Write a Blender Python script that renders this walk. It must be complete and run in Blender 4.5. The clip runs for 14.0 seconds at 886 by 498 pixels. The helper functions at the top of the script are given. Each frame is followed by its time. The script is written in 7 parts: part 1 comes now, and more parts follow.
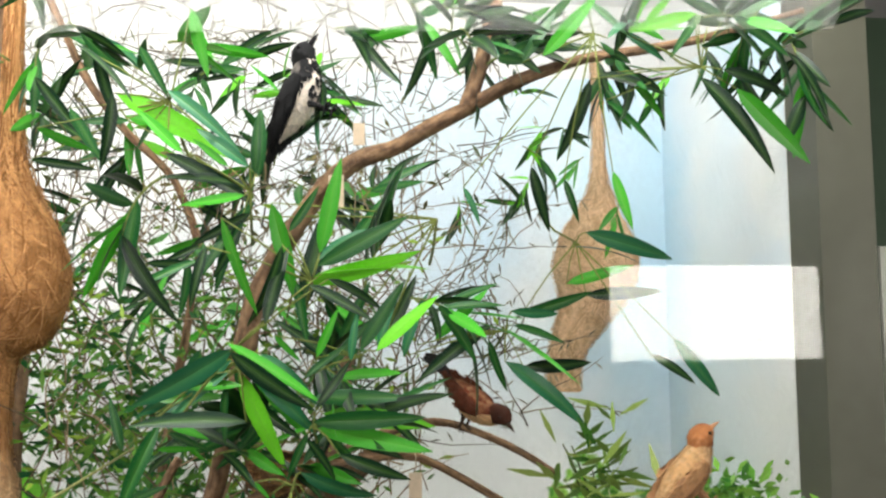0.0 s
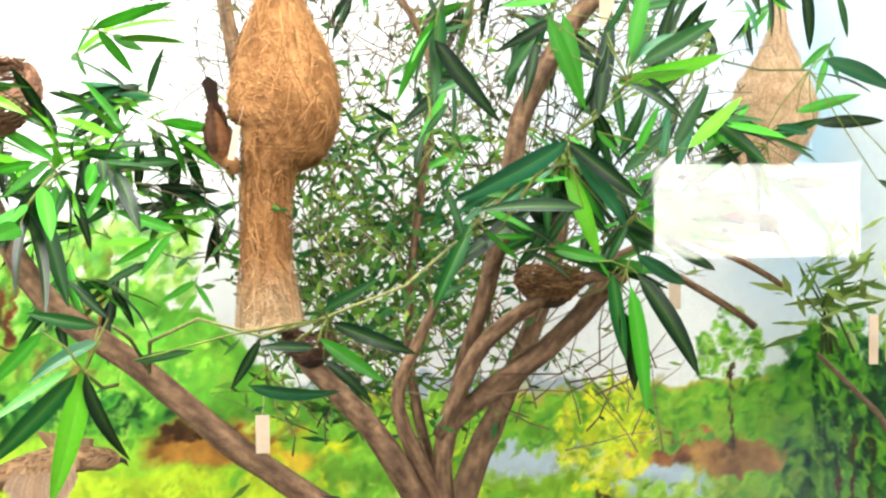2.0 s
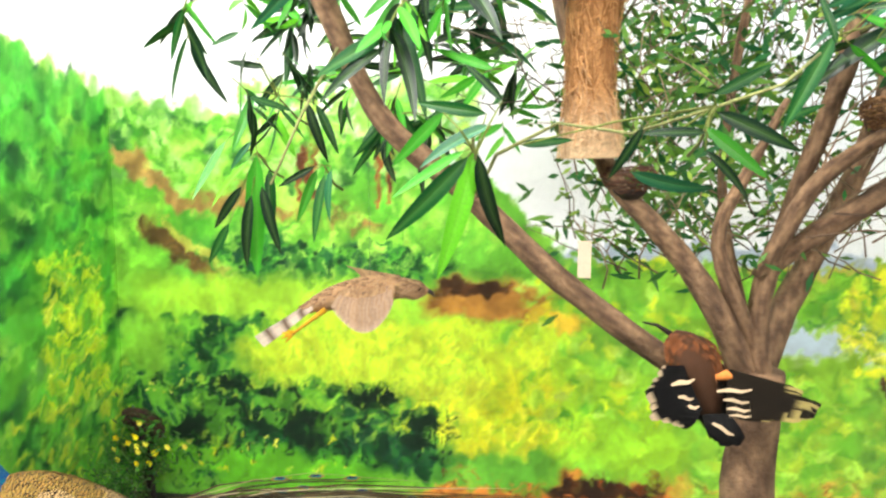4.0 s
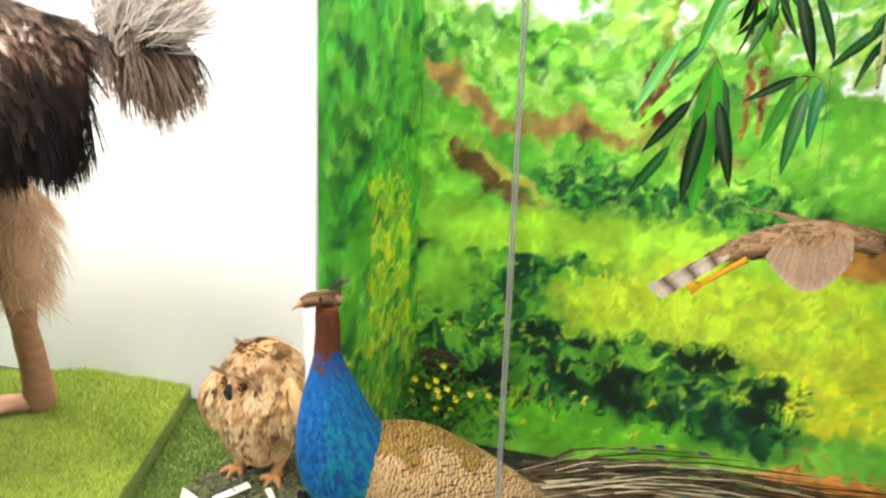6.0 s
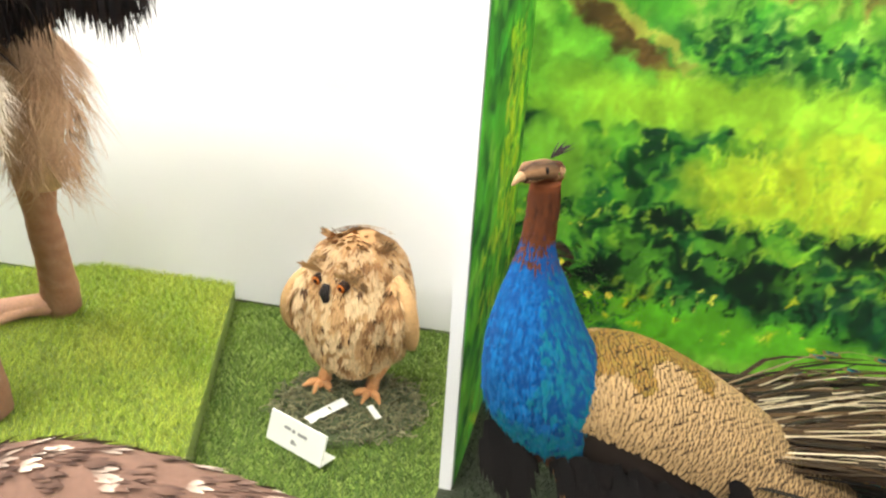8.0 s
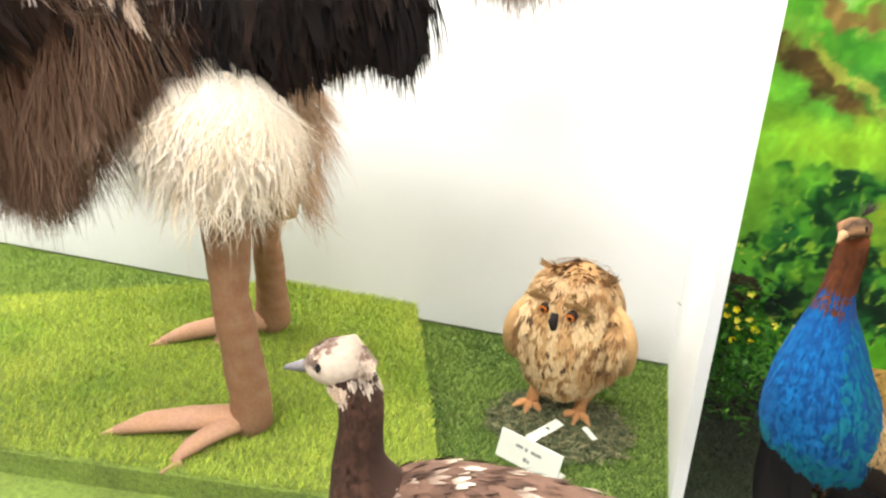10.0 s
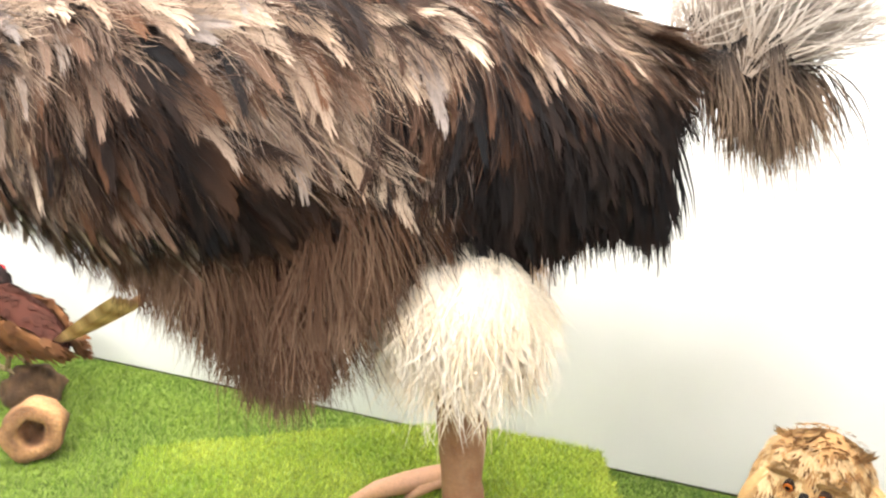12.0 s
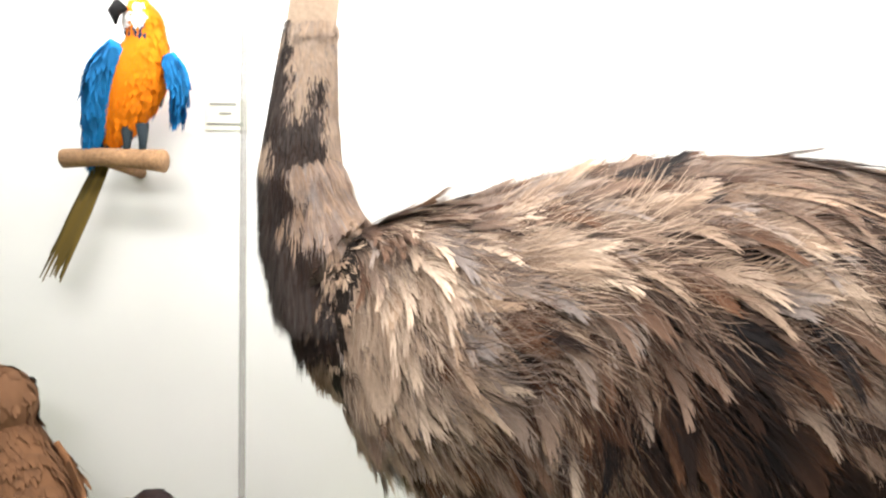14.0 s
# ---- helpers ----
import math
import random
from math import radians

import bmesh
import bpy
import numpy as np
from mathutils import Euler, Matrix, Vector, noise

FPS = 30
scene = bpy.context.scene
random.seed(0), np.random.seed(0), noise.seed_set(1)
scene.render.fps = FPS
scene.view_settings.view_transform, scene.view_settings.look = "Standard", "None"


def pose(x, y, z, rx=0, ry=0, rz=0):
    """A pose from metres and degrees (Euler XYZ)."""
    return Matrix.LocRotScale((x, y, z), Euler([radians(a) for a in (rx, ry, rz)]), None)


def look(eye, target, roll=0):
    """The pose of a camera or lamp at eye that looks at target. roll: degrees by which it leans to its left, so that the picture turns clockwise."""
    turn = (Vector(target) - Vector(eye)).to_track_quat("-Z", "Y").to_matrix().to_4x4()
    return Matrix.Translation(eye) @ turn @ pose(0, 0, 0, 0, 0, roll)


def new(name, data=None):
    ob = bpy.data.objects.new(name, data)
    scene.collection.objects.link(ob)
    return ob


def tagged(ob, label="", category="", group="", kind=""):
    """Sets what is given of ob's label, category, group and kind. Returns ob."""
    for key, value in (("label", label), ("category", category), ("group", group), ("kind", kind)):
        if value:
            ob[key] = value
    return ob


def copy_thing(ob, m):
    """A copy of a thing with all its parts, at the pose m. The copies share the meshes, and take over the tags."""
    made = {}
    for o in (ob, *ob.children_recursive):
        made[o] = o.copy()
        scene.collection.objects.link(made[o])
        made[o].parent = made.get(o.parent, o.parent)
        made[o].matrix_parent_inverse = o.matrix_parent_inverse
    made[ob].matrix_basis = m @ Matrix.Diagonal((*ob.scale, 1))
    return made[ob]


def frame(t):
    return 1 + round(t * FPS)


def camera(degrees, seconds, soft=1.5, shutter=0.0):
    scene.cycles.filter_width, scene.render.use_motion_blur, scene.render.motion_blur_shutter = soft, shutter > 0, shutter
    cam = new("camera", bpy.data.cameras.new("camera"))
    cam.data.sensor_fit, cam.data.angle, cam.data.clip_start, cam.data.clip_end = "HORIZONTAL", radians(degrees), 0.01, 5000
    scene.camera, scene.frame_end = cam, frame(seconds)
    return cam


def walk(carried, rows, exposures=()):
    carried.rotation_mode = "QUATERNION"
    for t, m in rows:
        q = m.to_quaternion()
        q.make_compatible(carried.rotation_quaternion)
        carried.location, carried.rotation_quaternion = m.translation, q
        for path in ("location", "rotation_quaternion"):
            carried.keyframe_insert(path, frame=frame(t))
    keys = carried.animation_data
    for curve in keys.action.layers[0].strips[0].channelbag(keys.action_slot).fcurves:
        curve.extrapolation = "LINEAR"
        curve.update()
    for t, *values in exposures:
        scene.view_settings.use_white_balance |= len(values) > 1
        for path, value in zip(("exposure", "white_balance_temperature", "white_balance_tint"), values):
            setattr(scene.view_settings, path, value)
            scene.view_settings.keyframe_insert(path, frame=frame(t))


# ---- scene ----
cam = camera(60.1, 14.0, soft=2.4)
PATH = [
    (0, (0.088, -0.115, 2.108), (0.344, 1.863, 2.260), -0.4),
    (0.5, (-0.214, -0.144, 2.077), (0.195, 1.814, 2.112), -1.1),
    (1, (-0.397, -0.113, 1.996), (0.057, 1.835, 2.005), -1.3),
    (1.5, (-0.472, -0.084, 1.938), (-0.072, 1.875, 1.893), -0.7),
    (2, (-0.526, -0.100, 1.885), (-0.264, 1.882, 1.819), -0.5),
    (2.5, (-0.586, -0.121, 1.840), (-0.402, 1.868, 1.729), 0.0),
    (3, (-0.650, -0.132, 1.803), (-0.583, 1.859, 1.634), 0.4),
    (3.5, (-0.718, -0.137, 1.758), (-0.781, 1.851, 1.551), -0.1),
    (4, (-0.814, -0.129, 1.682), (-1.056, 1.837, 1.410), 0.2),
    (4.2, (-0.859, -0.082, 1.668), (-1.183, 1.865, 1.347), 0.4),
    (6.3, (-1.760, 0.134, 1.554), (-2.313, 2.001, 1.095), 1.9),
    (6.5, (-1.842, 0.169, 1.525), (-2.328, 2.044, 1.027), 1.9),
    (7, (-1.980, 0.276, 1.452), (-2.377, 2.146, 0.861), 2.2),
    (7.5, (-2.093, 0.372, 1.413), (-2.474, 2.229, 0.775), 2.3),
    (8, (-2.254, 0.369, 1.402), (-2.624, 2.212, 0.720), 3.8),
    (8.5, (-2.469, 0.299, 1.435), (-2.776, 2.146, 0.731), 4.0),
    (9, (-2.621, 0.218, 1.462), (-2.975, 2.055, 0.755), 3.3),
    (9.2, (-2.664, 0.194, 1.469), (-3.069, 2.026, 0.776), 3.2),
    (11.3, (-2.851, 0.094, 1.504), (-3.375, 1.913, 0.856), 5.6),
    (11.5, (-2.911, 0.103, 1.556), (-3.521, 1.916, 0.973), 5.2),
    (12, (-3.181, 0.181, 1.655), (-3.844, 2.000, 1.156), 2.2),
    (12.5, (-3.482, 0.129, 1.736), (-4.052, 2.015, 1.390), 2.8),
    (13, (-3.822, -0.001, 1.817), (-4.236, 1.936, 1.538), 0.9),
    (13.5, (-4.096, -0.002, 1.839), (-4.461, 1.953, 1.630), 1.0),
    (14, (-4.394, 0.011, 1.860), (-4.822, 1.957, 1.691), 1.6),
]
walk(cam, [(t, look(eye, target, roll)) for t, eye, target, roll in PATH],
     [(0, -0.08), (0.5, 0.36), (1, 0.44), (2, 0.62), (3, 0.78), (4.2, 0.86), (6.3, 0.35), (7.5, 0.36), (8.5, 0.42), (9.2, 0.3), (11.3, 0.30), (12, 0.42), (12.5, 0.85), (13, 0.55), (13.5, 0.02), (14, -0.46)])

# ---- light ----
world = bpy.data.worlds.new("hall_air")
world.use_nodes = True
scene.world = world
world.node_tree.nodes["Background"].inputs[0].default_value = (0.9, 0.95, 1.0, 1)
world.node_tree.nodes["Background"].inputs[1].default_value = 0.05


def area_lamp(name, eye, target, sx, sy, watts, colour=(1, 0.97, 0.93)):
    data = bpy.data.lights.new(name, "AREA")
    data.shape, data.size, data.size_y, data.energy, data.color = "RECTANGLE", sx, sy, watts, colour
    ob = new(name, data)
    ob.matrix_world = look(eye, target)
    return ob


area_lamp("unseen_case_tube_lamp", (-0.45, 1.3, 3.2), (-0.4, 2.2, 1.0), 3.5, 0.25, 62)
area_lamp("unseen_case_tube_lamp", (-4.9, 1.2, 3.2), (-4.9, 1.8, 1.0), 4.2, 0.25, 120)
# added lamp, out of view, that brightens the white back wall
area_lamp("unseen_case_tube_lamp", (-4.9, 2.2, 3.25), (-4.9, 2.45, 0.6), 4.2, 0.25, 110)
area_lamp("hall_ceiling_lamp", (-4.4, -0.7, 3.4), (-4.1, 1.6, 0.9), 4.5, 0.7, 230)
area_lamp("hall_ceiling_lamp", (0.4, -0.7, 3.4), (0.1, 1.8, 1.0), 3.0, 0.7, 60)


# ---- materials ----
def mat(name, colour=(0.5, 0.5, 0.5), rough=0.6, metal=0.0, grain=0.0, scale=30.0, bump=0.0, attr=False, coarse=0.0, per_object=0.0, per_island=0.0, spec=0.5, sheen=0.0):
    m = bpy.data.materials.new(name)
    m.use_nodes = True
    nt = m.node_tree
    b = nt.nodes["Principled BSDF"]
    b.inputs["Roughness"].default_value, b.inputs["Metallic"].default_value = rough, metal
    b.inputs["Specular IOR Level"].default_value = spec
    b.inputs["Sheen Weight"].default_value = sheen
    b.inputs["Base Color"].default_value = (*colour, 1)
    link = nt.links.new
    co = nt.nodes.new("ShaderNodeTexCoord").outputs["Object"]
    if attr:
        a = nt.nodes.new("ShaderNodeAttribute")
        a.attribute_name = "Col"
        out = a.outputs["Color"]
    else:
        rgb = nt.nodes.new("ShaderNodeRGB")
        rgb.outputs[0].default_value = (*colour, 1)
        out = rgb.outputs[0]

    def value_by(out, fac, lo, hi):
        mr = nt.nodes.new("ShaderNodeMapRange")
        mr.inputs["From Min"].default_value, mr.inputs["From Max"].default_value = 0.25, 0.75
        mr.inputs["To Min"].default_value, mr.inputs["To Max"].default_value = lo, hi
        link(fac, mr.inputs["Value"])
        hs = nt.nodes.new("ShaderNodeHueSaturation")
        link(mr.outputs[0], hs.inputs["Value"])
        link(out, hs.inputs["Color"])
        return hs.outputs[0]

    noise_out = None
    for amount, sc in ((grain, scale), (coarse, scale / 9)):
        if amount:
            n = nt.nodes.new("ShaderNodeTexNoise")
            n.inputs["Scale"].default_value, n.inputs["Detail"].default_value = sc, 5
            link(co, n.inputs["Vector"])
            noise_out = noise_out or n.outputs["Fac"]
            out = value_by(out, n.outputs["Fac"], 1 - amount, 1 + amount)
    if per_object:
        out = value_by(out, nt.nodes.new("ShaderNodeObjectInfo").outputs["Random"], 1 - per_object, 1 + per_object)
    if per_island:
        out = value_by(out, nt.nodes.new("ShaderNodeNewGeometry").outputs["Random Per Island"], 1 - per_island, 1 + per_island)
    link(out, b.inputs["Base Color"])
    if bump:
        n = nt.nodes.new("ShaderNodeTexNoise")
        n.inputs["Scale"].default_value, n.inputs["Detail"].default_value = scale * 1.7, 4
        link(co, n.inputs["Vector"])
        bp = nt.nodes.new("ShaderNodeBump")
        bp.inputs["Strength"].default_value, bp.inputs["Distance"].default_value = bump, 0.01
        link(n.outputs["Fac"], bp.inputs["Height"])
        link(bp.outputs[0], b.inputs["Normal"])
    return m


def lin(r, g, b):
    return tuple((c / 255 / 12.92) if c / 255 <= 0.04045 else ((c / 255 + 0.055) / 1.055) ** 2.4 for c in (r, g, b))


MURAL = mat("mural_paint", rough=0.75, attr=True, grain=0.06, scale=60, bump=0.12, spec=0.25)
WHITE = mat("white_wall_paint", (0.8, 0.8, 0.79), 0.7, grain=0.02, scale=8, bump=0.03, coarse=0.03)
FUZZ = mat("plumage_strands", rough=0.85, attr=True, grain=0.14, scale=120, per_island=0.10, spec=0.25)
BARK = mat("grey_brown_bark", rough=0.9, attr=True, grain=0.32, scale=70, coarse=0.32, bump=0.7)
LEAF = mat("glossy_plastic_leaf", rough=0.38, spec=0.28, attr=True, grain=0.10, scale=40, per_object=0.22, per_island=0.22)
TURF = mat("green_turf_backing", (0.17, 0.24, 0.035), 0.95, grain=0.35, scale=90, coarse=0.22, bump=0.8)
# diorama ground, with the shade round the peacock put into its dark colour
SHADED_GROUND = mat("dark_shaded_ground", (0.024, 0.032, 0.012), 0.95, grain=0.4, scale=60, coarse=0.3, bump=0.9)
BLADE = mat("turf_blade", rough=0.75, attr=True, per_island=0.35)
STRAW = mat("woven_straw", rough=0.9, attr=True, grain=0.25, scale=110, bump=0.9)
GREYPOST = mat("grey_painted_post", (0.085, 0.085, 0.06), 0.5, grain=0.08, scale=20, bump=0.05)
CARD = mat("white_card", (0.68, 0.69, 0.60), 0.6, grain=0.03, scale=30)
TAGP = mat("buff_paper_tag", (0.62, 0.50, 0.36), 0.8, grain=0.08, scale=50)
INK = mat("dark_ink", (0.22, 0.22, 0.20), 0.8)
HALLWALL = mat("hall_wall_paint", (0.16, 0.155, 0.15), 0.8, grain=0.05, scale=10)
DARKGREEN = mat("dark_green_board", (0.03, 0.06, 0.03), 0.7, grain=0.1, scale=20)
TILE = mat("hall_floor_tile", (0.17, 0.16, 0.15), 0.35, grain=0.08, scale=14, coarse=0.08)
SILICONE = mat("clear_grey_sealant", (0.30, 0.29, 0.27), 0.35)
SILICONE.node_tree.nodes["Principled BSDF"].inputs["Alpha"].default_value = 0.45


def glass_material():
    m = bpy.data.materials.new("case_glass")
    m.use_nodes = True
    nt = m.node_tree
    nt.nodes.clear()
    o = nt.nodes.new("ShaderNodeOutputMaterial")
    mix, tr, gl, lw, ma = (nt.nodes.new("ShaderNode" + k) for k in ("MixShader", "BsdfTransparent", "BsdfGlossy", "LayerWeight", "Math"))
    ma2 = nt.nodes.new("ShaderNodeMath")
    ma.operation, ma.inputs[1].default_value = "POWER", 5.0
    lw.inputs["Blend"].default_value = 0.5
    ma2.operation, ma2.inputs[1].default_value, ma2.inputs[2].default_value = "MULTIPLY_ADD", 0.6, 0.014
    gl.inputs["Roughness"].default_value = 0.015
    nt.links.new(lw.outputs["Facing"], ma.inputs[0])
    nt.links.new(ma.outputs[0], ma2.inputs[0])
    nt.links.new(ma2.outputs[0], mix.inputs[0])
    nt.links.new(tr.outputs[0], mix.inputs[1])
    nt.links.new(gl.outputs[0], mix.inputs[2])
    nt.links.new(mix.outputs[0], o.inputs[0])
    return m


def emitter(name, colour, strength):
    m = bpy.data.materials.new(name)
    m.use_nodes = True
    nt = m.node_tree
    nt.nodes.clear()
    o, e = nt.nodes.new("ShaderNodeOutputMaterial"), nt.nodes.new("ShaderNodeEmission")
    e.inputs[0].default_value, e.inputs[1].default_value = (*colour, 1), strength
    nt.links.new(e.outputs[0], o.inputs[0])
    return m


GLASS = glass_material()
WINDOWLIGHT = emitter("bright_window_daylight", (1, 0.97, 0.88), 28)
rnd = random.Random(7)


# ---- mesh building ----
class Shape:
    """Collects vertices, colours and faces for one mesh."""

    def __init__(self):
        self.v, self.c, self.f = [], [], []

    def add(self, verts, faces, colours):
        o = len(self.v)
        self.v += [tuple(p) for p in verts]
        self.c += list(colours) if isinstance(colours, list) else [colours] * len(verts)
        self.f += [tuple(i + o for i in q) for q in faces]

    def box(self, x0, y0, z0, x1, y1, z1, col=(0.5, 0.5, 0.5)):
        v = [(x, y, z) for z in (z0, z1) for y in (y0, y1) for x in (x0, x1)]
        self.add(v, [(0, 2, 3, 1), (4, 5, 7, 6), (0, 1, 5, 4), (2, 6, 7, 3), (0, 4, 6, 2), (1, 3, 7, 5)], col)

    def tube(self, pts, radii, col, n=10, flat=1.0, rough=0.0, up=None):
        """Rings along pts. radii: one a point, or (side, up) pairs. col: a colour or a function of (k, angle)."""
        pts = [Vector(p) for p in pts]
        rings, prev = [], None
        for i, p in enumerate(pts):
            t = (pts[min(i + 1, len(pts) - 1)] - pts[max(i - 1, 0)]).normalized()
            if prev is None:
                ref = Vector(up) if up else (Vector((0, 0, 1)) if abs(t.z) < 0.9 else Vector((0, 1, 0)))
                prev = (ref - t * ref.dot(t)).normalized()
            else:
                prev = (prev - t * prev.dot(t)).normalized()
            side = t.cross(prev)
            r = radii[i]
            a, b = r if isinstance(r, (tuple, list)) else (r, r * flat)
            ring = []
            for k in range(n):
                w = 2 * math.pi * k / n
                q = p + side * (a * math.cos(w)) + prev * (b * math.sin(w))
                if rough:
                    q += (q - p) * rough * noise.noise(q * 9)
                ring.append(q)
            rings.append(ring)
        v = [q for r in rings for q in r] + [pts[0], pts[-1]]
        f = [(i * n + k, i * n + (k + 1) % n, (i + 1) * n + (k + 1) % n, (i + 1) * n + k) for i in range(len(pts) - 1) for k in range(n)]
        f += [(len(v) - 2, (k + 1) % n, k) for k in range(n)] + [(len(v) - 1, (len(pts) - 1) * n + k, (len(pts) - 1) * n + (k + 1) % n) for k in range(n)]
        c = [col(i, 2 * math.pi * k / n) for i in range(len(pts)) for k in range(n)] + [col(0, 0), col(len(pts) - 1, 0)] if callable(col) else col
        self.add(v, f, c)

    def strand(self, pts, widths, side, col):
        """A curved ribbon through pts."""
        v, f = [], []
        s = Vector(side).normalized()
        for p, w in zip(pts, widths):
            v += [Vector(p) - s * w, Vector(p) + s * w]
        for i in range(len(pts) - 1):
            f.append((2 * i, 2 * i + 1, 2 * i + 3, 2 * i + 2))
        self.add(v, f, col)

    def mesh(self, name, smooth=True):
        me = bpy.data.meshes.new(name)
        me.from_pydata(self.v, [], self.f)
        at = me.color_attributes.new("Col", "FLOAT_COLOR", "POINT")
        flat = np.ones((len(self.v), 4), np.float32)
        flat[:, :3] = np.array(self.c, np.float32).reshape(-1, 3)
        at.data.foreach_set("color", flat.ravel())
        if smooth:
            me.polygons.foreach_set("use_smooth", np.ones(len(self.f), bool))
        me.update()
        return me


def part(name, shape, material, parent=None, label="", smooth=True):
    me = shape if isinstance(shape, bpy.types.Mesh) else shape.mesh(name, smooth)
    if not me.materials:
        me.materials.append(material)
    ob = new(name, me)
    ob.parent = parent
    return tagged(ob, label)


def thing(name, shape, material, label, category, group="", kind="", smooth=True):
    return tagged(part(name, shape, material, None, "", smooth), label, category, group, kind)


def empty(name, at, label, category, group="", kind=""):
    ob = new(name)
    ob.location = at
    bpy.context.view_layer.update()
    return tagged(ob, label, category, group, kind)


def hang(ob, parent):
    """Makes ob, built in world coordinates, a part of parent."""
    ob.parent = parent
    ob.matrix_parent_inverse = (parent.matrix_basis if parent.parent is None else parent.parent.matrix_basis @ parent.matrix_parent_inverse @ parent.matrix_basis).inverted()
    return ob


def boxthing(name, b, material, label, category, kind="structure"):
    s = Shape()
    s.box(*b)
    return thing(name, s, material, label, category, kind=kind, smooth=False)


# ---- structure ----
XL, XR, YB, YG, ZF = -2.50, 1.34, 2.745, 0.87, 0.24
boxthing("floor", (-9.5, -7.5, -0.1, 6.5, 4.2, 0), TILE, "pale polished tile floor of the museum hall", "floor")
boxthing("ceiling", (-9.5, -7.5, 3.5, 6.5, 4.2, 3.6), HALLWALL, "plain grey hall ceiling", "ceiling")
boxthing("wall_west", (-9.6, -7.5, 0, -9.5, 4.2, 3.5), HALLWALL, "plain grey hall wall", "wall")
boxthing("wall_east", (6.5, -7.5, 0, 6.6, 4.2, 3.5), HALLWALL, "plain grey hall wall", "wall")
boxthing("wall_south", (-9.5, -7.6, 0, 6.5, -7.5, 3.5), HALLWALL, "plain grey hall wall behind the viewer", "wall")
boxthing("wall_north", (-9.5, YB + 0.06, 0, 6.5, YB + 0.2, 3.5), HALLWALL, "plain wall behind the display cases", "wall")
boxthing("wall_display_white", (-9.4, YB - 0.04, ZF, XL - 0.03, YB + 0.05, 3.3), WHITE, "white painted back wall of the bird display", "wall")
boxthing("case_base", (-9.4, YG - 0.04, 0, XR + 0.16, YB, ZF - 0.03), HALLWALL, "low plinth under the bird displays", "plinth")
boxthing("case_canopy", (-9.4, YG - 0.02, 3.3, XR + 0.16, YB + 0.05, 3.36), WHITE, "white top panel of the bird display cases", "canopy")

# ---- painted landscape ----
ST = 0.0064
S0, S1, Z0, Z1 = XL - (YB - 1.90), XR + (YB - 1.90), ZF - 0.02, 3.0
NS, NZ = int((S1 - S0) / ST) + 1, int((Z1 - Z0) / ST) + 1
gs = np.linspace(S0, S1, NS)
gz = np.linspace(Z0, Z1, NZ)
GS, GZ = np.meshgrid(gs, gz)
rng = np.random.default_rng(3)


def field(scale, seed, octaves=4):
    """Smooth value noise over the painting."""
    r = np.random.default_rng(seed)
    out, amp, tot = np.zeros_like(GS), 1.0, 0.0
    for o in range(octaves):
        sc = scale * 2 ** o
        nx, nz = int((S1 - S0) * sc) + 3, int((Z1 - Z0) * sc) + 3
        g = r.random((nz, nx))
        fx, fz = (GS - S0) * sc, (GZ - Z0) * sc
        ix, iz = fx.astype(int), fz.astype(int)
        fx, fz = fx - ix, fz - iz
        fx, fz = fx * fx * (3 - 2 * fx), fz * fz * (3 - 2 * fz)
        v = (g[iz, ix] * (1 - fx) + g[iz, ix + 1] * fx) * (1 - fz) + (g[iz + 1, ix] * (1 - fx) + g[iz + 1, ix + 1] * fx) * fz
        out += amp * v
        tot += amp
        amp *= 0.55
    return out / tot


def smooth(a, b, x):
    t = np.clip((x - a) / (b - a), 0, 1)
    return t * t * (3 - 2 * t)


N1, N2, N3, N4 = field(1.3, 1), field(5, 2), field(14, 3, 3), field(3, 4)
canvas = np.zeros((NZ, NS, 3))


def wash(mask, col, jitter=0.0):
    c = np.array(col, float)[None, None, :] * (1 + jitter * (N3 - 0.5)[..., None] * 2)
    canvas[:] = canvas * (1 - mask[..., None]) + c * mask[..., None]


def dabs(n, sx, sz, cols, size, keep=None, aspect=1.0, tilt=0.0, alpha=0.85, spread=0.08):
    """Brush dabs of the given colours, strewn over a box of the painting."""
    r = rng
    for _ in range(n):
        cs, cz = r.uniform(*sx), r.uniform(*sz)
        if keep is not None and not keep(cs, cz):
            continue
        a = size * r.uniform(0.5, 1.5)
        b = a * aspect * r.uniform(0.7, 1.3)
        w = tilt + r.normal(0, 0.5)
        i0, i1 = int((cs - 1.6 * max(a, b) - S0) / ST), int((cs + 1.6 * max(a, b) - S0) / ST) + 2
        k0, k1 = int((cz - 1.6 * max(a, b) - Z0) / ST), int((cz + 1.6 * max(a, b) - Z0) / ST) + 2
        i0, k0 = max(i0, 0), max(k0, 0)
        if i1 <= i0 or k1 <= k0 or i0 >= NS or k0 >= NZ:
            continue
        u, v = GS[k0:k1, i0:i1] - cs, GZ[k0:k1, i0:i1] - cz
        p, q = u * math.cos(w) + v * math.sin(w), -u * math.sin(w) + v * math.cos(w)
        m = np.clip(1.6 - 1.3 * np.sqrt((p / a) ** 2 + (q / b) ** 2), 0, 1) * alpha
        c = np.array(cols[r.integers(len(cols))], float) * (1 + r.normal(0, spread))
        canvas[k0:k1, i0:i1] = canvas[k0:k1, i0:i1] * (1 - m[..., None]) + c * m[..., None]


def blob(cs, cz, a, b, rag=0.35, soft=0.25):
    d = np.sqrt(((GS - cs) / a) ** 2 + ((GZ - cz) / b) ** 2) + (N2 - 0.5) * rag * 2 + (N3 - 0.5) * rag * 0.6
    return 1 - smooth(1 - soft, 1 + soft, d)


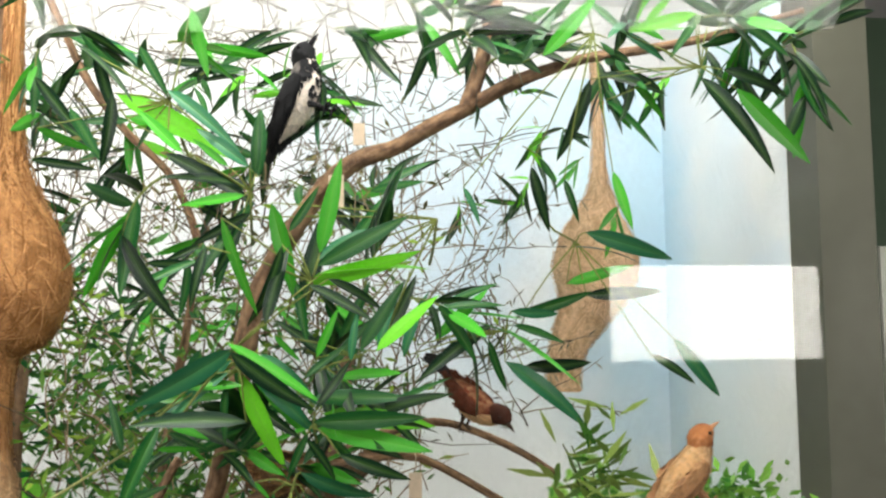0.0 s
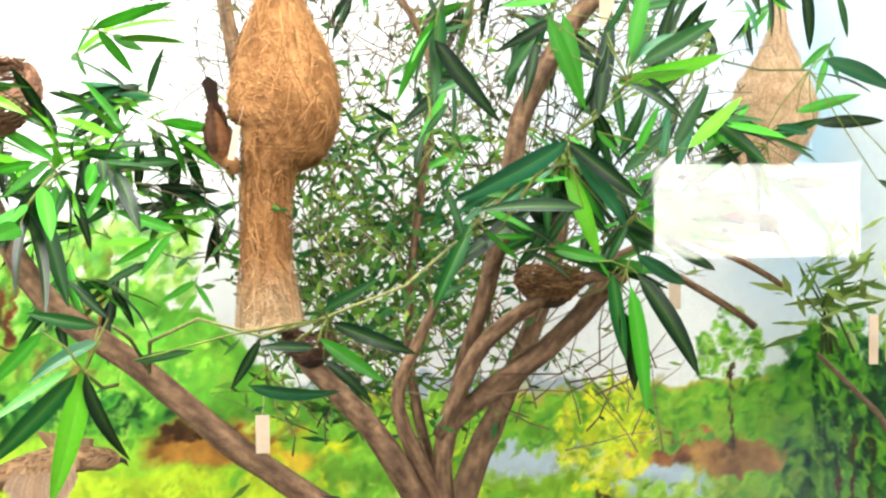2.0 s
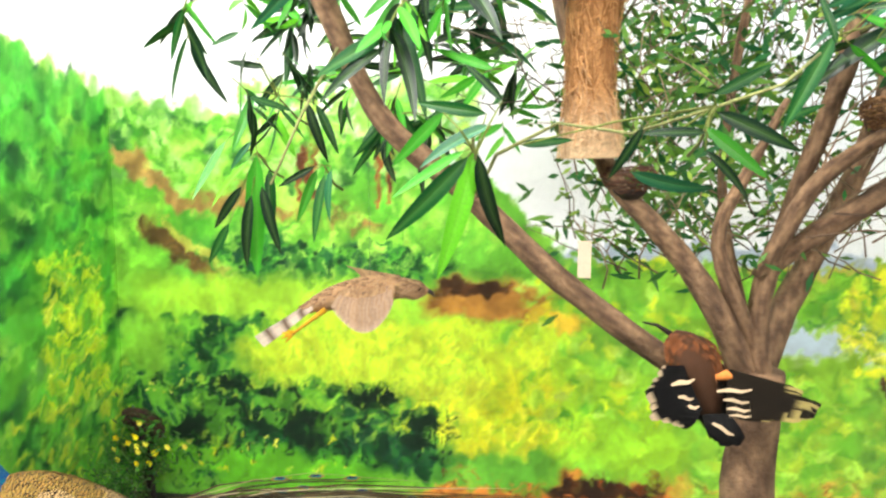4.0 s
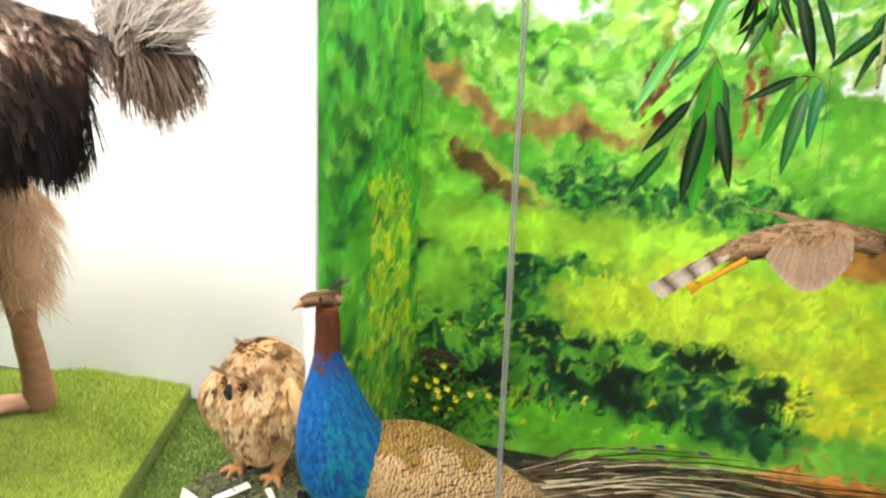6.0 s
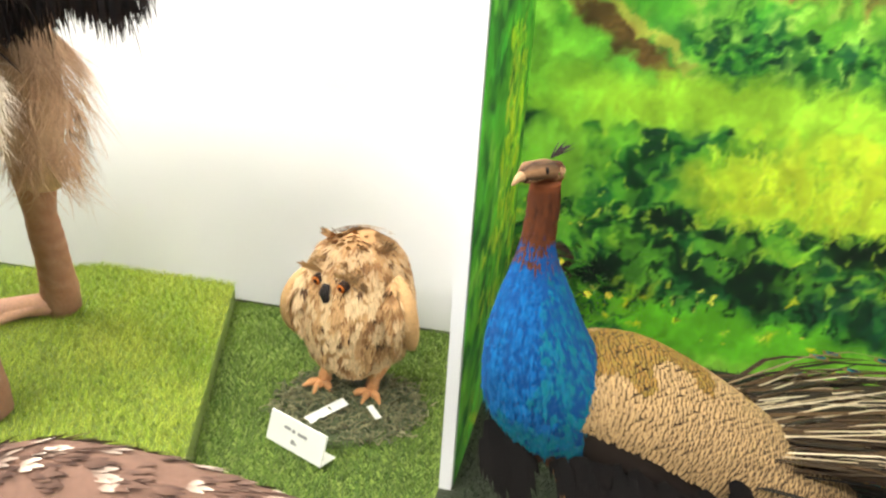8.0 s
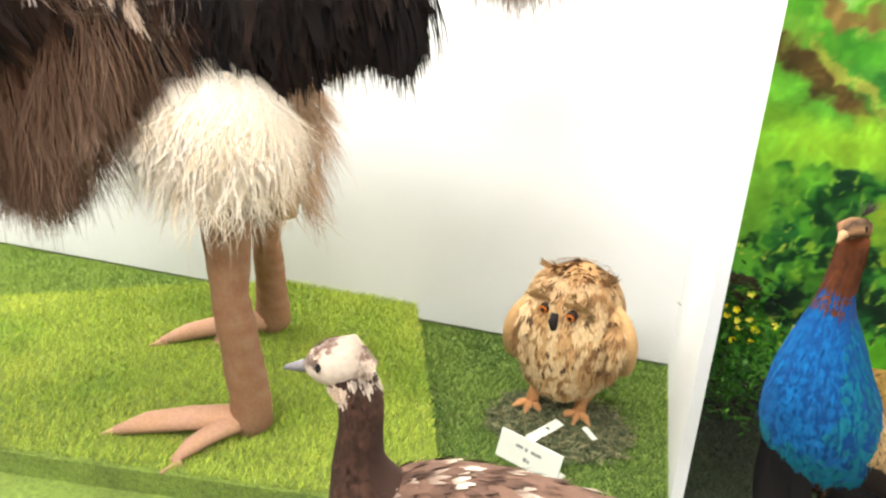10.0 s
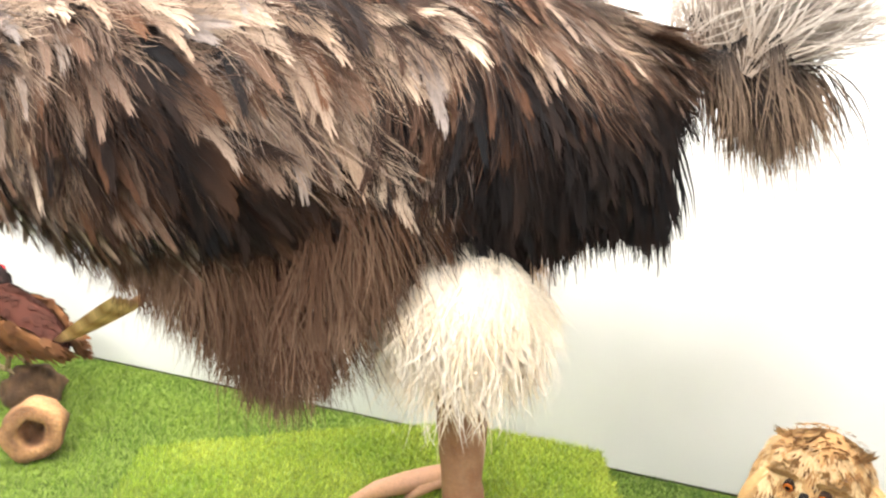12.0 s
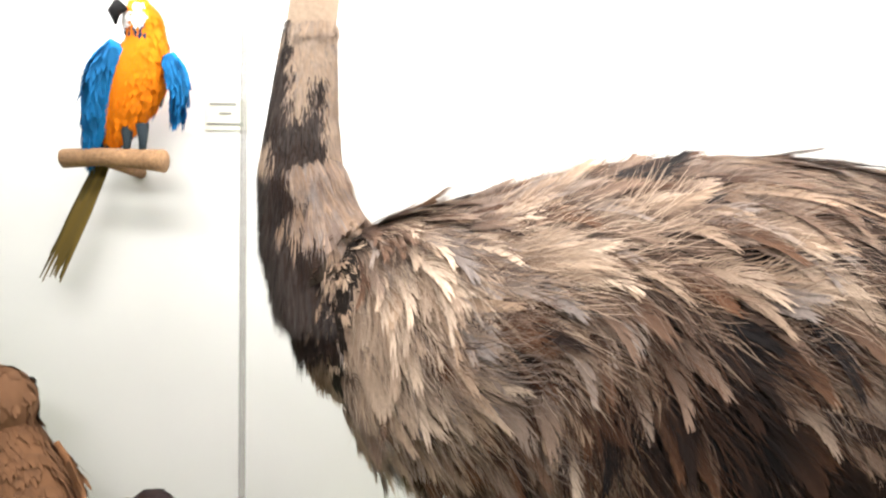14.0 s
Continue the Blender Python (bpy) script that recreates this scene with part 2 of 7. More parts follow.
def band(pts, half, rag=0.02):
    """A painted strip along a line of (s, z) corners."""
    out = np.zeros_like(GS)
    for (a, b), (c, d) in zip(pts, pts[1:]):
        l2 = (c - a) ** 2 + (d - b) ** 2
        t = np.clip(((GS - a) * (c - a) + (GZ - b) * (d - b)) / l2, 0, 1)
        dist = np.hypot(GS - a - t * (c - a), (GZ - b - t * (d - b)))
        out = np.maximum(out, 1 - smooth(half * 0.6, half * 1.4, dist + (N3 - 0.5) * rag * 2 + (N2 - 0.5) * rag * 2))
    return out


# sky, paler towards the horizon
canvas[:] = (244, 246, 248)
wash(0.55 * smooth(0.35, 0.7, N1) * smooth(-0.8, 1.2, GS) * smooth(1.4, 2.3, GZ), (168, 210, 238))
wash(0.6 * blob(1.25, 2.35, 0.28, 0.75, 0.3, 0.8), (170, 214, 238))
wash(0.6 * blob(1.75, 2.0, 0.2, 0.9, 0.5, 0.6), (226, 240, 250))
# distant blue ridge and far shore
far = 1.27 + 0.05 * np.sin(GS * 3 + 2) + 0.06 * (N4 - 0.5)
wash((1 - smooth(-0.012, 0.012, GZ - far)) * smooth(-1.1, -0.8, GS) * (1 - smooth(0.9, 1.3, GS)), (176, 190, 205))
plain = 1.245 + 0.012 * (N2 - 0.5)
wash(1 - smooth(-0.01, 0.01, GZ - plain), (104, 168, 52), 0.25)
wash((1 - smooth(0.0, 0.02, np.abs(GZ - 1.235))) * smooth(-0.3, 0.0, GS), (178, 160, 84))
# hill on the far side
ridge = 1.27 + 0.23 * np.exp(-((GS - 1.42) / 0.16) ** 2) + 0.10 * smooth(1.4, 1.8, GS) + 0.03 * (N2 - 0.5)
wash((1 - smooth(-0.01, 0.01, GZ - ridge)) * smooth(1.1, 1.2, GS), (54, 128, 52), 0.3)
# hillside of the near bank
skyline = np.interp(GS, [-3.4, -3.0, -2.8, -2.5, -2.32, -2.0, -1.82, -1.5, -1.2, -0.88, -0.79, -0.55, -0.3], [2.05, 1.97, 1.9, 1.85, 1.74, 1.78, 1.62, 1.72, 1.62, 1.45, 1.33, 1.2, 1.05])
skyline = skyline + 0.10 * (N2 - 0.5) + 0.06 * (N3 - 0.5)
hill = (1 - smooth(-0.015, 0.015, GZ - skyline)) * (1 - smooth(-0.45, -0.25, GS))
wash(hill, (112, 186, 62), 0.3)
wash(hill * smooth(0.45, 0.65, N1) * 0.6, (62, 150, 50), 0.3)
wash(hill * smooth(0.5, 0.7, N4) * smooth(0.9, 1.2, GZ) * 0.6, (40, 110, 48), 0.3)


def on_hill(s, z):
    return z < np.interp(s, [-3.4, -2.5, -2.0, -1.5, -0.8, -0.4], [2.05, 1.87, 1.78, 1.7, 1.33, 1.1])


G_LIGHT = [(160, 222, 92), (132, 208, 70), (188, 230, 110), (110, 192, 58)]
G_MID = [(78, 164, 48), (62, 148, 44), (96, 180, 56)]
G_DARK = [(22, 84, 40), (14, 64, 36), (36, 104, 44), (20, 72, 56)]
YEL = [(232, 232, 52), (214, 226, 44), (190, 218, 48), (242, 236, 84)]
dabs(1500, (-3.3, -0.5), (1.3, 2.05), G_LIGHT + G_MID, 0.035, on_hill, 0.8, 0.3, 0.6)
dabs(500, (-3.3, -0.9), (1.5, 2.0), G_DARK + G_MID, 0.03, on_hill, 0.7, 0.3, 0.6)
dabs(700, (-3.35, -1.0), (1.5, 2.05), [(186, 232, 150), (160, 224, 110)], 0.022, on_hill, 0.9, 0, 0.6)
wash(band([(-2.5, 1.66), (-2.3, 1.5), (-2.12, 1.43), (-1.92, 1.47)], 0.035, 0.02) * 0.9, (170, 124, 82), 0.3)
wash(band([(-1.9, 1.42), (-1.65, 1.40), (-1.4, 1.36)], 0.035, 0.02) * 0.9, (160, 116, 72), 0.3)
wash(band([(-2.36, 1.35), (-2.24, 1.28), (-2.10, 1.14)], 0.042, 0.02) * 0.92, (104, 72, 44), 0.35)
wash(band([(-2.28, 1.38), (-2.12, 1.24), (-1.95, 1.12)], 0.025, 0.02) * 0.8, (186, 176, 84), 0.3)
wash(blob(-1.93, 1.29, 0.16, 0.09) + 0 * GS, (24, 84, 40), 0.4)
wash(blob(-1.6, 1.19, 0.42, 0.065, 0.5), (30, 88, 40), 0.4)
dabs(420, (-2.05, -1.2), (1.15, 1.42), G_LIGHT + G_MID, 0.028, None, 0.5, 0.9, 0.55)
dabs(200, (-2.0, -1.2), (1.12, 1.3), G_DARK, 0.02, None, 0.6, 0.2, 0.8)
# reddish tree stems on the slope
for s, h in ((-1.69, 0.42), (-1.43, 0.38), (-1.38, 0.34), (-1.74, 0.2)):
    wash(band([(s, 1.46), (s + 0.02, 1.46 + h)], 0.014, 0.006), (134, 76, 44), 0.4)
dabs(420, (-1.95, -1.05), (1.62, 1.9), G_MID + G_LIGHT + [(70, 150, 70)], 0.03, None, 0.5, 0.6, 0.6)
# open grass and the shrubs below it
wash(blob(-1.75, 1.06, 0.75, 0.10, 0.4, 0.4), (150, 214, 60), 0.2)
wash(blob(-2.0, 0.74, 0.28, 0.26, 0.35), (18, 76, 38), 0.45)
wash(blob(-1.45, 0.50, 0.52, 0.15, 0.5), (24, 78, 34), 0.45)
wash(blob(-1.4, 0.84, 0.42, 0.12, 0.5) * 0.9, (136, 200, 40), 0.25)
wash(blob(-1.02, 0.66, 0.36, 0.22, 0.45), (222, 226, 46), 0.16)
wash(blob(-0.5, 0.62, 0.3, 0.26, 0.5) * 0.8, (140, 206, 46), 0.2)
dabs(420, (-2.3, -1.65), (0.45, 1.0), G_DARK + [(50, 120, 44), (90, 160, 50)], 0.02, None, 0.8, 0, 0.8)
dabs(1000, (-1.85, -0.6), (0.5, 1.0), [(150, 206, 52), (120, 190, 48), (176, 216, 50), (196, 222, 56)], 0.03, None, 0.4, 1.2, 0.5)
dabs(240, (-1.35, -0.75), (0.5, 0.88), YEL, 0.03, None, 0.45, 1.2, 0.5)
dabs(420, (-2.0, -1.2), (0.38, 0.62), G_DARK, 0.03, None, 0.45, 0.9, 0.7)
dabs(130, (-1.75, -1.3), (0.62, 0.75), G_DARK + G_MID, 0.02, None, 0.5, 1.0, 0.7)
# bare earth patch by the far tree
wash(blob(-0.98, 1.08, 0.3, 0.09, 0.4), (170, 116, 58), 0.3)
wash(blob(-1.05, 1.13, 0.16, 0.035, 0.4), (92, 58, 34), 0.3)
wash(blob(-0.72, 1.02, 0.12, 0.05, 0.4), (214, 178, 60), 0.3)
dabs(260, (-0.9, -0.1), (0.6, 1.25), YEL[:2] + G_LIGHT + G_MID, 0.024, None, 0.7, 0.2, 0.7)
# foreground strip, flowers, red earth
wash(blob(-1.95, 0.36, 0.62, 0.09, 0.4, 0.4), (86, 188, 42), 0.25)
wash(blob(-0.6, 0.26, 0.62, 0.09, 0.5), (206, 112, 54), 0.35)
wash(blob(0.2, 0.36, 0.5, 0.06, 0.5) * 0.9, (204, 150, 70), 0.3)
wash(blob(-0.55, 0.34, 0.2, 0.05, 0.5), (72, 44, 26), 0.3)
wash(blob(-1.10, 0.29, 0.2, 0.05, 0.5), (214, 124, 60), 0.3)
dabs(240, (-1.2, 0.4), (0.22, 0.4), [(220, 120, 60), (188, 90, 40), (120, 66, 30), (90, 140, 40)], 0.02, None, 0.5, 0, 0.7)
dabs(46, (-2.2, -1.5), (0.34, 0.5), [(240, 230, 40), (250, 244, 90)], 0.009, None, 0.7, 0, 0.9)
# lake and plain
wash(band([(0.02, 1.0), (0.36, 0.97), (0.62, 0.92)], 0.07, 0.02), (196, 214, 226), 0.1)
wash(band([(0.5, 0.93), (0.72, 0.86), (0.86, 0.76)], 0.085, 0.02), (190, 210, 224), 0.1)
wash(blob(0.82, 0.99, 0.26, 0.06, 0.4), (150, 92, 60), 0.3)
wash(blob(1.05, 0.93, 0.2, 0.07, 0.4), (160, 112, 70), 0.3)
wash(blob(0.35, 1.14, 0.4, 0.05, 0.4) * 0.8, (72, 136, 48), 0.3)
dabs(700, (-0.1, 1.35), (1.0, 1.22), G_MID + [(44, 116, 50), (120, 180, 60)], 0.025, None, 0.5, 0, 0.7)
dabs(800, (-0.2, 1.4), (0.3, 0.86), G_MID + G_LIGHT[:2] + [(170, 204, 60), (60, 120, 40)], 0.03, None, 0.6, 0, 0.7)
dabs(900, (1.2, 2.2), (0.3, 1.42), G_MID + G_DARK + [(80, 140, 60)], 0.03, None, 0.7, 0, 0.7)
# young yellow tree and a thin tree
wash(band([(0.47, 0.78), (0.47, 0.98)], 0.012, 0.006), (90, 70, 40))
dabs(420, (0.28, 0.68), (0.84, 1.3), YEL + [(168, 206, 50), (96, 150, 40)], 0.018, lambda s, z: ((s - 0.47) / 0.2) ** 2 + ((z - 1.06) / 0.24) ** 2 < 1, 0.8, 0, 0.9)
wash(band([(0.99, 0.98), (1.0, 1.3)], 0.011, 0.005), (96, 66, 44))
dabs(260, (0.84, 1.16), (1.12, 1.52), G_MID + [(120, 180, 70), (40, 100, 44)], 0.015, lambda s, z: ((s - 1.0) / 0.14) ** 2 + ((z - 1.32) / 0.2) ** 2 < 1, 0.8, 0, 0.85)
for s in (1.5, 1.58, 1.68):
    wash(band([(s, 0.6), (s + 0.02, 1.1)], 0.013, 0.01), (92, 72, 40))
dabs(420, (1.36, 1.86), (0.95, 1.5), G_DARK + G_MID, 0.024, None, 0.7, 0, 0.85)
# creeper on the side panel
wash((1 - smooth(-2.56, -2.5, GS)) * (1 - smooth(-0.015, 0.015, GZ - skyline)) * 0.75, (58, 160, 60), 0.35)
dabs(420, (-3.3, -2.5), (0.3, 1.8), G_DARK + G_MID + G_LIGHT[:2], 0.06, None, 0.4, 0.2, 0.5)
dabs(230, (-2.98, -2.62), (0.72, 1.3), YEL[1:] + [(140, 200, 60), (90, 170, 60)], 0.034, None, 0.35, 0.1, 0.75)
dabs(160, (-3.2, -2.5), (0.25, 0.8), [(140, 200, 60), (200, 210, 60), (40, 100, 40)], 0.03, None, 0.4, 0, 0.75)
# leafy plant painted round the nest
dabs(320, (-2.5, -2.1), (0.25, 0.74), G_DARK + [(60, 140, 44), (100, 180, 60)], 0.014, None, 0.8, 0.3, 0.9)
dabs(26, (-2.5, -2.0), (0.4, 0.72), [(226, 226, 60), (240, 236, 110)], 0.008, None, 1, 0, 0.9)


def scumble(n, sx, sz, size, lo, hi, aspect, tilt, alpha=0.7):
    """Small strokes that lighten or darken the paint already there."""
    for _ in range(n):
        cs, cz = rng.uniform(*sx), rng.uniform(*sz)
        i, k = int((cs - S0) / ST), int((cz - Z0) / ST)
        if not (2 < i < NS - 2 and 2 < k < NZ - 2) or canvas[k, i].min() > 170:
            continue
        c = canvas[k, i] * (rng.uniform(*hi) if rng.random() < 0.5 else rng.uniform(*lo))
        dabs(1, (cs, cs + 1e-6), (cz, cz + 1e-6), [np.clip(c + np.array([6, 4, 0]) * (c.mean() > 90), 0, 250)], size, None, aspect, tilt, alpha, 0.05)


scumble(2600, (S0, S1), (Z0, 2.0), 0.04, (0.78, 0.95), (1.05, 1.22), 0.35, 0.8, 0.4)
scumble(900, (-2.35, XR), (0.35, 1.45), 0.022, (0.8, 0.95), (1.08, 1.25), 0.4, 1.1, 0.45)
for _ in range(16):
    cs, cz = rng.uniform(-2.2, -1.15), rng.uniform(0.5, 0.74)
    wash(blob(cs, cz, rng.uniform(0.05, 0.13), rng.uniform(0.03, 0.07), 0.6, 0.3) * 0.8, (10, 50, 28), 0.3)
wash(blob(-1.3, 0.90, 0.5, 0.12, 0.5) * 0.9, (196, 228, 58), 0.2)
wash(blob(-1.15, 0.72, 0.2, 0.08, 0.5) * 0.8, (206, 228, 60), 0.2)
for _ in range(26):
    cs, cz = rng.uniform(-2.25, -1.1), rng.uniform(0.5, 0.95)
    wash(blob(cs, cz, rng.uniform(0.03, 0.09), rng.uniform(0.015, 0.04), 0.8, 0.3) * 0.6, (84, 160, 46), 0.35)
dabs(240, (-2.3, -1.1), (0.46, 0.98), [(96, 176, 50), (150, 206, 60), (60, 140, 46), (186, 220, 66)], 0.016, None, 0.4, 1.3, 0.55)
wash(blob(-1.45, 0.83, 0.46, 0.10, 0.6) * 0.75, (196, 226, 56), 0.25)
dabs(500, (-1.95, -1.0), (0.70, 0.96), [(210, 232, 70), (170, 214, 56), (120, 184, 50)], 0.02, None, 0.35, 1.3, 0.5)
dabs(220, (-2.2, -1.1), (0.40, 0.62), [(8, 40, 24), (14, 56, 30)], 0.016, None, 0.4, 1.3, 0.65)
WX, WZ, VX, VZ = field(9, 21, 2), field(9, 22, 2), field(34, 23, 2), field(34, 24, 2)
shift_s = np.clip(((GS - S0 + 0.055 * (WX - 0.5) + 0.036 * (VX - 0.5)) / ST).astype(int), 0, NS - 1)
shift_z = np.clip(((GZ - Z0 + 0.075 * (WZ - 0.5) + 0.05 * (VZ - 0.5)) / ST).astype(int), 0, NZ - 1)
canvas[:] = canvas[shift_z, shift_s]
NB = field(38, 9, 2)
canvas[:] = canvas * (1 + (0.20 * (N3 - 0.6) + 0.12 * (NB - 0.4))[..., None] * np.clip((200 - canvas.min(2)) / 90, 0, 1)[..., None])
canvas[:] *= 1 - 0.4 * np.clip((100 - canvas[..., 1:2]) / 60, 0, 1)
# thin paint: soft strokes, sunlit yellow-greens
soft = sum(np.roll(canvas, (a, b), (0, 1)) for a in (-1, 0, 1) for b in (-1, 0, 1)) / 9
canvas[:] = 1.05 * canvas - 0.05 * soft
canvas[..., 2] *= 0.9 + 0.1 * smooth(150, 200, canvas[..., 2])
grassy = np.clip((canvas[..., 1] - canvas[..., 2] - 25) / 50, 0, 1) * np.clip((canvas[..., 1] - 70) / 70, 0, 1)
sunny = grassy * (0.55 + 0.35 * smooth(-0.5, 0.1, GS)) * (1 - 0.75 * smooth(1.08, 1.25, GZ) * (1 - smooth(-1.3, -1.0, GS)))
lifted = 255 * (np.clip(canvas, 0, 255) / 255) ** np.array([0.66, 0.68, 0.92])
canvas[:] += (lifted - canvas) * sunny[..., None]
canvas[:] = np.clip(canvas, 4, 246) / 255
LINEAR = np.where(canvas <= 0.04045, canvas / 12.92, ((canvas + 0.055) / 1.055) ** 2.4)


def mural_panel(name, s_lo, s_hi, place, label):
    i0, i1 = int(round((s_lo - S0) / ST)), int(round((s_hi - S0) / ST))
    i0, i1 = max(i0, 0), min(i1, NS - 1)
    w = i1 - i0 + 1
    co = np.zeros((NZ, w, 3))
    for j in range(w):
        x, y = place(gs[i0 + j])
        co[:, j, 0], co[:, j, 1] = x, y
    co[:, :, 2] = GZ[:, i0:i1 + 1]
    k = np.arange(NZ * w).reshape(NZ, w)
    quads = np.stack([k[:-1, :-1], k[:-1, 1:], k[1:, 1:], k[1:, :-1]], -1).reshape(-1, 4)
    me = bpy.data.meshes.new(name)
    me.vertices.add(NZ * w)
    me.vertices.foreach_set("co", co.ravel())
    me.loops.add(quads.size)
    me.loops.foreach_set("vertex_index", quads.ravel())
    me.polygons.add(len(quads))
    me.polygons.foreach_set("loop_start", np.arange(0, quads.size, 4))
    at = me.color_attributes.new("Col", "FLOAT_COLOR", "POINT")
    c = np.ones((NZ, w, 4), np.float32)
    c[:, :, :3] = LINEAR[:, i0:i1 + 1]
    at.data.foreach_set("color", c.ravel())
    me.update(calc_edges=True)
    me.validate()
    me.materials.append(MURAL)
    ob = tagged(new(name, me), label, "mural", "", "structure")
    return ob


mural_panel("wall_mural", XL, XR, lambda s: (s, YB), "hand-painted landscape mural with green hills, shrubs and a lake")
mural_panel("wall_mural_west", S0, XL, lambda s: (XL + 0.002, YB - (XL - s)), "painted green hillside on the side panel of the case")
mural_panel("wall_mural_east", XR, S1, lambda s: (XR - 0.002, YB - (s - XR)), "painted pale blue sky and green hill on a side panel")
boxthing("wall_behind_mural", (XL - 0.01, YB + 0.003, ZF, XR + 0.01, YB + 0.055, 3.3), WHITE, "white board behind the painted landscape", "wall")
boxthing("partition_white", (XL - 0.03, 1.885, ZF - 0.02, XL, YB, 3.3), WHITE, "thin white partition panel between two displays", "partition")
boxthing("partition_east", (XR, 1.90, ZF - 0.02, XR + 0.03, YB, 3.3), WHITE, "thin panel closing the painted display", "partition")

# ---- case floors, glass, posts ----
boxthing("floor_display", (-9.4, YG, ZF - 0.03, XL - 0.03, YB - 0.04, ZF - 0.01), TURF, "dark green artificial turf on the display floor", "floor")
boxthing("floor_diorama", (XL - 0.03, YG, ZF - 0.03, XR + 0.03, YB, ZF - 0.01), SHADED_GROUND, "ground of the painted diorama, coloured dark green for shade", "floor")
SEAMS = (-1.775, -4.832)
for n, (a, b) in enumerate(((-1.7715, 1.46), (-4.8285, -1.7785), (-9.4, -4.8355))):
    pane = boxthing("window_%d" % (n + 1), (a, YG - 0.006, ZF - 0.03, b, YG, 3.3), GLASS, "clear glass front pane of the display case", "glass pane")
    pane.visible_shadow = False
for x in SEAMS:
    boxthing("glass_joint_trim", (x - 0.0022, YG - 0.008, ZF - 0.03, x + 0.0022, YG + 0.002, 3.3), SILICONE, "narrow grey sealant joint between two glass panes", "sealant joint")
post = boxthing("post_trim", (XR, 1.76, ZF - 0.02, XR + 0.16, 1.90, 3.3), GREYPOST, "grey-green painted upright post at the case corner", "post")
boxthing("wall_board_dark", (1.6, 3.0 - 0.26, 0, 4.2, 3.0 - 0.2, 3.3), DARKGREEN, "dark green board beyond the display case", "wall")
boxthing("window_opening_south", (3.42, -7.49, 1.42, 6.25, -7.47, 2.62), WINDOWLIGHT, "bright daylit window in the hall wall", "window")

# ---- mounted birds ----
def vlerp(a, b, t):
    return Vector(a).lerp(Vector(b), t)


def mixc(a, b, t):
    return tuple(x + (y - x) * t for x, y in zip(a, b))


def plume(shape, root, way, length, width, droop, col_root, col_tip, ribs=5, fan=0.3, segs=4, wave=0.02, out=Vector((0, -1, 0)), curl=0.0, spread=0.5, lift=0.14):
    """One loose feather: ribs of thin ribbon that fan out from the root and hang down."""
    way = Vector(way).normalized()
    side = way.cross(out)
    side = side.normalized() if side.length > 1e-4 else Vector((1, 0, 0))
    pull = Vector((0, 0, -1))
    if pull.dot(out) < 0:
        pull -= out * pull.dot(out) * 0.92
    for r in range(ribs):
        k = (r - (ribs - 1) / 2) / max(ribs - 1, 1) * 2
        d = (way + side * (k * fan) + out * rnd.uniform(-0.03, lift)).normalized()
        ln = length * (1 - 0.25 * abs(k)) * rnd.uniform(0.85, 1.1)
        p, pts, ws, cs = Vector(root) + side * k * width * spread, [], [], []
        ph = rnd.uniform(0, 6)
        for i in range(segs + 1):
            t = i / segs
            pts.append(p.copy())
            ws.append(width * (0.55 + 0.5 * math.sin(math.pi * min(t * 1.1, 1))) * (1 - 0.75 * t ** 3))
            c = mixc(col_root, col_tip, t)
            cs += [c, c]
            d = (d + pull * (droop / segs) + side * (wave * math.sin(ph + 5 * t) + curl * t)).normalized()
            p = p + d * (ln / segs)
        shape.strand(pts, ws, side, cs)


def vane(shape, root, way, length, width, droop, col_root, col_tip, out, curl=0.0, barbs=24):
    """One broad soft feather: barbs that leave a curved shaft on both sides."""
    d = Vector(way).normalized()
    side = d.cross(out).normalized()
    pull = Vector((0, 0, -1))
    if pull.dot(out) < 0:
        pull -= out * pull.dot(out) * 0.95
    shaft, p, n = [], Vector(root), 6
    for i in range(n + 1):
        shaft.append((p.copy(), d.copy()))
        d = (d + pull * (droop / n) + side * (curl / n) - out * 0.02).normalized()
        p = p + d * (length / n)
    for k in range(barbs * 2):
        t = 0.12 + 0.88 * (k // 2) / (barbs - 1)
        i = min(int(t * n), n - 1)
        q = shaft[i][0].lerp(shaft[i + 1][0], t * n - i)
        f = shaft[i][1]
        sg = 1 if k % 2 else -1
        b = (f * (0.9 + 0.5 * t) + side * (sg * (0.95 - 0.65 * t)) + out * rnd.uniform(0, 0.10) + pull * 0.15).normalized()
        ln = width * (0.45 + 0.75 * math.sin(math.pi * (0.15 + 0.7 * t))) * rnd.uniform(0.75, 1.2)
        e = q + b * ln * 0.55
        g = (b + f * 0.5 + pull * 0.35).normalized()
        c0 = mixc(col_root, col_tip, t * 0.8)
        c1 = mixc(col_root, col_tip, min(1, t * 0.8 + 0.3))
        shape.strand([q, e, e + g * ln * 0.5], [0.0016, 0.0015, 0.0005], (b.cross(out) + side * 0.01), [c0, c0, mixc(c0, c1, 0.5), mixc(c0, c1, 0.5), c1, c1])


def ellipse_at(spine, u):
    """Centre, half width and half height of a body at u of its length."""
    f = u * (len(spine) - 1)
    i = min(int(f), len(spine) - 2)
    t = f - i
    a, b = spine[i], spine[i + 1]
    return [a[j] + (b[j] - a[j]) * t for j in range(5)]


def smoothed(spine, times=2):
    for _ in range(times):
        out = [spine[0]]
        for a, b in zip(spine, spine[1:]):
            out += [tuple(x * 0.75 + y * 0.25 for x, y in zip(a, b)), tuple(x * 0.25 + y * 0.75 for x, y in zip(a, b))]
        spine = out + [spine[-1]]
    return spine


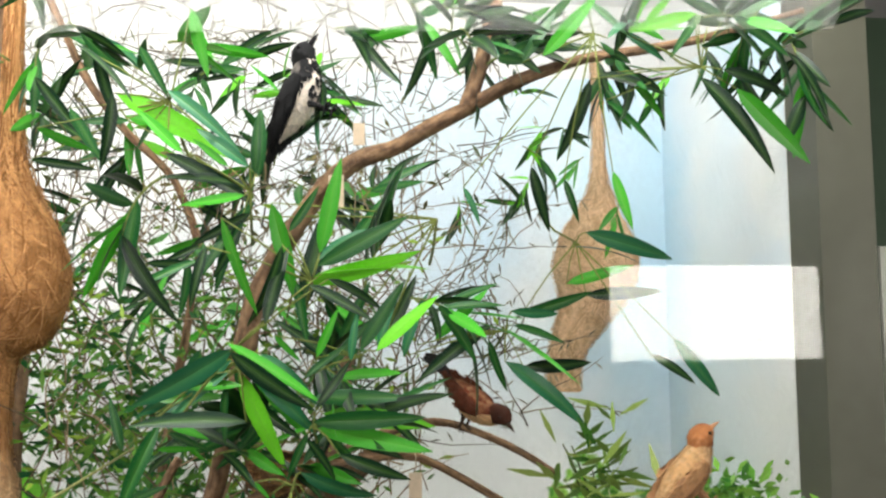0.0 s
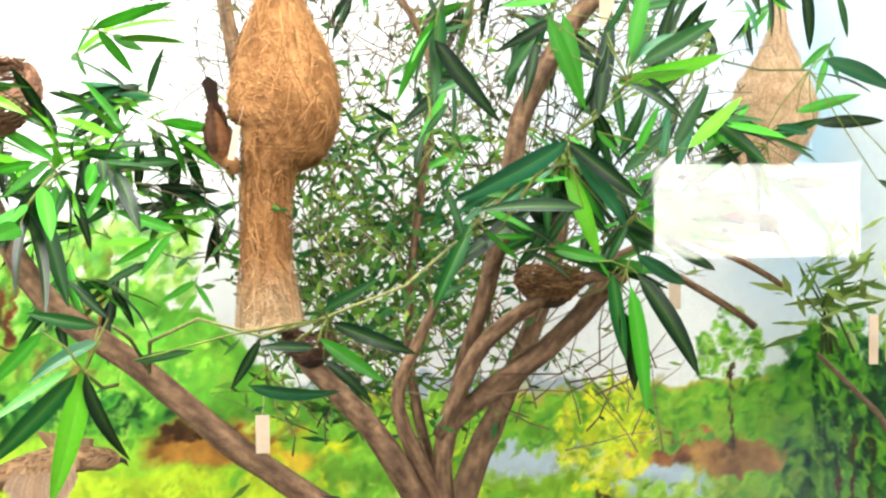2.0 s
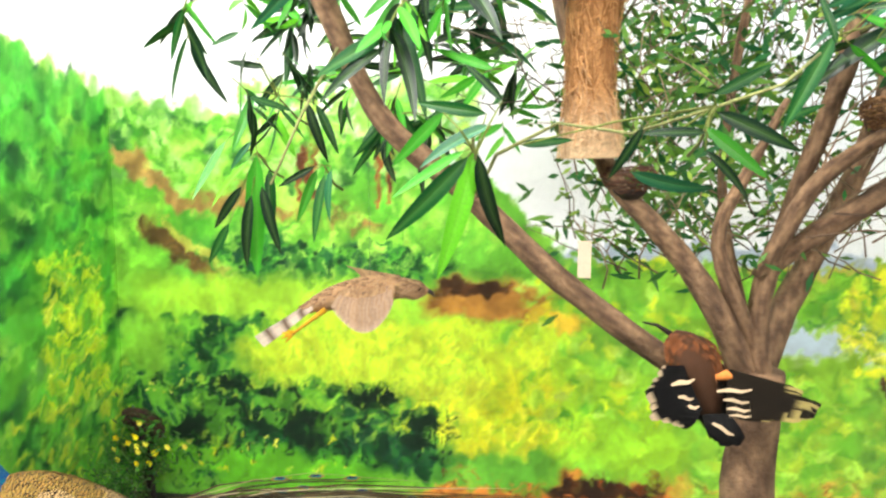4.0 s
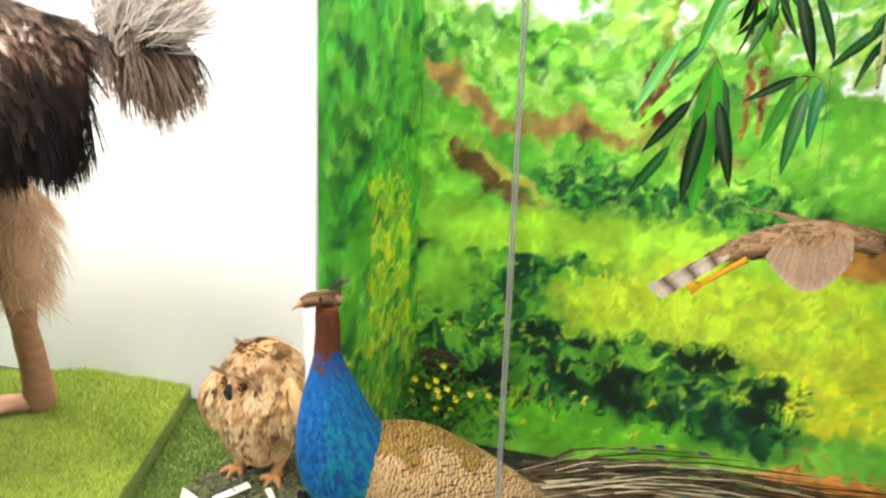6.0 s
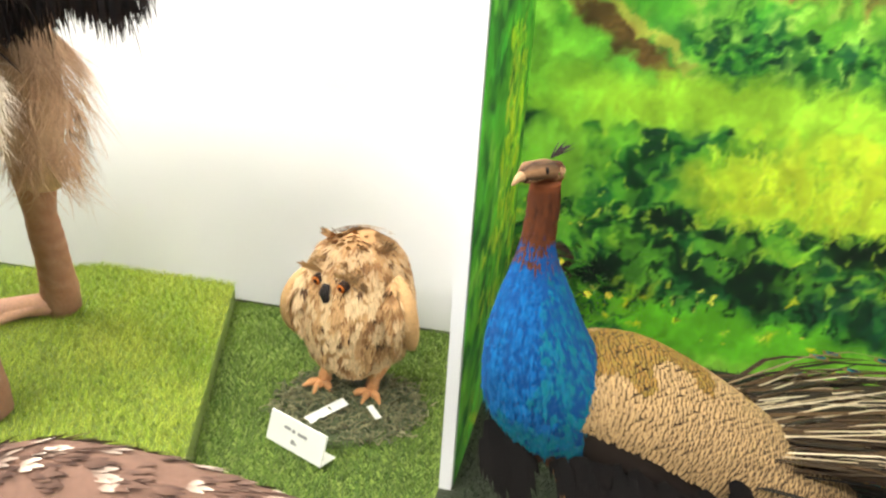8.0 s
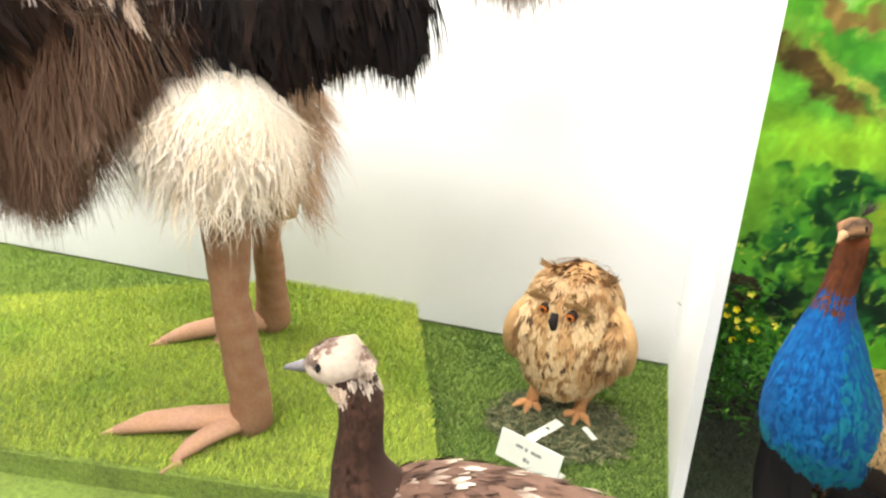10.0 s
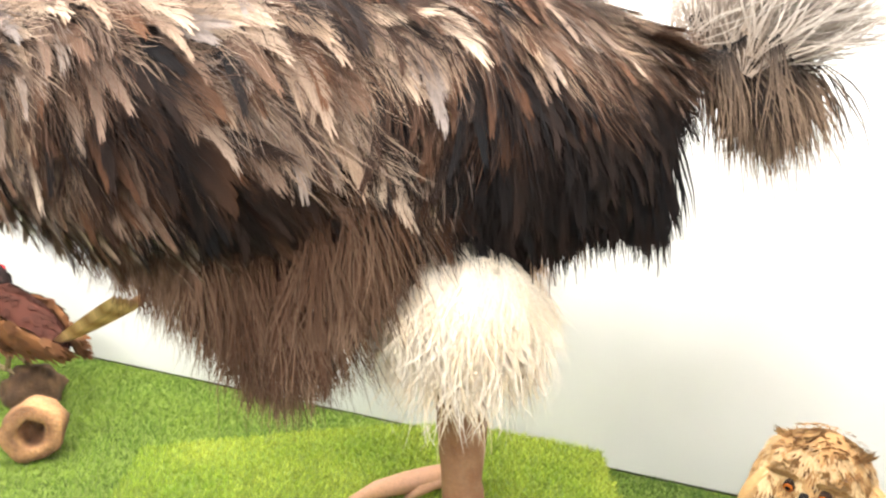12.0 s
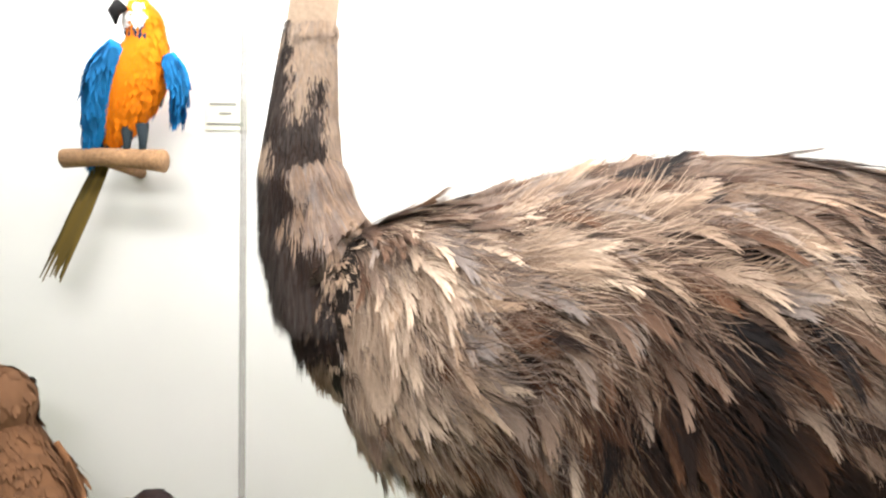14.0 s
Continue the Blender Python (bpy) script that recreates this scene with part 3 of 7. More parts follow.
def skin_at(spine, u, phi):
    """A point of a body's skin and its outward normal."""
    def point(u, phi):
        u = min(0.999, max(0.0, u))
        cx, cy, cz, a, b = ellipse_at(spine, u)
        lo, hi = ellipse_at(spine, max(0, u - 0.03)), ellipse_at(spine, min(0.999, u + 0.03))
        t = (Vector(hi[:3]) - Vector(lo[:3])).normalized()
        whole = (Vector(spine[-1][:3]) - Vector(spine[0][:3])).normalized()
        ref = Vector((0, 0, 1)) if abs(whole.z) < 0.8 else Vector((0, 1, 0))
        up = (ref - t * ref.dot(t)).normalized()
        side = t.cross(up)
        return Vector((cx, cy, cz)) + side * (a * math.cos(phi)) + up * (b * math.sin(phi)), t
    p, t = point(u, phi)
    pa, pb = point(u + 0.015, phi)[0] - point(u - 0.015, phi)[0], point(u, phi + 0.1)[0] - point(u, phi - 0.1)[0]
    o = pb.cross(pa)
    c = Vector(ellipse_at(spine, u)[:3])
    o = o.normalized() if o.length > 1e-9 else (p - c).normalized()
    return p, (o if o.dot(p - c) > 0 else -o), t


def body_tube(shape, spine, col, n=20):
    sp = smoothed(spine, 2)
    shape.tube([s[:3] for s in sp], [(s[3], s[4]) for s in sp], col, n=n)


def coat(s, spine, n, length, width, colour, lay=Vector((0, 0, -1)), u0=0.05, u1=0.95, lift=0.12, ribs=3):
    """Short overlapping feathers over a body; colour(u, phi, place) gives root and tip colours."""
    sp = smoothed(spine, 2)
    for k in range(n):
        u = rnd.uniform(u0, u1)
        phi = rnd.uniform(0, 2 * math.pi)
        root, o, t = skin_at(sp, u, phi)
        c0, c1 = colour(u, phi, root, o)
        flow = lay - o * lay.dot(o) * 0.9
        plume(s, root - o * 0.002, flow + o * lift, length * rnd.uniform(0.7, 1.3), width, 0.1, c0, c1, ribs=ribs, fan=0.22, segs=2, wave=0.03, out=o)


def ostrich():
    s = Shape()
    spine = [(-5.00, 1.46, 1.56, 0.04, 0.08), (-4.90, 1.48, 1.58, 0.15, 0.20), (-4.66, 1.55, 1.54, 0.28, 0.31), (-4.30, 1.66, 1.53, 0.35, 0.40), (-3.95, 1.78, 1.54, 0.36, 0.39), (-3.68, 1.88, 1.56, 0.31, 0.32), (-3.50, 1.96, 1.60, 0.21, 0.20), (-3.38, 2.02, 1.66, 0.07, 0.07)]
    # dark under-body colour stands for shade in the gaps between feathers
    under = lin(30, 22, 18)
    body_tube(s, spine, under)
    axis = (Vector(spine[-1][:3]) - Vector(spine[0][:3])).normalized()
    tan, pale, grey, brown, dark, black = lin(178, 150, 126), lin(212, 190, 170), lin(140, 130, 126), lin(98, 66, 46), lin(46, 30, 22), lin(12, 11, 14)
    jobs = []
    for k in range(5400):
        u = rnd.random() ** 0.95
        phi = rnd.uniform(-0.95, 2.0) if rnd.random() < 0.88 else rnd.uniform(2.1, 5.3)
        jobs.append((u, phi))
    jobs.sort(key=lambda j: (math.sin(j[1]) - 0.6 * (1 - j[0])))
    sp = smoothed(spine, 2)
    for u, phi in jobs:
        root, out, tan_dir = skin_at(sp, 0.02 + 0.95 * u, phi)
        v = math.sin(phi)
        back = max(0.0, v)
        clump = noise.noise(root * 12)
        patch = noise.noise(root * 4.2 + Vector((3, 7, 1)))
        swirl = noise.noise(root * 3.1 + Vector((9, 2, 4)))
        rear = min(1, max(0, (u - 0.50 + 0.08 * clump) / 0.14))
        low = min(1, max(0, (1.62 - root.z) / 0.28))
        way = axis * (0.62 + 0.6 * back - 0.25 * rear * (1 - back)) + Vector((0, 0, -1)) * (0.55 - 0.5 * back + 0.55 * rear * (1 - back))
        way += axis.cross(out) * (0.95 * swirl + 0.35 * clump)
        way = (way - out * way.dot(out)).normalized() + out * ((0.13 + 0.10 * rnd.random() + 0.12 * max(0, clump)) * (1 - 0.8 * back) * (0.0 if u < 0.16 else 1))
        length = 0.13 + 0.10 * rnd.random() + 0.05 * rear * (1 - 0.4 * back)
        if v < -0.35:
            length *= 0.75
        if u < 0.14:
            length *= 0.6
            root = root - out * 0.025
        pick = patch * 0.45 + clump * 0.55 + rnd.gauss(0, 0.11)
        # plumage pattern, plus painted shade low on the flank and in hollows
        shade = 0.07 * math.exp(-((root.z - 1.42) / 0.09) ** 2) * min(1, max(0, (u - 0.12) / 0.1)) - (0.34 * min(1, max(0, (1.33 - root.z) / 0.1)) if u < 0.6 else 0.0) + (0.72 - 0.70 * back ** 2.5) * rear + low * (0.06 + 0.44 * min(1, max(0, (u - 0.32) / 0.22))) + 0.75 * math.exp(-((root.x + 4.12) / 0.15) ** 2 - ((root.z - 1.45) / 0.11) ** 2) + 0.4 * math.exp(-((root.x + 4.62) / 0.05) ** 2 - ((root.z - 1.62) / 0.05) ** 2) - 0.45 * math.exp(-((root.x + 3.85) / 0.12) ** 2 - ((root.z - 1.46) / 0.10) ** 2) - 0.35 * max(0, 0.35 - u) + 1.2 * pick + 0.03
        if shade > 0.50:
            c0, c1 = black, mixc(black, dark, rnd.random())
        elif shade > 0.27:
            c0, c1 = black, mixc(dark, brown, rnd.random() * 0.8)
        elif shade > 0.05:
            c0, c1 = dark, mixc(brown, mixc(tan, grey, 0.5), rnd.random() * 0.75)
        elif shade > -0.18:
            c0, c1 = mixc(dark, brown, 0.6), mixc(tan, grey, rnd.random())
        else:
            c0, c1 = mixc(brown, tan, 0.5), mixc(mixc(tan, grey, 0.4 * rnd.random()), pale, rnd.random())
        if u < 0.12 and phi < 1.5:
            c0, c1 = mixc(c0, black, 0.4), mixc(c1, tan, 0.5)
        # roots mixed towards black as the shade deep between feathers
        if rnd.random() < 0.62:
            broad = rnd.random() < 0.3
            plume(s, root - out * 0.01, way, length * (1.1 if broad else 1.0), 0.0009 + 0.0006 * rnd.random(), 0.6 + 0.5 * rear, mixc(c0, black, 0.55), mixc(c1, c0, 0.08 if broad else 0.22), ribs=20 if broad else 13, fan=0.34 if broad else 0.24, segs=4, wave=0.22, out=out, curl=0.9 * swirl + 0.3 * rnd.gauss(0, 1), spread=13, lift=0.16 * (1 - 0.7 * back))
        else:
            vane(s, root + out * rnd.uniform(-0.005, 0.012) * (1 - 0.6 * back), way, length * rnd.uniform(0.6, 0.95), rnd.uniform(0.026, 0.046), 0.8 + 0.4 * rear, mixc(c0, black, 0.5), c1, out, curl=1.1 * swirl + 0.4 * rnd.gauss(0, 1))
    # plumes that close the rump round the root of the tail
    for k in range(260):
        root, out, tan_dir = skin_at(sp, rnd.uniform(0.80, 0.985), rnd.uniform(0.0, 3.1))
        c1 = mixc(dark, tan, rnd.random() ** 1.5)
        plume(s, root - out * 0.008, axis + Vector((0, 0, -0.15)) + out * 0.08, rnd.uniform(0.09, 0.15), 0.0011, 0.5, black, c1, ribs=13, fan=0.26, segs=4, wave=0.2, out=out, spread=12)
    # ragged belly fringe, longest beside the thigh
    for k in range(820):
        x = rnd.uniform(-4.78, -3.76)
        low = float(np.interp(x, [-4.8, -4.68, -4.27, -4.12, -3.99, -3.88, -3.76], [1.3, 1.21, 1.03, 0.93, 0.83, 0.93, 1.13])) + 0.035 * noise.noise(Vector((x * 22, 3, 1)))
        root = Vector((x - 0.03, rnd.uniform(1.43, 1.56) + 0.1 * max(0, low - 1.0), low + rnd.uniform(0.10, 0.44)))
        tip = mixc(mixc(dark, brown, 0.4 + 0.6 * rnd.random()), tan, (0.45 + 0.4 * min(1, max(0, (-4.2 - x) / 0.3))) * rnd.random() ** 2)
        tip = mixc(tip, tan if noise.noise(root * 13) > 0 else dark, min(0.55, 1.1 * abs(noise.noise(root * 13))))
        plume(s, root, (rnd.uniform(-0.05, 0.3), 0, -1), (root.z - low) * rnd.uniform(0.8, 1.05), 0.0013, 0.2, mixc(dark, brown, 0.45), tip, ribs=13, fan=0.12, segs=4, wave=0.25, spread=14, curl=0.2 * rnd.gauss(0, 1))
    # black plumes hanging in locks at the rump
    for k in range(620):
        x = rnd.uniform(-3.78, -3.27)
        low = float(np.interp(x, [-3.76, -3.5, -3.18], [1.20, 1.22, 1.28])) + 0.04 * math.sin(x * 75) + 0.02 * math.sin(x * 31)
        y = float(np.interp(x, [-3.76, -3.5, -3.18], [1.60, 1.72, 1.92])) + rnd.uniform(-0.03, 0.16)
        root = Vector((x - 0.05, y, low + rnd.uniform(0.10, 0.36)))
        c1 = mixc(dark, tan, rnd.random() * 0.8) if noise.noise(Vector((x * 14, y * 6, 2))) > 0.28 else mixc(black, dark, rnd.random() ** 2)
        plume(s, root, (0.16, 0.05, -1), (root.z - low) * rnd.uniform(0.85, 1.05), 0.003, 0.3, black, c1, ribs=9, fan=0.12, segs=4, wave=0.12, spread=6)
    # tail: pale plumes standing up, dark ones falling
    for k in range(330):
        up = rnd.random()
        root = Vector((-3.17, 2.08, 1.67)) + Vector((rnd.gauss(0, 0.05), rnd.gauss(0, 0.05), rnd.gauss(0, 0.03)))
        if up > 0.42:
            way, ln, c1 = (rnd.uniform(0.0, 0.95), 0.2 * rnd.gauss(0, 1), 1.0), rnd.uniform(0.24, 0.38), mixc(grey, lin(226, 218, 208), rnd.random() ** 0.7)
            plume(s, root, way, ln, 0.0019, 0.35, mixc(dark, pale, 0.35), c1, ribs=13, fan=0.42, segs=6, wave=0.25, spread=6)
        else:
            way, ln, c1 = (rnd.uniform(0.2, 0.7), 0.15 * rnd.gauss(0, 1), rnd.uniform(-0.9, -0.2)), rnd.uniform(0.18, 0.30), mixc(dark, tan, rnd.random() * 0.9)
            plume(s, root, way, ln, 0.0019, 1.3, black, c1, ribs=11, fan=0.25, segs=5, wave=0.15, spread=6)
    # thighs: loose white down
    white, cream = lin(238, 230, 218), lin(214, 188, 148)
    for (x, y, z), a, b, c, n, c_hi, c_lo in (((-3.68, 1.66, 1.145), 0.20, 0.16, 0.16, 900, white, cream), ((-3.74, 2.14, 1.02), 0.13, 0.12, 0.25, 240, lin(206, 172, 138), lin(150, 112, 78))):
        s.tube([(x, y, z + c), (x, y, z + c * 0.5), (x, y, z - c * 0.3), (x - 0.02, y + 0.01, z - c)], [0.04, (a * 0.55, b * 0.6), (a * 0.5, b * 0.5), 0.05], mixc(c_lo, c_hi, 0.75), n=14)
        for k in range(n):
            th, v = rnd.uniform(0, 2 * math.pi), rnd.uniform(-0.8, 1) if rnd.random() < 0.7 else rnd.uniform(0.5, 1)
            r = math.sqrt(max(0, 1 - v * v))
            o = Vector((math.cos(th) * r, math.sin(th) * r, v))
            root = Vector((x + o.x * a * 0.8, y + o.y * b * 0.8, z + o.z * c * 0.85))
            plume(s, root, o * 0.42 + Vector((0.06, 0, -0.8)), rnd.uniform(0.10, 0.24), 0.0015, 0.9, mixc(c_lo, c_hi, 0.55 + 0.4 * rnd.random()), mixc(c_lo, c_hi, rnd.random()), ribs=9, fan=0.22, segs=6, wave=0.32, out=o, curl=0.6 * rnd.gauss(0, 1), spread=6)
    # legs and feet
    skin, scale_c, toe = lin(128, 84, 58), lin(184, 142, 110), lin(186, 144, 120)
    for hip, knee, ankle, toes in (
        ((-3.67, 1.68, 1.02), (-3.66, 1.68, 0.70), (-3.63, 1.72, 0.40), ((-3.94, 1.57, 0.315), (-3.73, 1.51, 0.31))),
        ((-3.84, 2.20, 0.92), (-3.86, 2.25, 0.64), (-3.86, 2.29, 0.40), ((-4.13, 2.04, 0.315), (-3.98, 2.12, 0.31))),
    ):
        pts = [vlerp(hip, knee, j / 9) for j in range(9)] + [vlerp(knee, ankle, j / 11) for j in range(11)] + [ankle, Vector(ankle) + Vector((0.0, 0, -0.06)), Vector(ankle) + Vector((-0.02, -0.01, -0.095))]
        s.tube(pts, [0.068 - 0.0024 * j + 0.0012 * (j % 2) for j in range(9)] + [0.046 + 0.0007 * j + 0.0014 * (j % 2) for j in range(11)] + [0.056, 0.06, 0.045], lambda i, w: mixc(mixc(skin, scale_c, (i % 2) * 0.14 + 0.3), lin(190, 160, 130), 0.5 * max(0, noise.noise(Vector((i * 0.8, w * 1.6, hip[1] * 9))))), n=16, rough=0.10)
        for n_t, tip in enumerate(toes):
            base = Vector(ankle) + Vector((-0.01, -0.01, -0.06))
            tip = Vector(tip)
            mid = vlerp(base, tip, 0.45) + Vector((0, 0, 0.015))
            w = 0.042 if n_t == 0 else 0.03
            s.tube([base, vlerp(base, mid, 0.5), mid, vlerp(mid, tip, 0.55) + Vector((0, 0, 0.008)), tip], [w * 1.15, w * 1.1, w, w * 0.85, w * 0.35], lambda i, q: mixc(toe, scale_c, 0.5 + 0.5 * math.sin(i * 3 + q * 2)), n=10, flat=0.72, rough=0.1)
            s.tube([tip + Vector((0.02, 0.01, 0)), tip + (tip - mid).normalized() * 0.035 + Vector((0, 0, -0.006))], [w * 0.4, 0.004], lin(190, 150, 120), n=6)
    # neck and head
    neck = [(-4.93, 1.5, 1.64), (-5.01, 1.53, 1.76), (-5.045, 1.54, 1.90), (-5.04, 1.54, 2.02), (-5.03, 1.54, 2.14), (-5.0, 1.54, 2.36), (-5.0, 1.54, 2.62), (-5.05, 1.53, 2.7)]
    pinkish = lin(196, 172, 150)

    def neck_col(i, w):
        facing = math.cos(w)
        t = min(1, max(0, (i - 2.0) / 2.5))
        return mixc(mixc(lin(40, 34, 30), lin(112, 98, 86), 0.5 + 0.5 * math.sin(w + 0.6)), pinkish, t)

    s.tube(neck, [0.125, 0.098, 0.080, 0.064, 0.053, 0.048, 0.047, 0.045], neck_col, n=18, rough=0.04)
    s.tube([(-4.99, 1.54, 2.71), (-5.06, 1.53, 2.73), (-5.13, 1.52, 2.715), (-5.2, 1.51, 2.69), (-5.25, 1.5, 2.68)], [0.04, 0.055, 0.05, 0.025, 0.008], pinkish, n=12)
    for k in range(3600):
        t = rnd.random() ** 1.5
        i = t * 4.2
        j = int(i)
        c = vlerp(neck[j], neck[j + 1], i - j)
        r = float(np.interp(i, range(6), (0.125, 0.098, 0.080, 0.064, 0.053, 0.048)))
        th = rnd.uniform(0, 2 * math.pi)
        o = Vector((math.cos(th), math.sin(th), 0))
        front = -o.x * 0.5 - o.y * 0.2 + noise.noise(Vector((c.x * 9, c.y * 9, c.z * 6)) + o * 1.3) * 1.3 + 0.38
        col = mixc(mixc(black, dark, rnd.random()), grey, 0.25 * rnd.random()) if front > 0.02 + 0.6 * max(0, t - 0.45) * 3 else mixc(mixc(tan, grey, rnd.random()), pinkish, 0.6 * rnd.random())
        plume(s, c + o * (r + 0.004), o * (0.10 + 0.10 * max(0, 1 - t * 1.6)) + Vector((0.02 + 0.5 * max(0, 0.3 - t), 0, -1)), 0.035 + 0.06 * (1 - t) ** 1.5, 0.0018, 0.2, mixc(col, dark, 0.3), col, ribs=6, fan=0.25, segs=3, wave=0.15, out=o, spread=5)
    base = [(-4.90, 1.50, 1.57, 0.13, 0.13), (-4.94, 1.51, 1.66, 0.124, 0.124), (-5.01, 1.53, 1.76, 0.100, 0.100), (-5.045, 1.54, 1.90, 0.082, 0.082)]

    def collar(u, phi, p, o):
        inky = -o.x - 0.3 * o.y + 0.8 * noise.noise(p * 9)
        c = mixc(black, dark, rnd.random()) if inky > 0.35 else mixc(mixc(tan, grey, rnd.random()), brown, 0.5 * rnd.random())
        return mixc(c, dark, 0.5), c

    coat(s, base, 1500, 0.075, 0.0017, collar, lay=Vector((0.2, 0, -1)), u0=0.02, u1=0.98, lift=0.10, ribs=6)
    return thing("ostrich_mount", s, FUZZ, "mounted ostrich with shaggy brown and black plumage and white thighs", "taxidermy bird")


ostrich()


def owl():
    s = Shape()
    buff, ochre, brown, dark = lin(222, 192, 146), lin(198, 158, 108), lin(138, 100, 62), lin(62, 44, 30)
    spine = [(-2.85, 2.22, 0.325, 0.05, 0.05), (-2.855, 2.22, 0.37, 0.125, 0.115), (-2.86, 2.225, 0.46, 0.155, 0.150), (-2.86, 2.23, 0.54, 0.165, 0.158), (-2.855, 2.23, 0.62, 0.145, 0.14), (-2.85, 2.22, 0.69, 0.115, 0.11), (-2.85, 2.22, 0.735, 0.04, 0.04)]
    body_tube(s, spine, mixc(ochre, brown, 0.5), 22)

    def tone(u, phi, p, o):
        streak = noise.noise(Vector((p.x * 30, p.y * 30, p.z * 12)))
        c = buff if streak > -0.05 else (ochre if rnd.random() < 0.6 else brown)
        if rnd.random() < 0.05:
            c = dark if o.y < 0 or rnd.random() < 0.5 else brown
        if p.z > 0.66:
            c = mixc(c, brown, 0.35)
        return mixc(c, brown, 0.45), c

    coat(s, spine, 3600, 0.034, 0.0045, tone, u0=0.04, u1=1.0, lift=0.07)
    for k in range(160):
        a, r = rnd.uniform(0, 6.28), 0.09 * math.sqrt(rnd.random())
        c = rnd.choice((ochre, brown, mixc(ochre, brown, 0.5), mixc(brown, dark, 0.4)))
        plume(s, Vector((-2.85 + r * math.cos(a), 2.22 + r * math.sin(a), 0.742 - 2.6 * r * r)), (0.3 * math.cos(a), 0.6 + 0.3 * math.sin(a), -0.35), 0.032, 0.003, 0.1, mixc(c, brown, 0.5), c, ribs=3, fan=0.3, segs=2, out=Vector((0, 0, 1)))
    # folded wings
    for sx in (-1, 1):
        w = [(-2.855 + sx * 0.105, 2.19, 0.645, 0.010, 0.012), (-2.855 + sx * 0.128, 2.17, 0.590, 0.032, 0.055), (-2.855 + sx * 0.136, 2.165, 0.535, 0.036, 0.075), (-2.85 + sx * 0.126, 2.20, 0.465, 0.030, 0.07), (-2.84 + sx * 0.105, 2.29, 0.40, 0.012, 0.03)]
        body_tube(s, w, ochre, 12)
        coat(s, w, 700, 0.040, 0.0042, lambda u, phi, p, o: tone(u, phi, p, o) if rnd.random() < 0.6 else (brown, mixc(ochre, brown, rnd.random())), u0=0.02)
    # face: discs, eyes, beak, ear tufts; it looks down to its right
    face = Vector((-0.34, -0.90, -0.26)).normalized()
    right = face.cross(Vector((0, 0, 1))).normalized()
    top = right.cross(face)
    head = Vector((-2.855, 2.2, 0.655))
    for sx in (-1, 1):
        c = head + face * 0.110 + right * (0.046 * sx)
        for k in range(130):
            a, rr = rnd.uniform(0, 6.28), 0.010 + 0.034 * math.sqrt(rnd.random())
            d = right * math.cos(a) + top * math.sin(a)
            tone_c = mixc(lin(196, 168, 128), brown, 0.2 + 0.45 * rnd.random()) if rr < 0.036 else mixc(ochre, dark, 0.35 * rnd.random())
            plume(s, c + d * rr - face * (0.012 + rr * 0.55), d + face * 0.15, 0.020, 0.0016, 0.0, mixc(tone_c, brown, 0.3), tone_c, ribs=3, fan=0.25, segs=2, out=face)
        e = c + face * 0.004 - right * 0.004 * sx
        s.tube([e - face * 0.016, e, e + face * 0.004], [0.015, 0.0145, 0.012], lin(46, 30, 20), n=14)
        s.tube([e - face * 0.004, e + face * 0.005, e + face * 0.0065], [0.0125, 0.012, 0.008], lin(186, 98, 26), n=14)
        s.tube([e, e + face * 0.0075, e + face * 0.009], [0.0075, 0.0065, 0.003], lin(12, 8, 6), n=12)
        ear = head + right * (0.085 * sx) + Vector((0, 0, 0.05))
        for k in range(14):
            plume(s, ear + Vector((rnd.gauss(0, 0.008), rnd.gauss(0, 0.008), 0)), right * (0.75 * sx + 0.1) + Vector((0, 0.05, 0.75 if sx < 0 else 0.35)), 0.048, 0.003, 0.0, brown, mixc(dark, ochre, rnd.random()), ribs=2, fan=0.15, segs=2)
        for k in range(12):
            plume(s, c + top * 0.03 + right * sx * rnd.uniform(-0.03, 0.04), right * sx + top * 0.55 + face * 0.1, 0.034, 0.004, 0.2, mixc(ochre, brown, 0.6), mixc(ochre, brown, rnd.random()), ribs=3, fan=0.3, segs=2, out=face)
    b = head + face * 0.124 - top * 0.014
    s.tube([b + top * 0.02, b + face * 0.014, b + face * 0.012 - top * 0.024, b - top * 0.038], [0.01, 0.014, 0.010, 0.002], lin(36, 32, 30), n=8)
    # legs and toes
    leg = lin(206, 150, 98)
    for x, y in ((-2.945, 2.20), (-2.80, 2.19)):
        s.tube([(x + 0.02, y + 0.02, 0.36), (x + 0.005, y + 0.01, 0.31), (x, y, 0.272)], [0.03, 0.018, 0.02], leg, n=10)
        for dx, dy in ((-0.055, -0.03), (-0.01, -0.055), (0.04, -0.04), (0.01, 0.04)):
            s.tube([(x, y, 0.275), (x + dx * 0.6, y + dy * 0.6, 0.276), (x + dx, y + dy, 0.262)], [0.014, 0.011, 0.003], leg, n=7)
    return thing("eagle_owl_mount", s, FUZZ, "mounted buff-brown eagle owl with orange eyes standing on moss", "taxidermy bird")


owl()


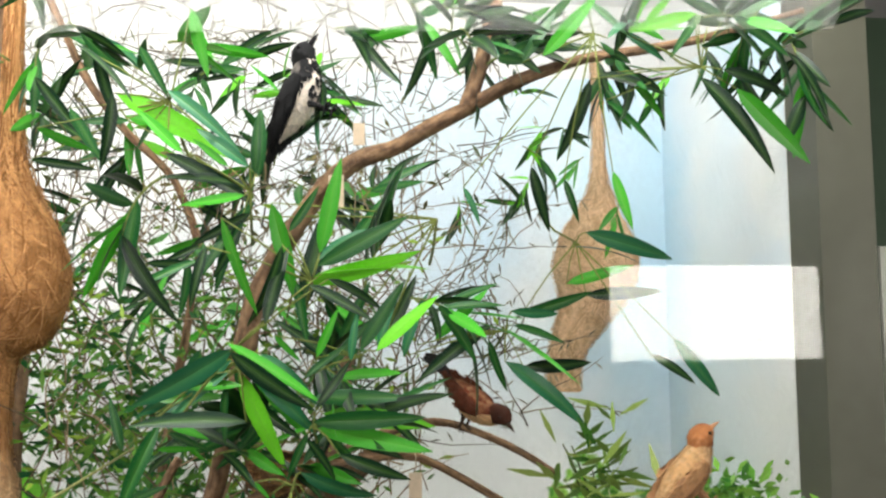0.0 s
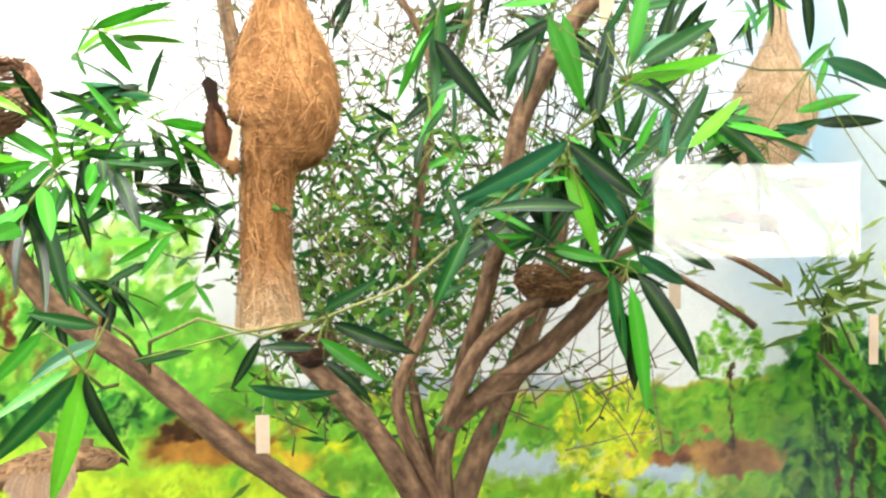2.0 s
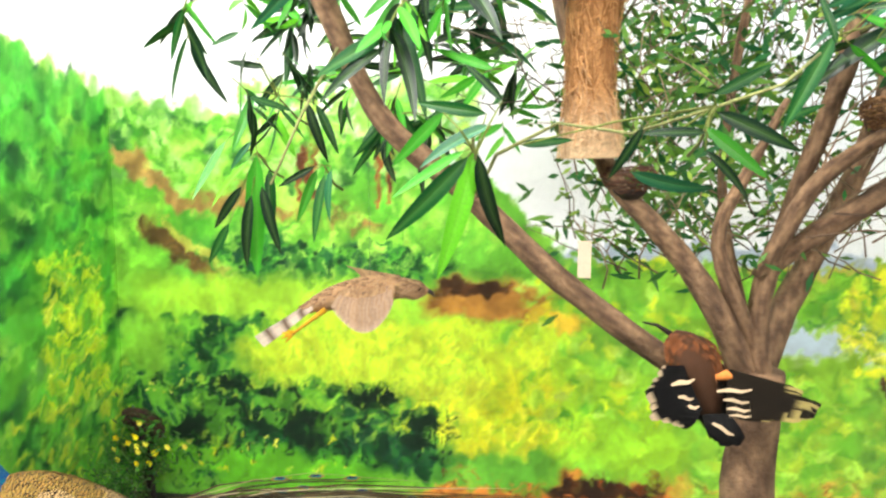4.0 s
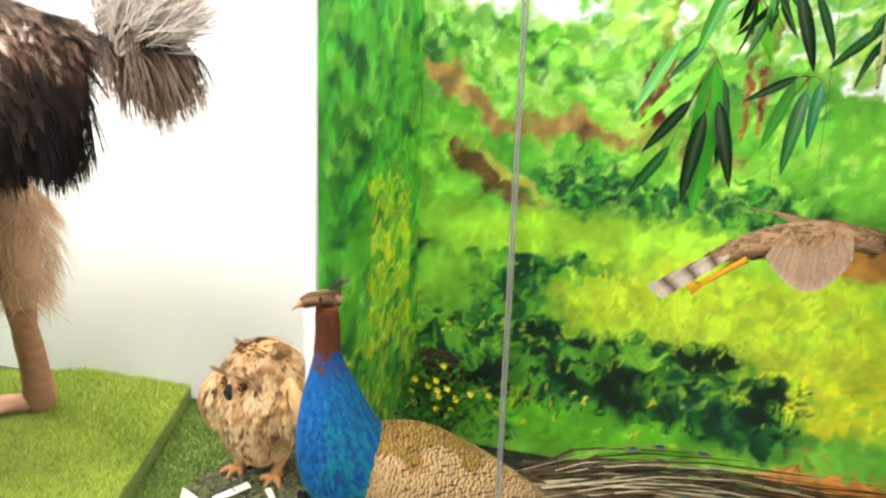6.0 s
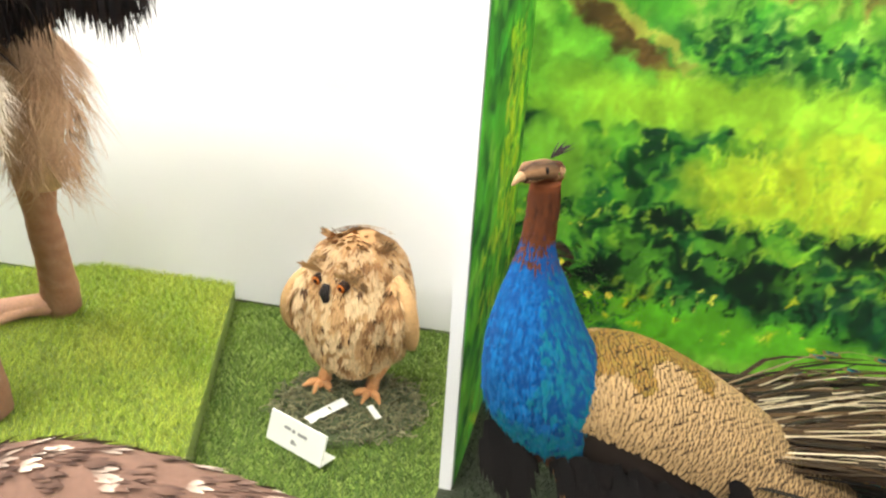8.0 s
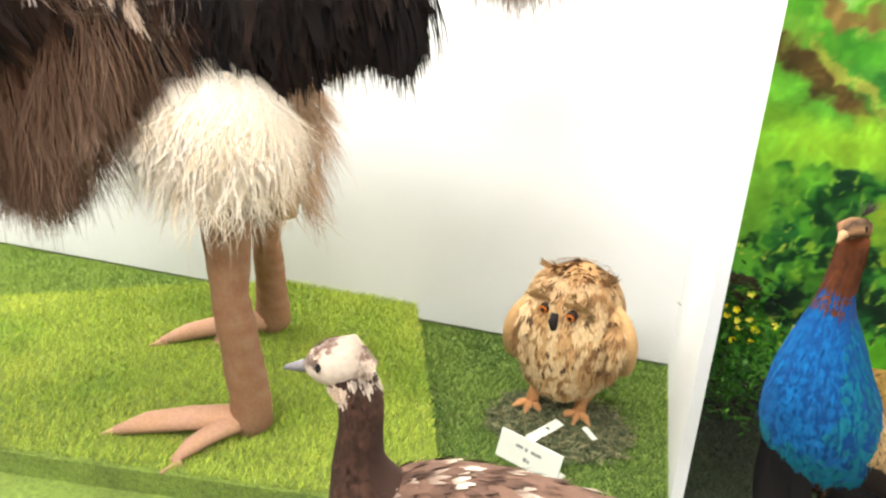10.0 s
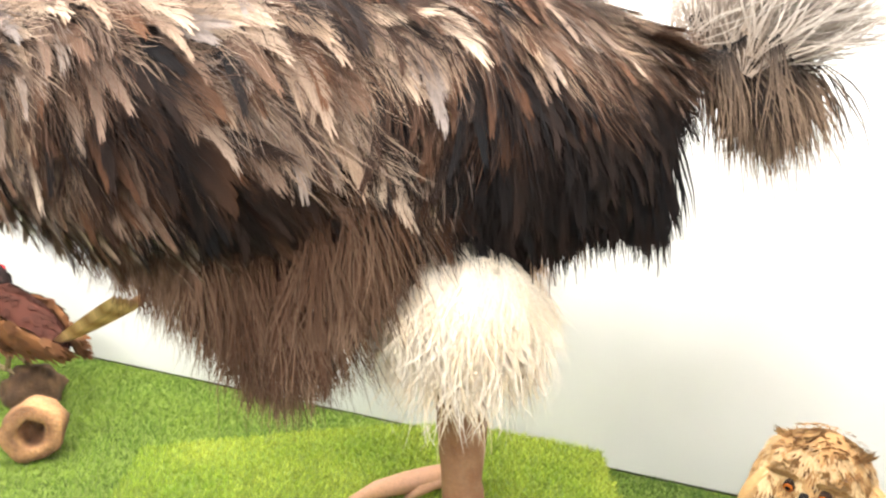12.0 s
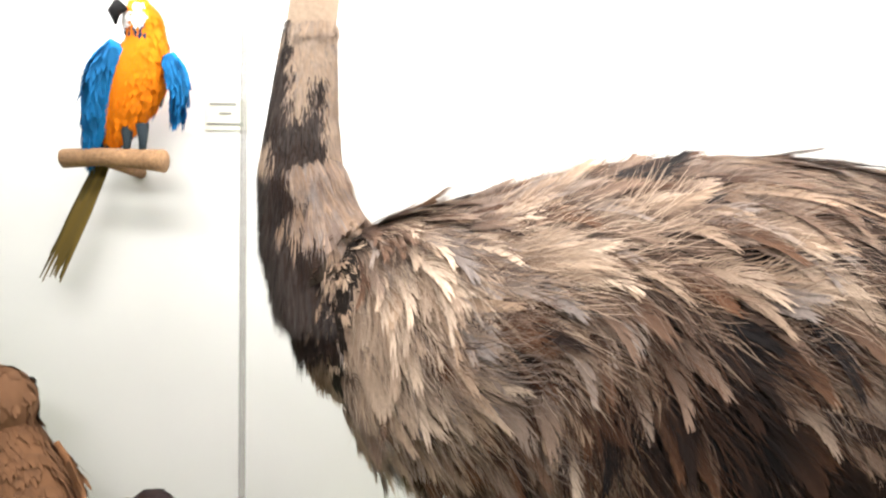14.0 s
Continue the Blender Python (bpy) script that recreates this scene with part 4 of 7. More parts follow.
def peacock():
    s = Shape()
    blue, deep, teal, rust, gold, cream, dark = lin(0, 110, 174), lin(0, 66, 126), lin(0, 118, 118), lin(112, 60, 30), lin(146, 110, 50), lin(172, 142, 98), lin(34, 24, 18)
    head = Vector((-2.350, 1.595, 1.098))
    neck = [(-2.338, 1.615, 1.085, 0.026, 0.026), (-2.338, 1.62, 1.03, 0.027, 0.028), (-2.342, 1.625, 0.96, 0.030, 0.032), (-2.335, 1.63, 0.87, 0.068, 0.068), (-2.325, 1.64, 0.77, 0.100, 0.104), (-2.300, 1.66, 0.68, 0.124, 0.118), (-2.250, 1.69, 0.60, 0.104, 0.10), (-2.18, 1.74, 0.53, 0.04, 0.05)]
    body_tube(s, neck, lambda i, w: rust if i < 8 else deep, 22)

    def blues(u, phi, p, o):
        z = p.z + 0.02 * noise.noise(p * 18)
        if z > 0.945:
            c = mixc(rust, lin(66, 36, 22), rnd.random())
            return mixc(c, dark, 0.3), c
        if z < 0.585 + 0.35 * max(0, -2.30 - p.x):
            c = mixc(rust, dark, 0.4 + 0.6 * rnd.random())
            return dark, c
        n = noise.noise(p * 14)
        c = mixc(blue, deep, min(1, max(0, 0.40 + 0.22 * n + rnd.gauss(0, 0.16))))
        if o.x > 0.25 + 0.4 * n or z < 0.67 + 0.04 * n:
            c = mixc(c, teal, min(1, 0.35 + 0.55 * rnd.random()))
        return mixc(c, deep, 0.4), c

    coat(s, neck, 5200, 0.026, 0.0026, blues, u0=0.03, u1=0.97, lift=0.06)
    # head, pale bare face, beak, crest
    f = Vector((-0.50, -0.86, 0.02)).normalized()
    s.tube([head - f * 0.04, head - f * 0.02 + Vector((0, 0, 0.008)), head + f * 0.02 + Vector((0, 0, 0.010)), head + f * 0.045 + Vector((0, 0, 0.004))], [0.013, (0.026, 0.017), (0.024, 0.015), 0.010], lambda i, w: mixc(lin(134, 100, 68), lin(30, 20, 14), 0.5 + 0.5 * math.sin(3 * w + i)), n=14)
    s.tube([head + f * 0.045 + Vector((0, 0, 0.004)), head + f * 0.056, head + f * 0.068 + Vector((0, 0, -0.008))], [0.009, 0.006, 0.002], lin(176, 142, 104), n=10)
    coat(s, [(*(head - f * 0.045), 0.02, 0.02), (*(head - f * 0.01 + Vector((0, 0, 0.009))), 0.024, 0.018), (*(head + f * 0.045), 0.010, 0.009)], 300, 0.012, 0.0022, lambda u, phi, p, o: (mixc(dark, rust, 0.5), mixc(rust, lin(200, 164, 120), (0.5 + 0.5 * rnd.random() if noise.noise(p * 55) > 0.05 else 0.0) if o.z < 0.55 else 0.0) if o.z < 0.55 else mixc(dark, rust, 0.3 * rnd.random())), lay=-f, lift=0.06)
    for sx in (-1, 1):
        e = head + f * 0.01 + f.cross(Vector((0, 0, 1))) * 0.023 * sx + Vector((0, 0, 0.013))
        s.tube([e - Vector((0, 0, 0.006)), e, e + Vector((0, 0, 0.006))], [0.002, 0.004, 0.002], lin(20, 14, 10), n=8)
    for k in range(16):
        plume(s, head - f * 0.03 + Vector((0, 0, 0.025)), -f + Vector((rnd.gauss(0, 0.2), rnd.gauss(0, 0.2), 0.35)), 0.055, 0.0016, 0, dark, lin(70, 66, 60), ribs=1, segs=2)
    # body, scaled mantle, dark wing
    body = [(-2.30, 1.66, 0.66, 0.08, 0.09), (-2.20, 1.70, 0.66, 0.14, 0.13), (-2.07, 1.74, 0.60, 0.155, 0.125), (-1.93, 1.78, 0.515, 0.14, 0.115), (-1.78, 1.81, 0.43, 0.11, 0.085), (-1.62, 1.84, 0.355, 0.06, 0.05)]
    body_tube(s, body, dark, 22)
    rows = 100
    sp = smoothed(body, 2)
    for i in range(rows):
        u = 0.06 + 0.78 * (rows - 1 - i) / (rows - 1)
        cx, cy, cz, a, b = ellipse_at(sp, u)
        nx = ellipse_at(sp, min(1, u + 0.03))
        t = (Vector(nx[:3]) - Vector((cx, cy, cz))).normalized()
        up = (Vector((0, 0, 1)) - t * t.z).normalized()
        side = t.cross(up)
        m = 82
        for k in range(m):
            phi = 2 * math.pi * (k + 0.5 * (i % 2) + rnd.gauss(0, 0.12)) / m
            if math.sin(phi) < -0.12 - 0.3 * max(0, u - 0.4):
                continue
            o = side * math.cos(phi) + up * math.sin(phi)
            p = Vector((cx, cy, cz)) + side * (a * 1.01 * math.cos(phi)) + up * (b * 1.01 * math.sin(phi)) + t * (0.0035 * math.sin(phi * 17 + i * 0.4))
            c = mixc(gold, lin(128, 110, 44), rnd.random() * 0.8) if math.sin(phi) > 0.60 + 1.5 * (u - 0.12) + 0.5 * noise.noise(p * 16) else mixc(cream, lin(184, 150, 100), rnd.random() * 0.7)
            edge = mixc(lin(20, 14, 10), lin(66, 46, 26), rnd.random())
            q = o.cross(t).normalized()
            L, W = 0.0135 * rnd.uniform(0.7, 1.4), 0.0054 * rnd.uniform(0.7, 1.3)
            pts = [p, p + t * L * 0.55 + o * 0.008, p + t * L + o * 0.007]
            pts.insert(2, pts[1].lerp(pts[2], 0.55))
            s.strand(pts, [W * 0.8, W, W * 0.9, W * 0.6], q, [edge, edge, c, c, mixc(c, edge, 0.8), mixc(c, edge, 0.8), edge, edge])
    for k in range(140):
        p = Vector((-2.12 + rnd.uniform(-0.12, 0.2), 1.60 + rnd.uniform(-0.02, 0.1), 0.56 + rnd.uniform(-0.05, 0.03)))
        plume(s, p, (0.5, 0.2, -0.6), rnd.uniform(0.06, 0.12), 0.008, 0.3, lin(14, 10, 10), lin(26, 18, 16), ribs=3, fan=0.2, segs=2)
    # black plumes on both sides of the breast, standing in for shade under the body
    for k in range(220):
        x = rnd.choice((rnd.uniform(-2.40, -2.33), rnd.uniform(-2.27, -2.10)))
        p = Vector((x, 1.62 + rnd.uniform(-0.04, 0.06), 0.60 + rnd.uniform(-0.03, 0.03) - 0.25 * max(0, x + 2.3)))
        plume(s, p, (0.25, 0.15, -1), rnd.uniform(0.10, 0.18), 0.006, 0.2, lin(10, 8, 8), lin(20, 15, 13), ribs=3, fan=0.15, segs=3)
    # train of long feathers with eye spots
    for k in range(900):
        v, w = rnd.gauss(0, 0.55), rnd.random()
        p = Vector((-1.95 + 0.1 * rnd.random(), 1.82, 0.55 + 0.05 * rnd.random())) + Vector((0, 0.10 * v, 0))
        end = Vector((-1.0 + rnd.uniform(-0.5, 0.25), 2.22 + 0.22 * v + rnd.gauss(0, 0.05), 0.35 + 0.09 * w))
        quill = rnd.random() < 0.16
        mid = vlerp(p, end, 0.5) + Vector((rnd.gauss(0, 0.03), rnd.gauss(0, 0.03), (0.035 + 0.02 * w if quill else 0.04 * w) + rnd.uniform(-0.015, 0.015)))
        q = (end - p).cross(Vector((0, 0, 1))).normalized()
        c = mixc(lin(206, 190, 160), lin(150, 128, 96), rnd.random()) if quill else mixc(lin(24, 22, 16), lin(84, 62, 38), rnd.random())
        wd = 0.0024 if quill else rnd.uniform(0.003, 0.007)
        pts = [p, vlerp(p, mid, 0.6) + Vector((0, 0, 0.02)), mid, vlerp(mid, end, 0.55), end]
        s.strand(pts, [wd, wd, wd, wd * 1.1, wd * 0.3], q, c)
        if not quill and rnd.random() < 0.2:
            e = pts[rnd.choice((2, 3))] + Vector((0, 0, 0.012))
            d = (end - p).normalized()
            for rr, cc, hz in ((0.026, lin(140, 120, 60), 0), (0.017, lin(20, 120, 120), 0.002), (0.010, lin(10, 20, 80), 0.004)):
                s.strand([e - d * rr * 1.3 + Vector((0, 0, hz)), e + Vector((0, 0, hz)), e + d * rr * 1.3 + Vector((0, 0, hz))], [rr * 0.4, rr, rr * 0.4], q, cc)
    # legs
    for x, y in ((-2.20, 1.66), (-2.10, 1.80)):
        s.tube([(x - 0.03, y, 0.53), (x - 0.02, y, 0.42), (x, y, 0.30)], [0.045, 0.016, 0.013], lin(150, 104, 66), n=9)
        for dx, dy in ((-0.07, -0.03), (-0.06, 0.03), (-0.02, -0.07), (0.05, 0.01)):
            s.tube([(x, y, 0.31), (x + dx * 0.6, y + dy * 0.6, 0.30), (x + dx, y + dy, 0.285)], [0.013, 0.010, 0.003], lin(168, 118, 74), n=7)
    return thing("peacock_mount", s, FUZZ, "mounted peacock with blue neck, scaled golden back and long train", "taxidermy bird")


peacock()


def goose():
    s = Shape()
    dark, mid, white = lin(56, 36, 28), lin(104, 78, 64), lin(228, 210, 190)
    neck = [(-3.10, 1.05, 0.935, 0.036, 0.036), (-3.075, 1.05, 0.90, 0.034, 0.034), (-3.075, 1.055, 0.84, 0.031, 0.033), (-3.08, 1.06, 0.77, 0.038, 0.042), (-3.05, 1.07, 0.69, 0.075, 0.085)]
    body = [(-3.09, 1.07, 0.64, 0.05, 0.06), (-3.0, 1.08, 0.65, 0.12, 0.12), (-2.85, 1.10, 0.64, 0.14, 0.13), (-2.68, 1.13, 0.64, 0.11, 0.10), (-2.5, 1.16, 0.66, 0.04, 0.03)]
    body_tube(s, neck, dark, 16)
    body_tube(s, body, mid, 18)

    def face(u, phi, p, o):
        if p.z > 0.945 - 0.4 * (p.x + 3.10):
            c = mixc(lin(96, 82, 74), white, 0.2 + 0.5 * rnd.random())
        elif p.z > 0.895 and p.x < -3.085:
            c = mixc(white, lin(206, 176, 148), rnd.random())
        else:
            c = mixc(dark, lin(84, 56, 42), rnd.random())
        return mixc(c, dark, 0.15), c

    coat(s, neck, 800, 0.022, 0.004, face, u0=0.0, lift=0.05)
    coat(s, body, 700, 0.045, 0.007, lambda u, phi, p, o: (mid, mixc(white, mid, rnd.random()) if rnd.random() < 0.35 else mixc(dark, mid, rnd.random())), lay=Vector((1, 0.1, -0.25)))
    h = Vector((-3.115, 1.045, 0.945))
    s.tube([h + Vector((0.045, 0.005, 0.0)), h + Vector((0.025, 0, 0.012)), h, h + Vector((-0.025, 0, -0.008)), h + Vector((-0.04, 0, -0.012))], [0.02, 0.036, 0.037, 0.026, 0.014], lambda i, w: mixc(white, lin(120, 104, 92), max(0, math.sin(w)) * 0.8), n=14)
    hs = [(*(h + Vector((0.05, 0.005, -0.005))), 0.02, 0.02), (*(h + Vector((0.02, 0, 0.010))), 0.036, 0.036), (*(h + Vector((-0.015, 0, 0.002))), 0.034, 0.033), (*(h + Vector((-0.042, 0, -0.012))), 0.014, 0.014)]
    coat(s, hs, 520, 0.011, 0.003, lambda u, phi, p, o: (mid, mixc(mid, lin(150, 136, 126), rnd.random()) if o.z > 0.6 or (abs(p.z - h.z - 0.006) < 0.005 and p.x < h.x + 0.02) else mixc(white, lin(206, 176, 148), rnd.random() * 0.6)), lay=Vector((1, 0, -0.2)), lift=0.05)
    s.tube([h + Vector((-0.035, 0, -0.01)), h + Vector((-0.055, 0, -0.016)), h + Vector((-0.078, 0, -0.022))], [(0.014, 0.012), (0.012, 0.008), (0.007, 0.003)], lin(120, 116, 116), n=10)
    for sy in (-1, 1):
        e = h + Vector((-0.012, 0.034 * sy, 0.006))
        s.tube([e + Vector((0, 0, -0.007)), e, e + Vector((0, 0, 0.007))], [0.002, 0.005, 0.002], lin(14, 10, 8), n=8)
    for y in (1.05, 1.15):
        s.tube([(-2.84, y, 0.53), (-2.85, y, 0.40), (-2.86, y, 0.245)], [0.03, 0.014, 0.012], lin(70, 60, 54), n=8)
        s.tube([(-2.84, y, 0.25), (-2.90, y, 0.248), (-2.95, y, 0.242)], [(0.012, 0.01), (0.03, 0.006), (0.04, 0.003)], lin(60, 52, 48), n=8)
    return thing("goose_mount", s, FUZZ, "mounted goose with white cheeks, dark neck and mottled back", "taxidermy bird")


goose()


def perched(name, at, heading, pitch, size, cols, label, tail=0.5, wings=None, beak=0.16, feet=True, roll=0, wattle=None, rise=0.0, bib=9.0):
    """A small mounted bird, built along +x and then set at its perch. cols: back, belly, head, wing, tail, beak."""
    s = Shape()
    back, belly, headc, wing, tailc, beakc = cols
    body = [(-0.42, 0, 0.02, 0.03, 0.03), (-0.3, 0, 0.01, 0.12, 0.11), (-0.08, 0, 0, 0.19, 0.18), (0.14, 0, 0.03, 0.18, 0.18), (0.3, 0, 0.10, 0.12, 0.12), (0.36, 0, 0.14, 0.10, 0.10)]
    body_tube(s, body, lambda i, w: mixc(belly, back, min(1, max(0, 0.5 + 1.6 * math.sin(w)))), 16)
    coat(s, body, 420, 0.085, 0.014, lambda u, phi, p, o: ((mixc(back, (0, 0, 0), 0.3), mixc(back, belly, rnd.random() * 0.45)) if o.z > 0.05 else ((headc, headc) if p.x > bib else (mixc(belly, back, 0.3), mixc(belly, back, rnd.random() * 0.3)))), lay=Vector((-1, 0, -0.1)), lift=0.1)
    hd = [(0.28, 0, 0.10, 0.08, 0.08), (0.34, 0, 0.17, 0.13, 0.13), (0.43, 0, 0.20, 0.125, 0.12), (0.52, 0, 0.18, 0.06, 0.06)]
    body_tube(s, hd, headc, 14)
    coat(s, hd, 160, 0.05, 0.012, lambda u, phi, p, o: (headc, mixc(headc, back, rnd.random() * 0.3)), lay=Vector((-1, 0, -0.2)), lift=0.08)
    s.tube([(0.5, 0, 0.18), (0.5 + beak * 0.6, 0, 0.172), (0.5 + beak, 0, 0.155)], [0.035, 0.02, 0.003], beakc, n=8)
    for sy in (-1, 1):
        if wattle:
            c = Vector((0.45, 0.095 * sy, 0.195))
            s.tube([c - Vector((0.05, 0, 0)), c + Vector((0, 0.03 * sy, 0)), c + Vector((0.05, 0, -0.01))], [0.02, 0.05, 0.015], wattle, n=10)
        e = Vector((0.44, 0.115 * sy, 0.215))
        s.tube([e - Vector((0, 0, 0.02)), e, e + Vector((0, 0, 0.02))], [0.008, 0.022, 0.008], (0.005, 0.004, 0.004), n=8)
        if not wings:
            w = [(0.2, 0.17 * sy, 0.06, 0.02, 0.05), (0.0, 0.2 * sy, 0.03, 0.025, 0.11), (-0.25, 0.15 * sy, 0.03, 0.02, 0.09), (-0.52, 0.07 * sy, 0.03, 0.012, 0.03)]
            body_tube(s, w, wing, 10)
            coat(s, w, 90, 0.13, 0.016, lambda u, phi, p, o: (mixc(wing, (0, 0, 0), 0.4), mixc(wing, back, rnd.random() * 0.5)), lay=Vector((-1, 0, -0.05)), lift=0.05)
        else:
            for k in range(22):
                t = k / 21
                a = wings["sweep"] + t * wings["open"]
                d = Vector((-math.sin(a), sy * math.cos(a), wings["drop"]))
                col = wing if (k % 2 or not wings.get("bars")) else mixc(wing, wings["bars"], 0.25)
                root = Vector((0.16 - 0.2 * t, 0.14 * sy, 0.05))
                span = wings["span"] * (0.75 + 0.25 * math.sin(t * 3))
                pts = [root, root + d * span * 0.4, root + d * span * 0.75 + Vector((0, 0, -0.02)), root + d * span + Vector((0, 0, -0.05))]
                s.strand(pts, [0.03, 0.045, 0.04, 0.012], Vector((math.cos(a), sy * math.sin(a), 0.25)), col)
                if wings.get("bars"):
                    for f in (0.35, 0.55, 0.75):
                        if rnd.random() < 0.35:
                            continue
                        c = root + d * span * (f + rnd.uniform(-0.07, 0.07)) + Vector((0, 0, 0.012))
                        s.strand([c, c + d * span * 0.03], [0.034, 0.028], Vector((math.cos(a), sy * math.sin(a), 0.25)), wings["bars"])
        if feet:
            s.tube([(0.0, 0.07 * sy, -0.15), (0.03, 0.07 * sy, -0.27), (0.03, 0.07 * sy, -0.34)], [0.04, 0.018, 0.018], beakc, n=7)
            for dx, dy in ((0.10, 0.0), (0.07, 0.05 * sy), (-0.07, 0.0)):
                s.tube([(0.03, 0.07 * sy, -0.335), (0.03 + dx, 0.07 * sy + dy, -0.345)], [0.018, 0.006], beakc, n=6)
    for k in range(9):
        y = (k - 4) / 4
        root = Vector((-0.36, 0.03 * y, 0.02))
        e = Vector((-0.4 - tail * (1 - 0.12 * abs(y)), 0.10 * y, -0.02 + 0.006 * k + rise))
        n_seg = 9
        pts = [vlerp(root, e, i / n_seg) for i in range(n_seg + 1)]
        cc = []
        for i in range(n_seg + 1):
            c = tailc if not isinstance(tailc, list) else tailc[i % 2]
            cc += [c, c]
        s.strand(pts, [0.03 + 0.015 * math.sin(i / n_seg * 3) for i in range(n_seg + 1)], (0, 0.5, 0.8) if rise else (0, 1, 0.1), cc)
    m = pose(*at, 0, 0, heading) @ pose(0, 0, 0, roll, -pitch, 0) @ Matrix.Scale(size, 4)
    s.v = [tuple(m @ Vector(p)) for p in s.v]
    return thing(name, s, FUZZ, label, "taxidermy bird")


BLK, WHT, CHEST, TANB, RUFB = lin(18, 18, 20), lin(226, 214, 200), lin(110, 54, 34), lin(190, 152, 104), lin(120, 78, 46)
perched("magpie_robin_mount", (-0.005, 1.52, 2.555), -25, 60, 0.215, (BLK, WHT, BLK, BLK, BLK, BLK), "mounted black and white songbird perched on a branch", 0.34, bib=0.10)
perched("baya_weaver_mount", (-0.795, 1.66, 2.07), -35, -80, 0.15, (RUFB, lin(150, 110, 70), lin(140, 100, 60), lin(74, 48, 32), lin(40, 28, 22), lin(70, 54, 40)), "small mounted brown bird clinging to a woven hanging nest", 0.6, feet=False)
perched("myna_mount", (0.37, 1.56, 1.895), -48, -38, 0.175, (CHEST, lin(224, 186, 136), lin(60, 34, 24), lin(84, 44, 28), BLK, lin(60, 46, 36)), "mounted chestnut and black songbird leaning down from a twig", 0.6)
perched("weaver_hen_mount", (0.79, 1.42, 1.755), 12, 38, 0.205, (lin(186, 146, 100), lin(222, 192, 150), lin(166, 108, 66), lin(164, 122, 84), lin(150, 112, 78), lin(170, 126, 92)), "mounted plump buff-brown bird perched beside a leafy spray", 0.35)


def hoopoe():
    """Clings head-up to the trunk, wings half spread."""
    s = Shape()
    c = Vector((-0.462, 1.50, 1.178))
    black, umber, rufous, bar, olive = lin(9, 8, 9), lin(70, 44, 26), lin(146, 84, 42), lin(222, 196, 160), lin(44, 34, 20)
    body = [(-0.515, 1.58, 1.262, 0.018, 0.018), (-0.495, 1.57, 1.245, 0.040, 0.040), (-0.468, 1.56, 1.215, 0.062, 0.050), (-0.445, 1.55, 1.165, 0.058, 0.045), (-0.425, 1.55, 1.11, 0.040, 0.035), (-0.405, 1.55, 1.07, 0.015, 0.015)]
    body_tube(s, body, umber, 18)
    coat(s, body, 760, 0.026, 0.0035, lambda u, phi, p, o: (umber, mixc(rufous, umber, rnd.random())) if p.z > 1.195 + 0.02 * noise.noise(p * 20) else (black, mixc(olive, black, rnd.random())), lift=0.08)
    s.tube([(-0.43, 1.505, 1.192), (-0.41, 1.50, 1.200), (-0.385, 1.505, 1.192)], [0.006, 0.011, 0.004], lin(206, 126, 60), n=10)

    def fan(root_a, root_b, ends, n, width, ink, tip, tip_from):
        for k in range(n):
            t = k / (n - 1)
            root = c + vlerp(root_a, root_b, t)
            f = t * (len(ends) - 1)
            i = min(int(f), len(ends) - 2)
            end = c + vlerp(ends[i], ends[i + 1], f - i) + Vector((rnd.gauss(0, 0.003), 0, rnd.gauss(0, 0.003)))
            across = (end - root).cross(Vector((0, 1, 0.1))).normalized()
            pts, cols, ws = [], [], []
            for j in range(11):
                g = j / 10
                pts.append(vlerp(root, end, g) + Vector((0, -0.014 * math.sin(3 * g) - 0.0006 * k, 0)))
                q = tip if g > tip_from and k % 2 == 0 else ink
                cols += [q, q]
                ws.append(width * (0.7 + 0.5 * math.sin(2.5 * g)) * (1 if g < 0.95 else 0.55))
            s.strand(pts, ws, across, cols)

    fan((-0.035, -0.005, 0.035), (-0.005, -0.01, -0.04), ((-0.082, 0.0, 0.032), (-0.108, 0.0, -0.025), (-0.098, 0.0, -0.075), (-0.035, 0.0, -0.092)), 22, 0.010, black, mixc(black, bar, 0.8), 0.88)
    fan((0.055, 0.0, 0.03), (0.05, -0.01, -0.05), ((0.19, 0.02, -0.008), (0.245, 0.02, -0.045), (0.235, 0.02, -0.068), (0.14, 0.01, -0.066)), 22, 0.009, mixc(black, olive, 0.5), lin(196, 176, 110), 0.74)
    fan((0.012, 0.0, -0.066), (0.055, 0.0, -0.062), ((0.03, -0.005, -0.118), (0.062, -0.005, -0.128), (0.086, -0.005, -0.118)), 12, 0.009, black, black, 2)
    # white bars across the folded feathers
    for x0, z0, x1, z1, w in ((-0.065, 0.003, -0.018, 0.018, 0.0055), (-0.05, -0.022, -0.018, -0.024, 0.0045), (-0.036, -0.045, -0.006, -0.040, 0.0045), (-0.018, -0.062, -0.006, -0.058, 0.003), (0.028, -0.006, 0.098, 0.0, 0.0045), (0.042, -0.024, 0.094, -0.027, 0.0042), (0.050, -0.043, 0.098, -0.044, 0.004), (0.056, -0.058, 0.10, -0.056, 0.003), (0.022, -0.076, 0.068, -0.100, 0.0045)):
        a, b = c + Vector((x0, -0.026, z0)), c + Vector((x1, -0.026, z1))
        s.strand([a, vlerp(a, b, 0.35) + Vector((0, -0.004, 0.003)), vlerp(a, b, 0.7) + Vector((0, -0.004, -0.002)), b], [w * 0.5, w, w * 0.8, w * 0.4], (b - a).cross(Vector((0, 1, 0))), bar)
    s.tube([(-0.515, 1.57, 1.268), (-0.545, 1.58, 1.285), (-0.575, 1.59, 1.288)], [0.007, 0.004, 0.002], lin(40, 34, 30), n=7)
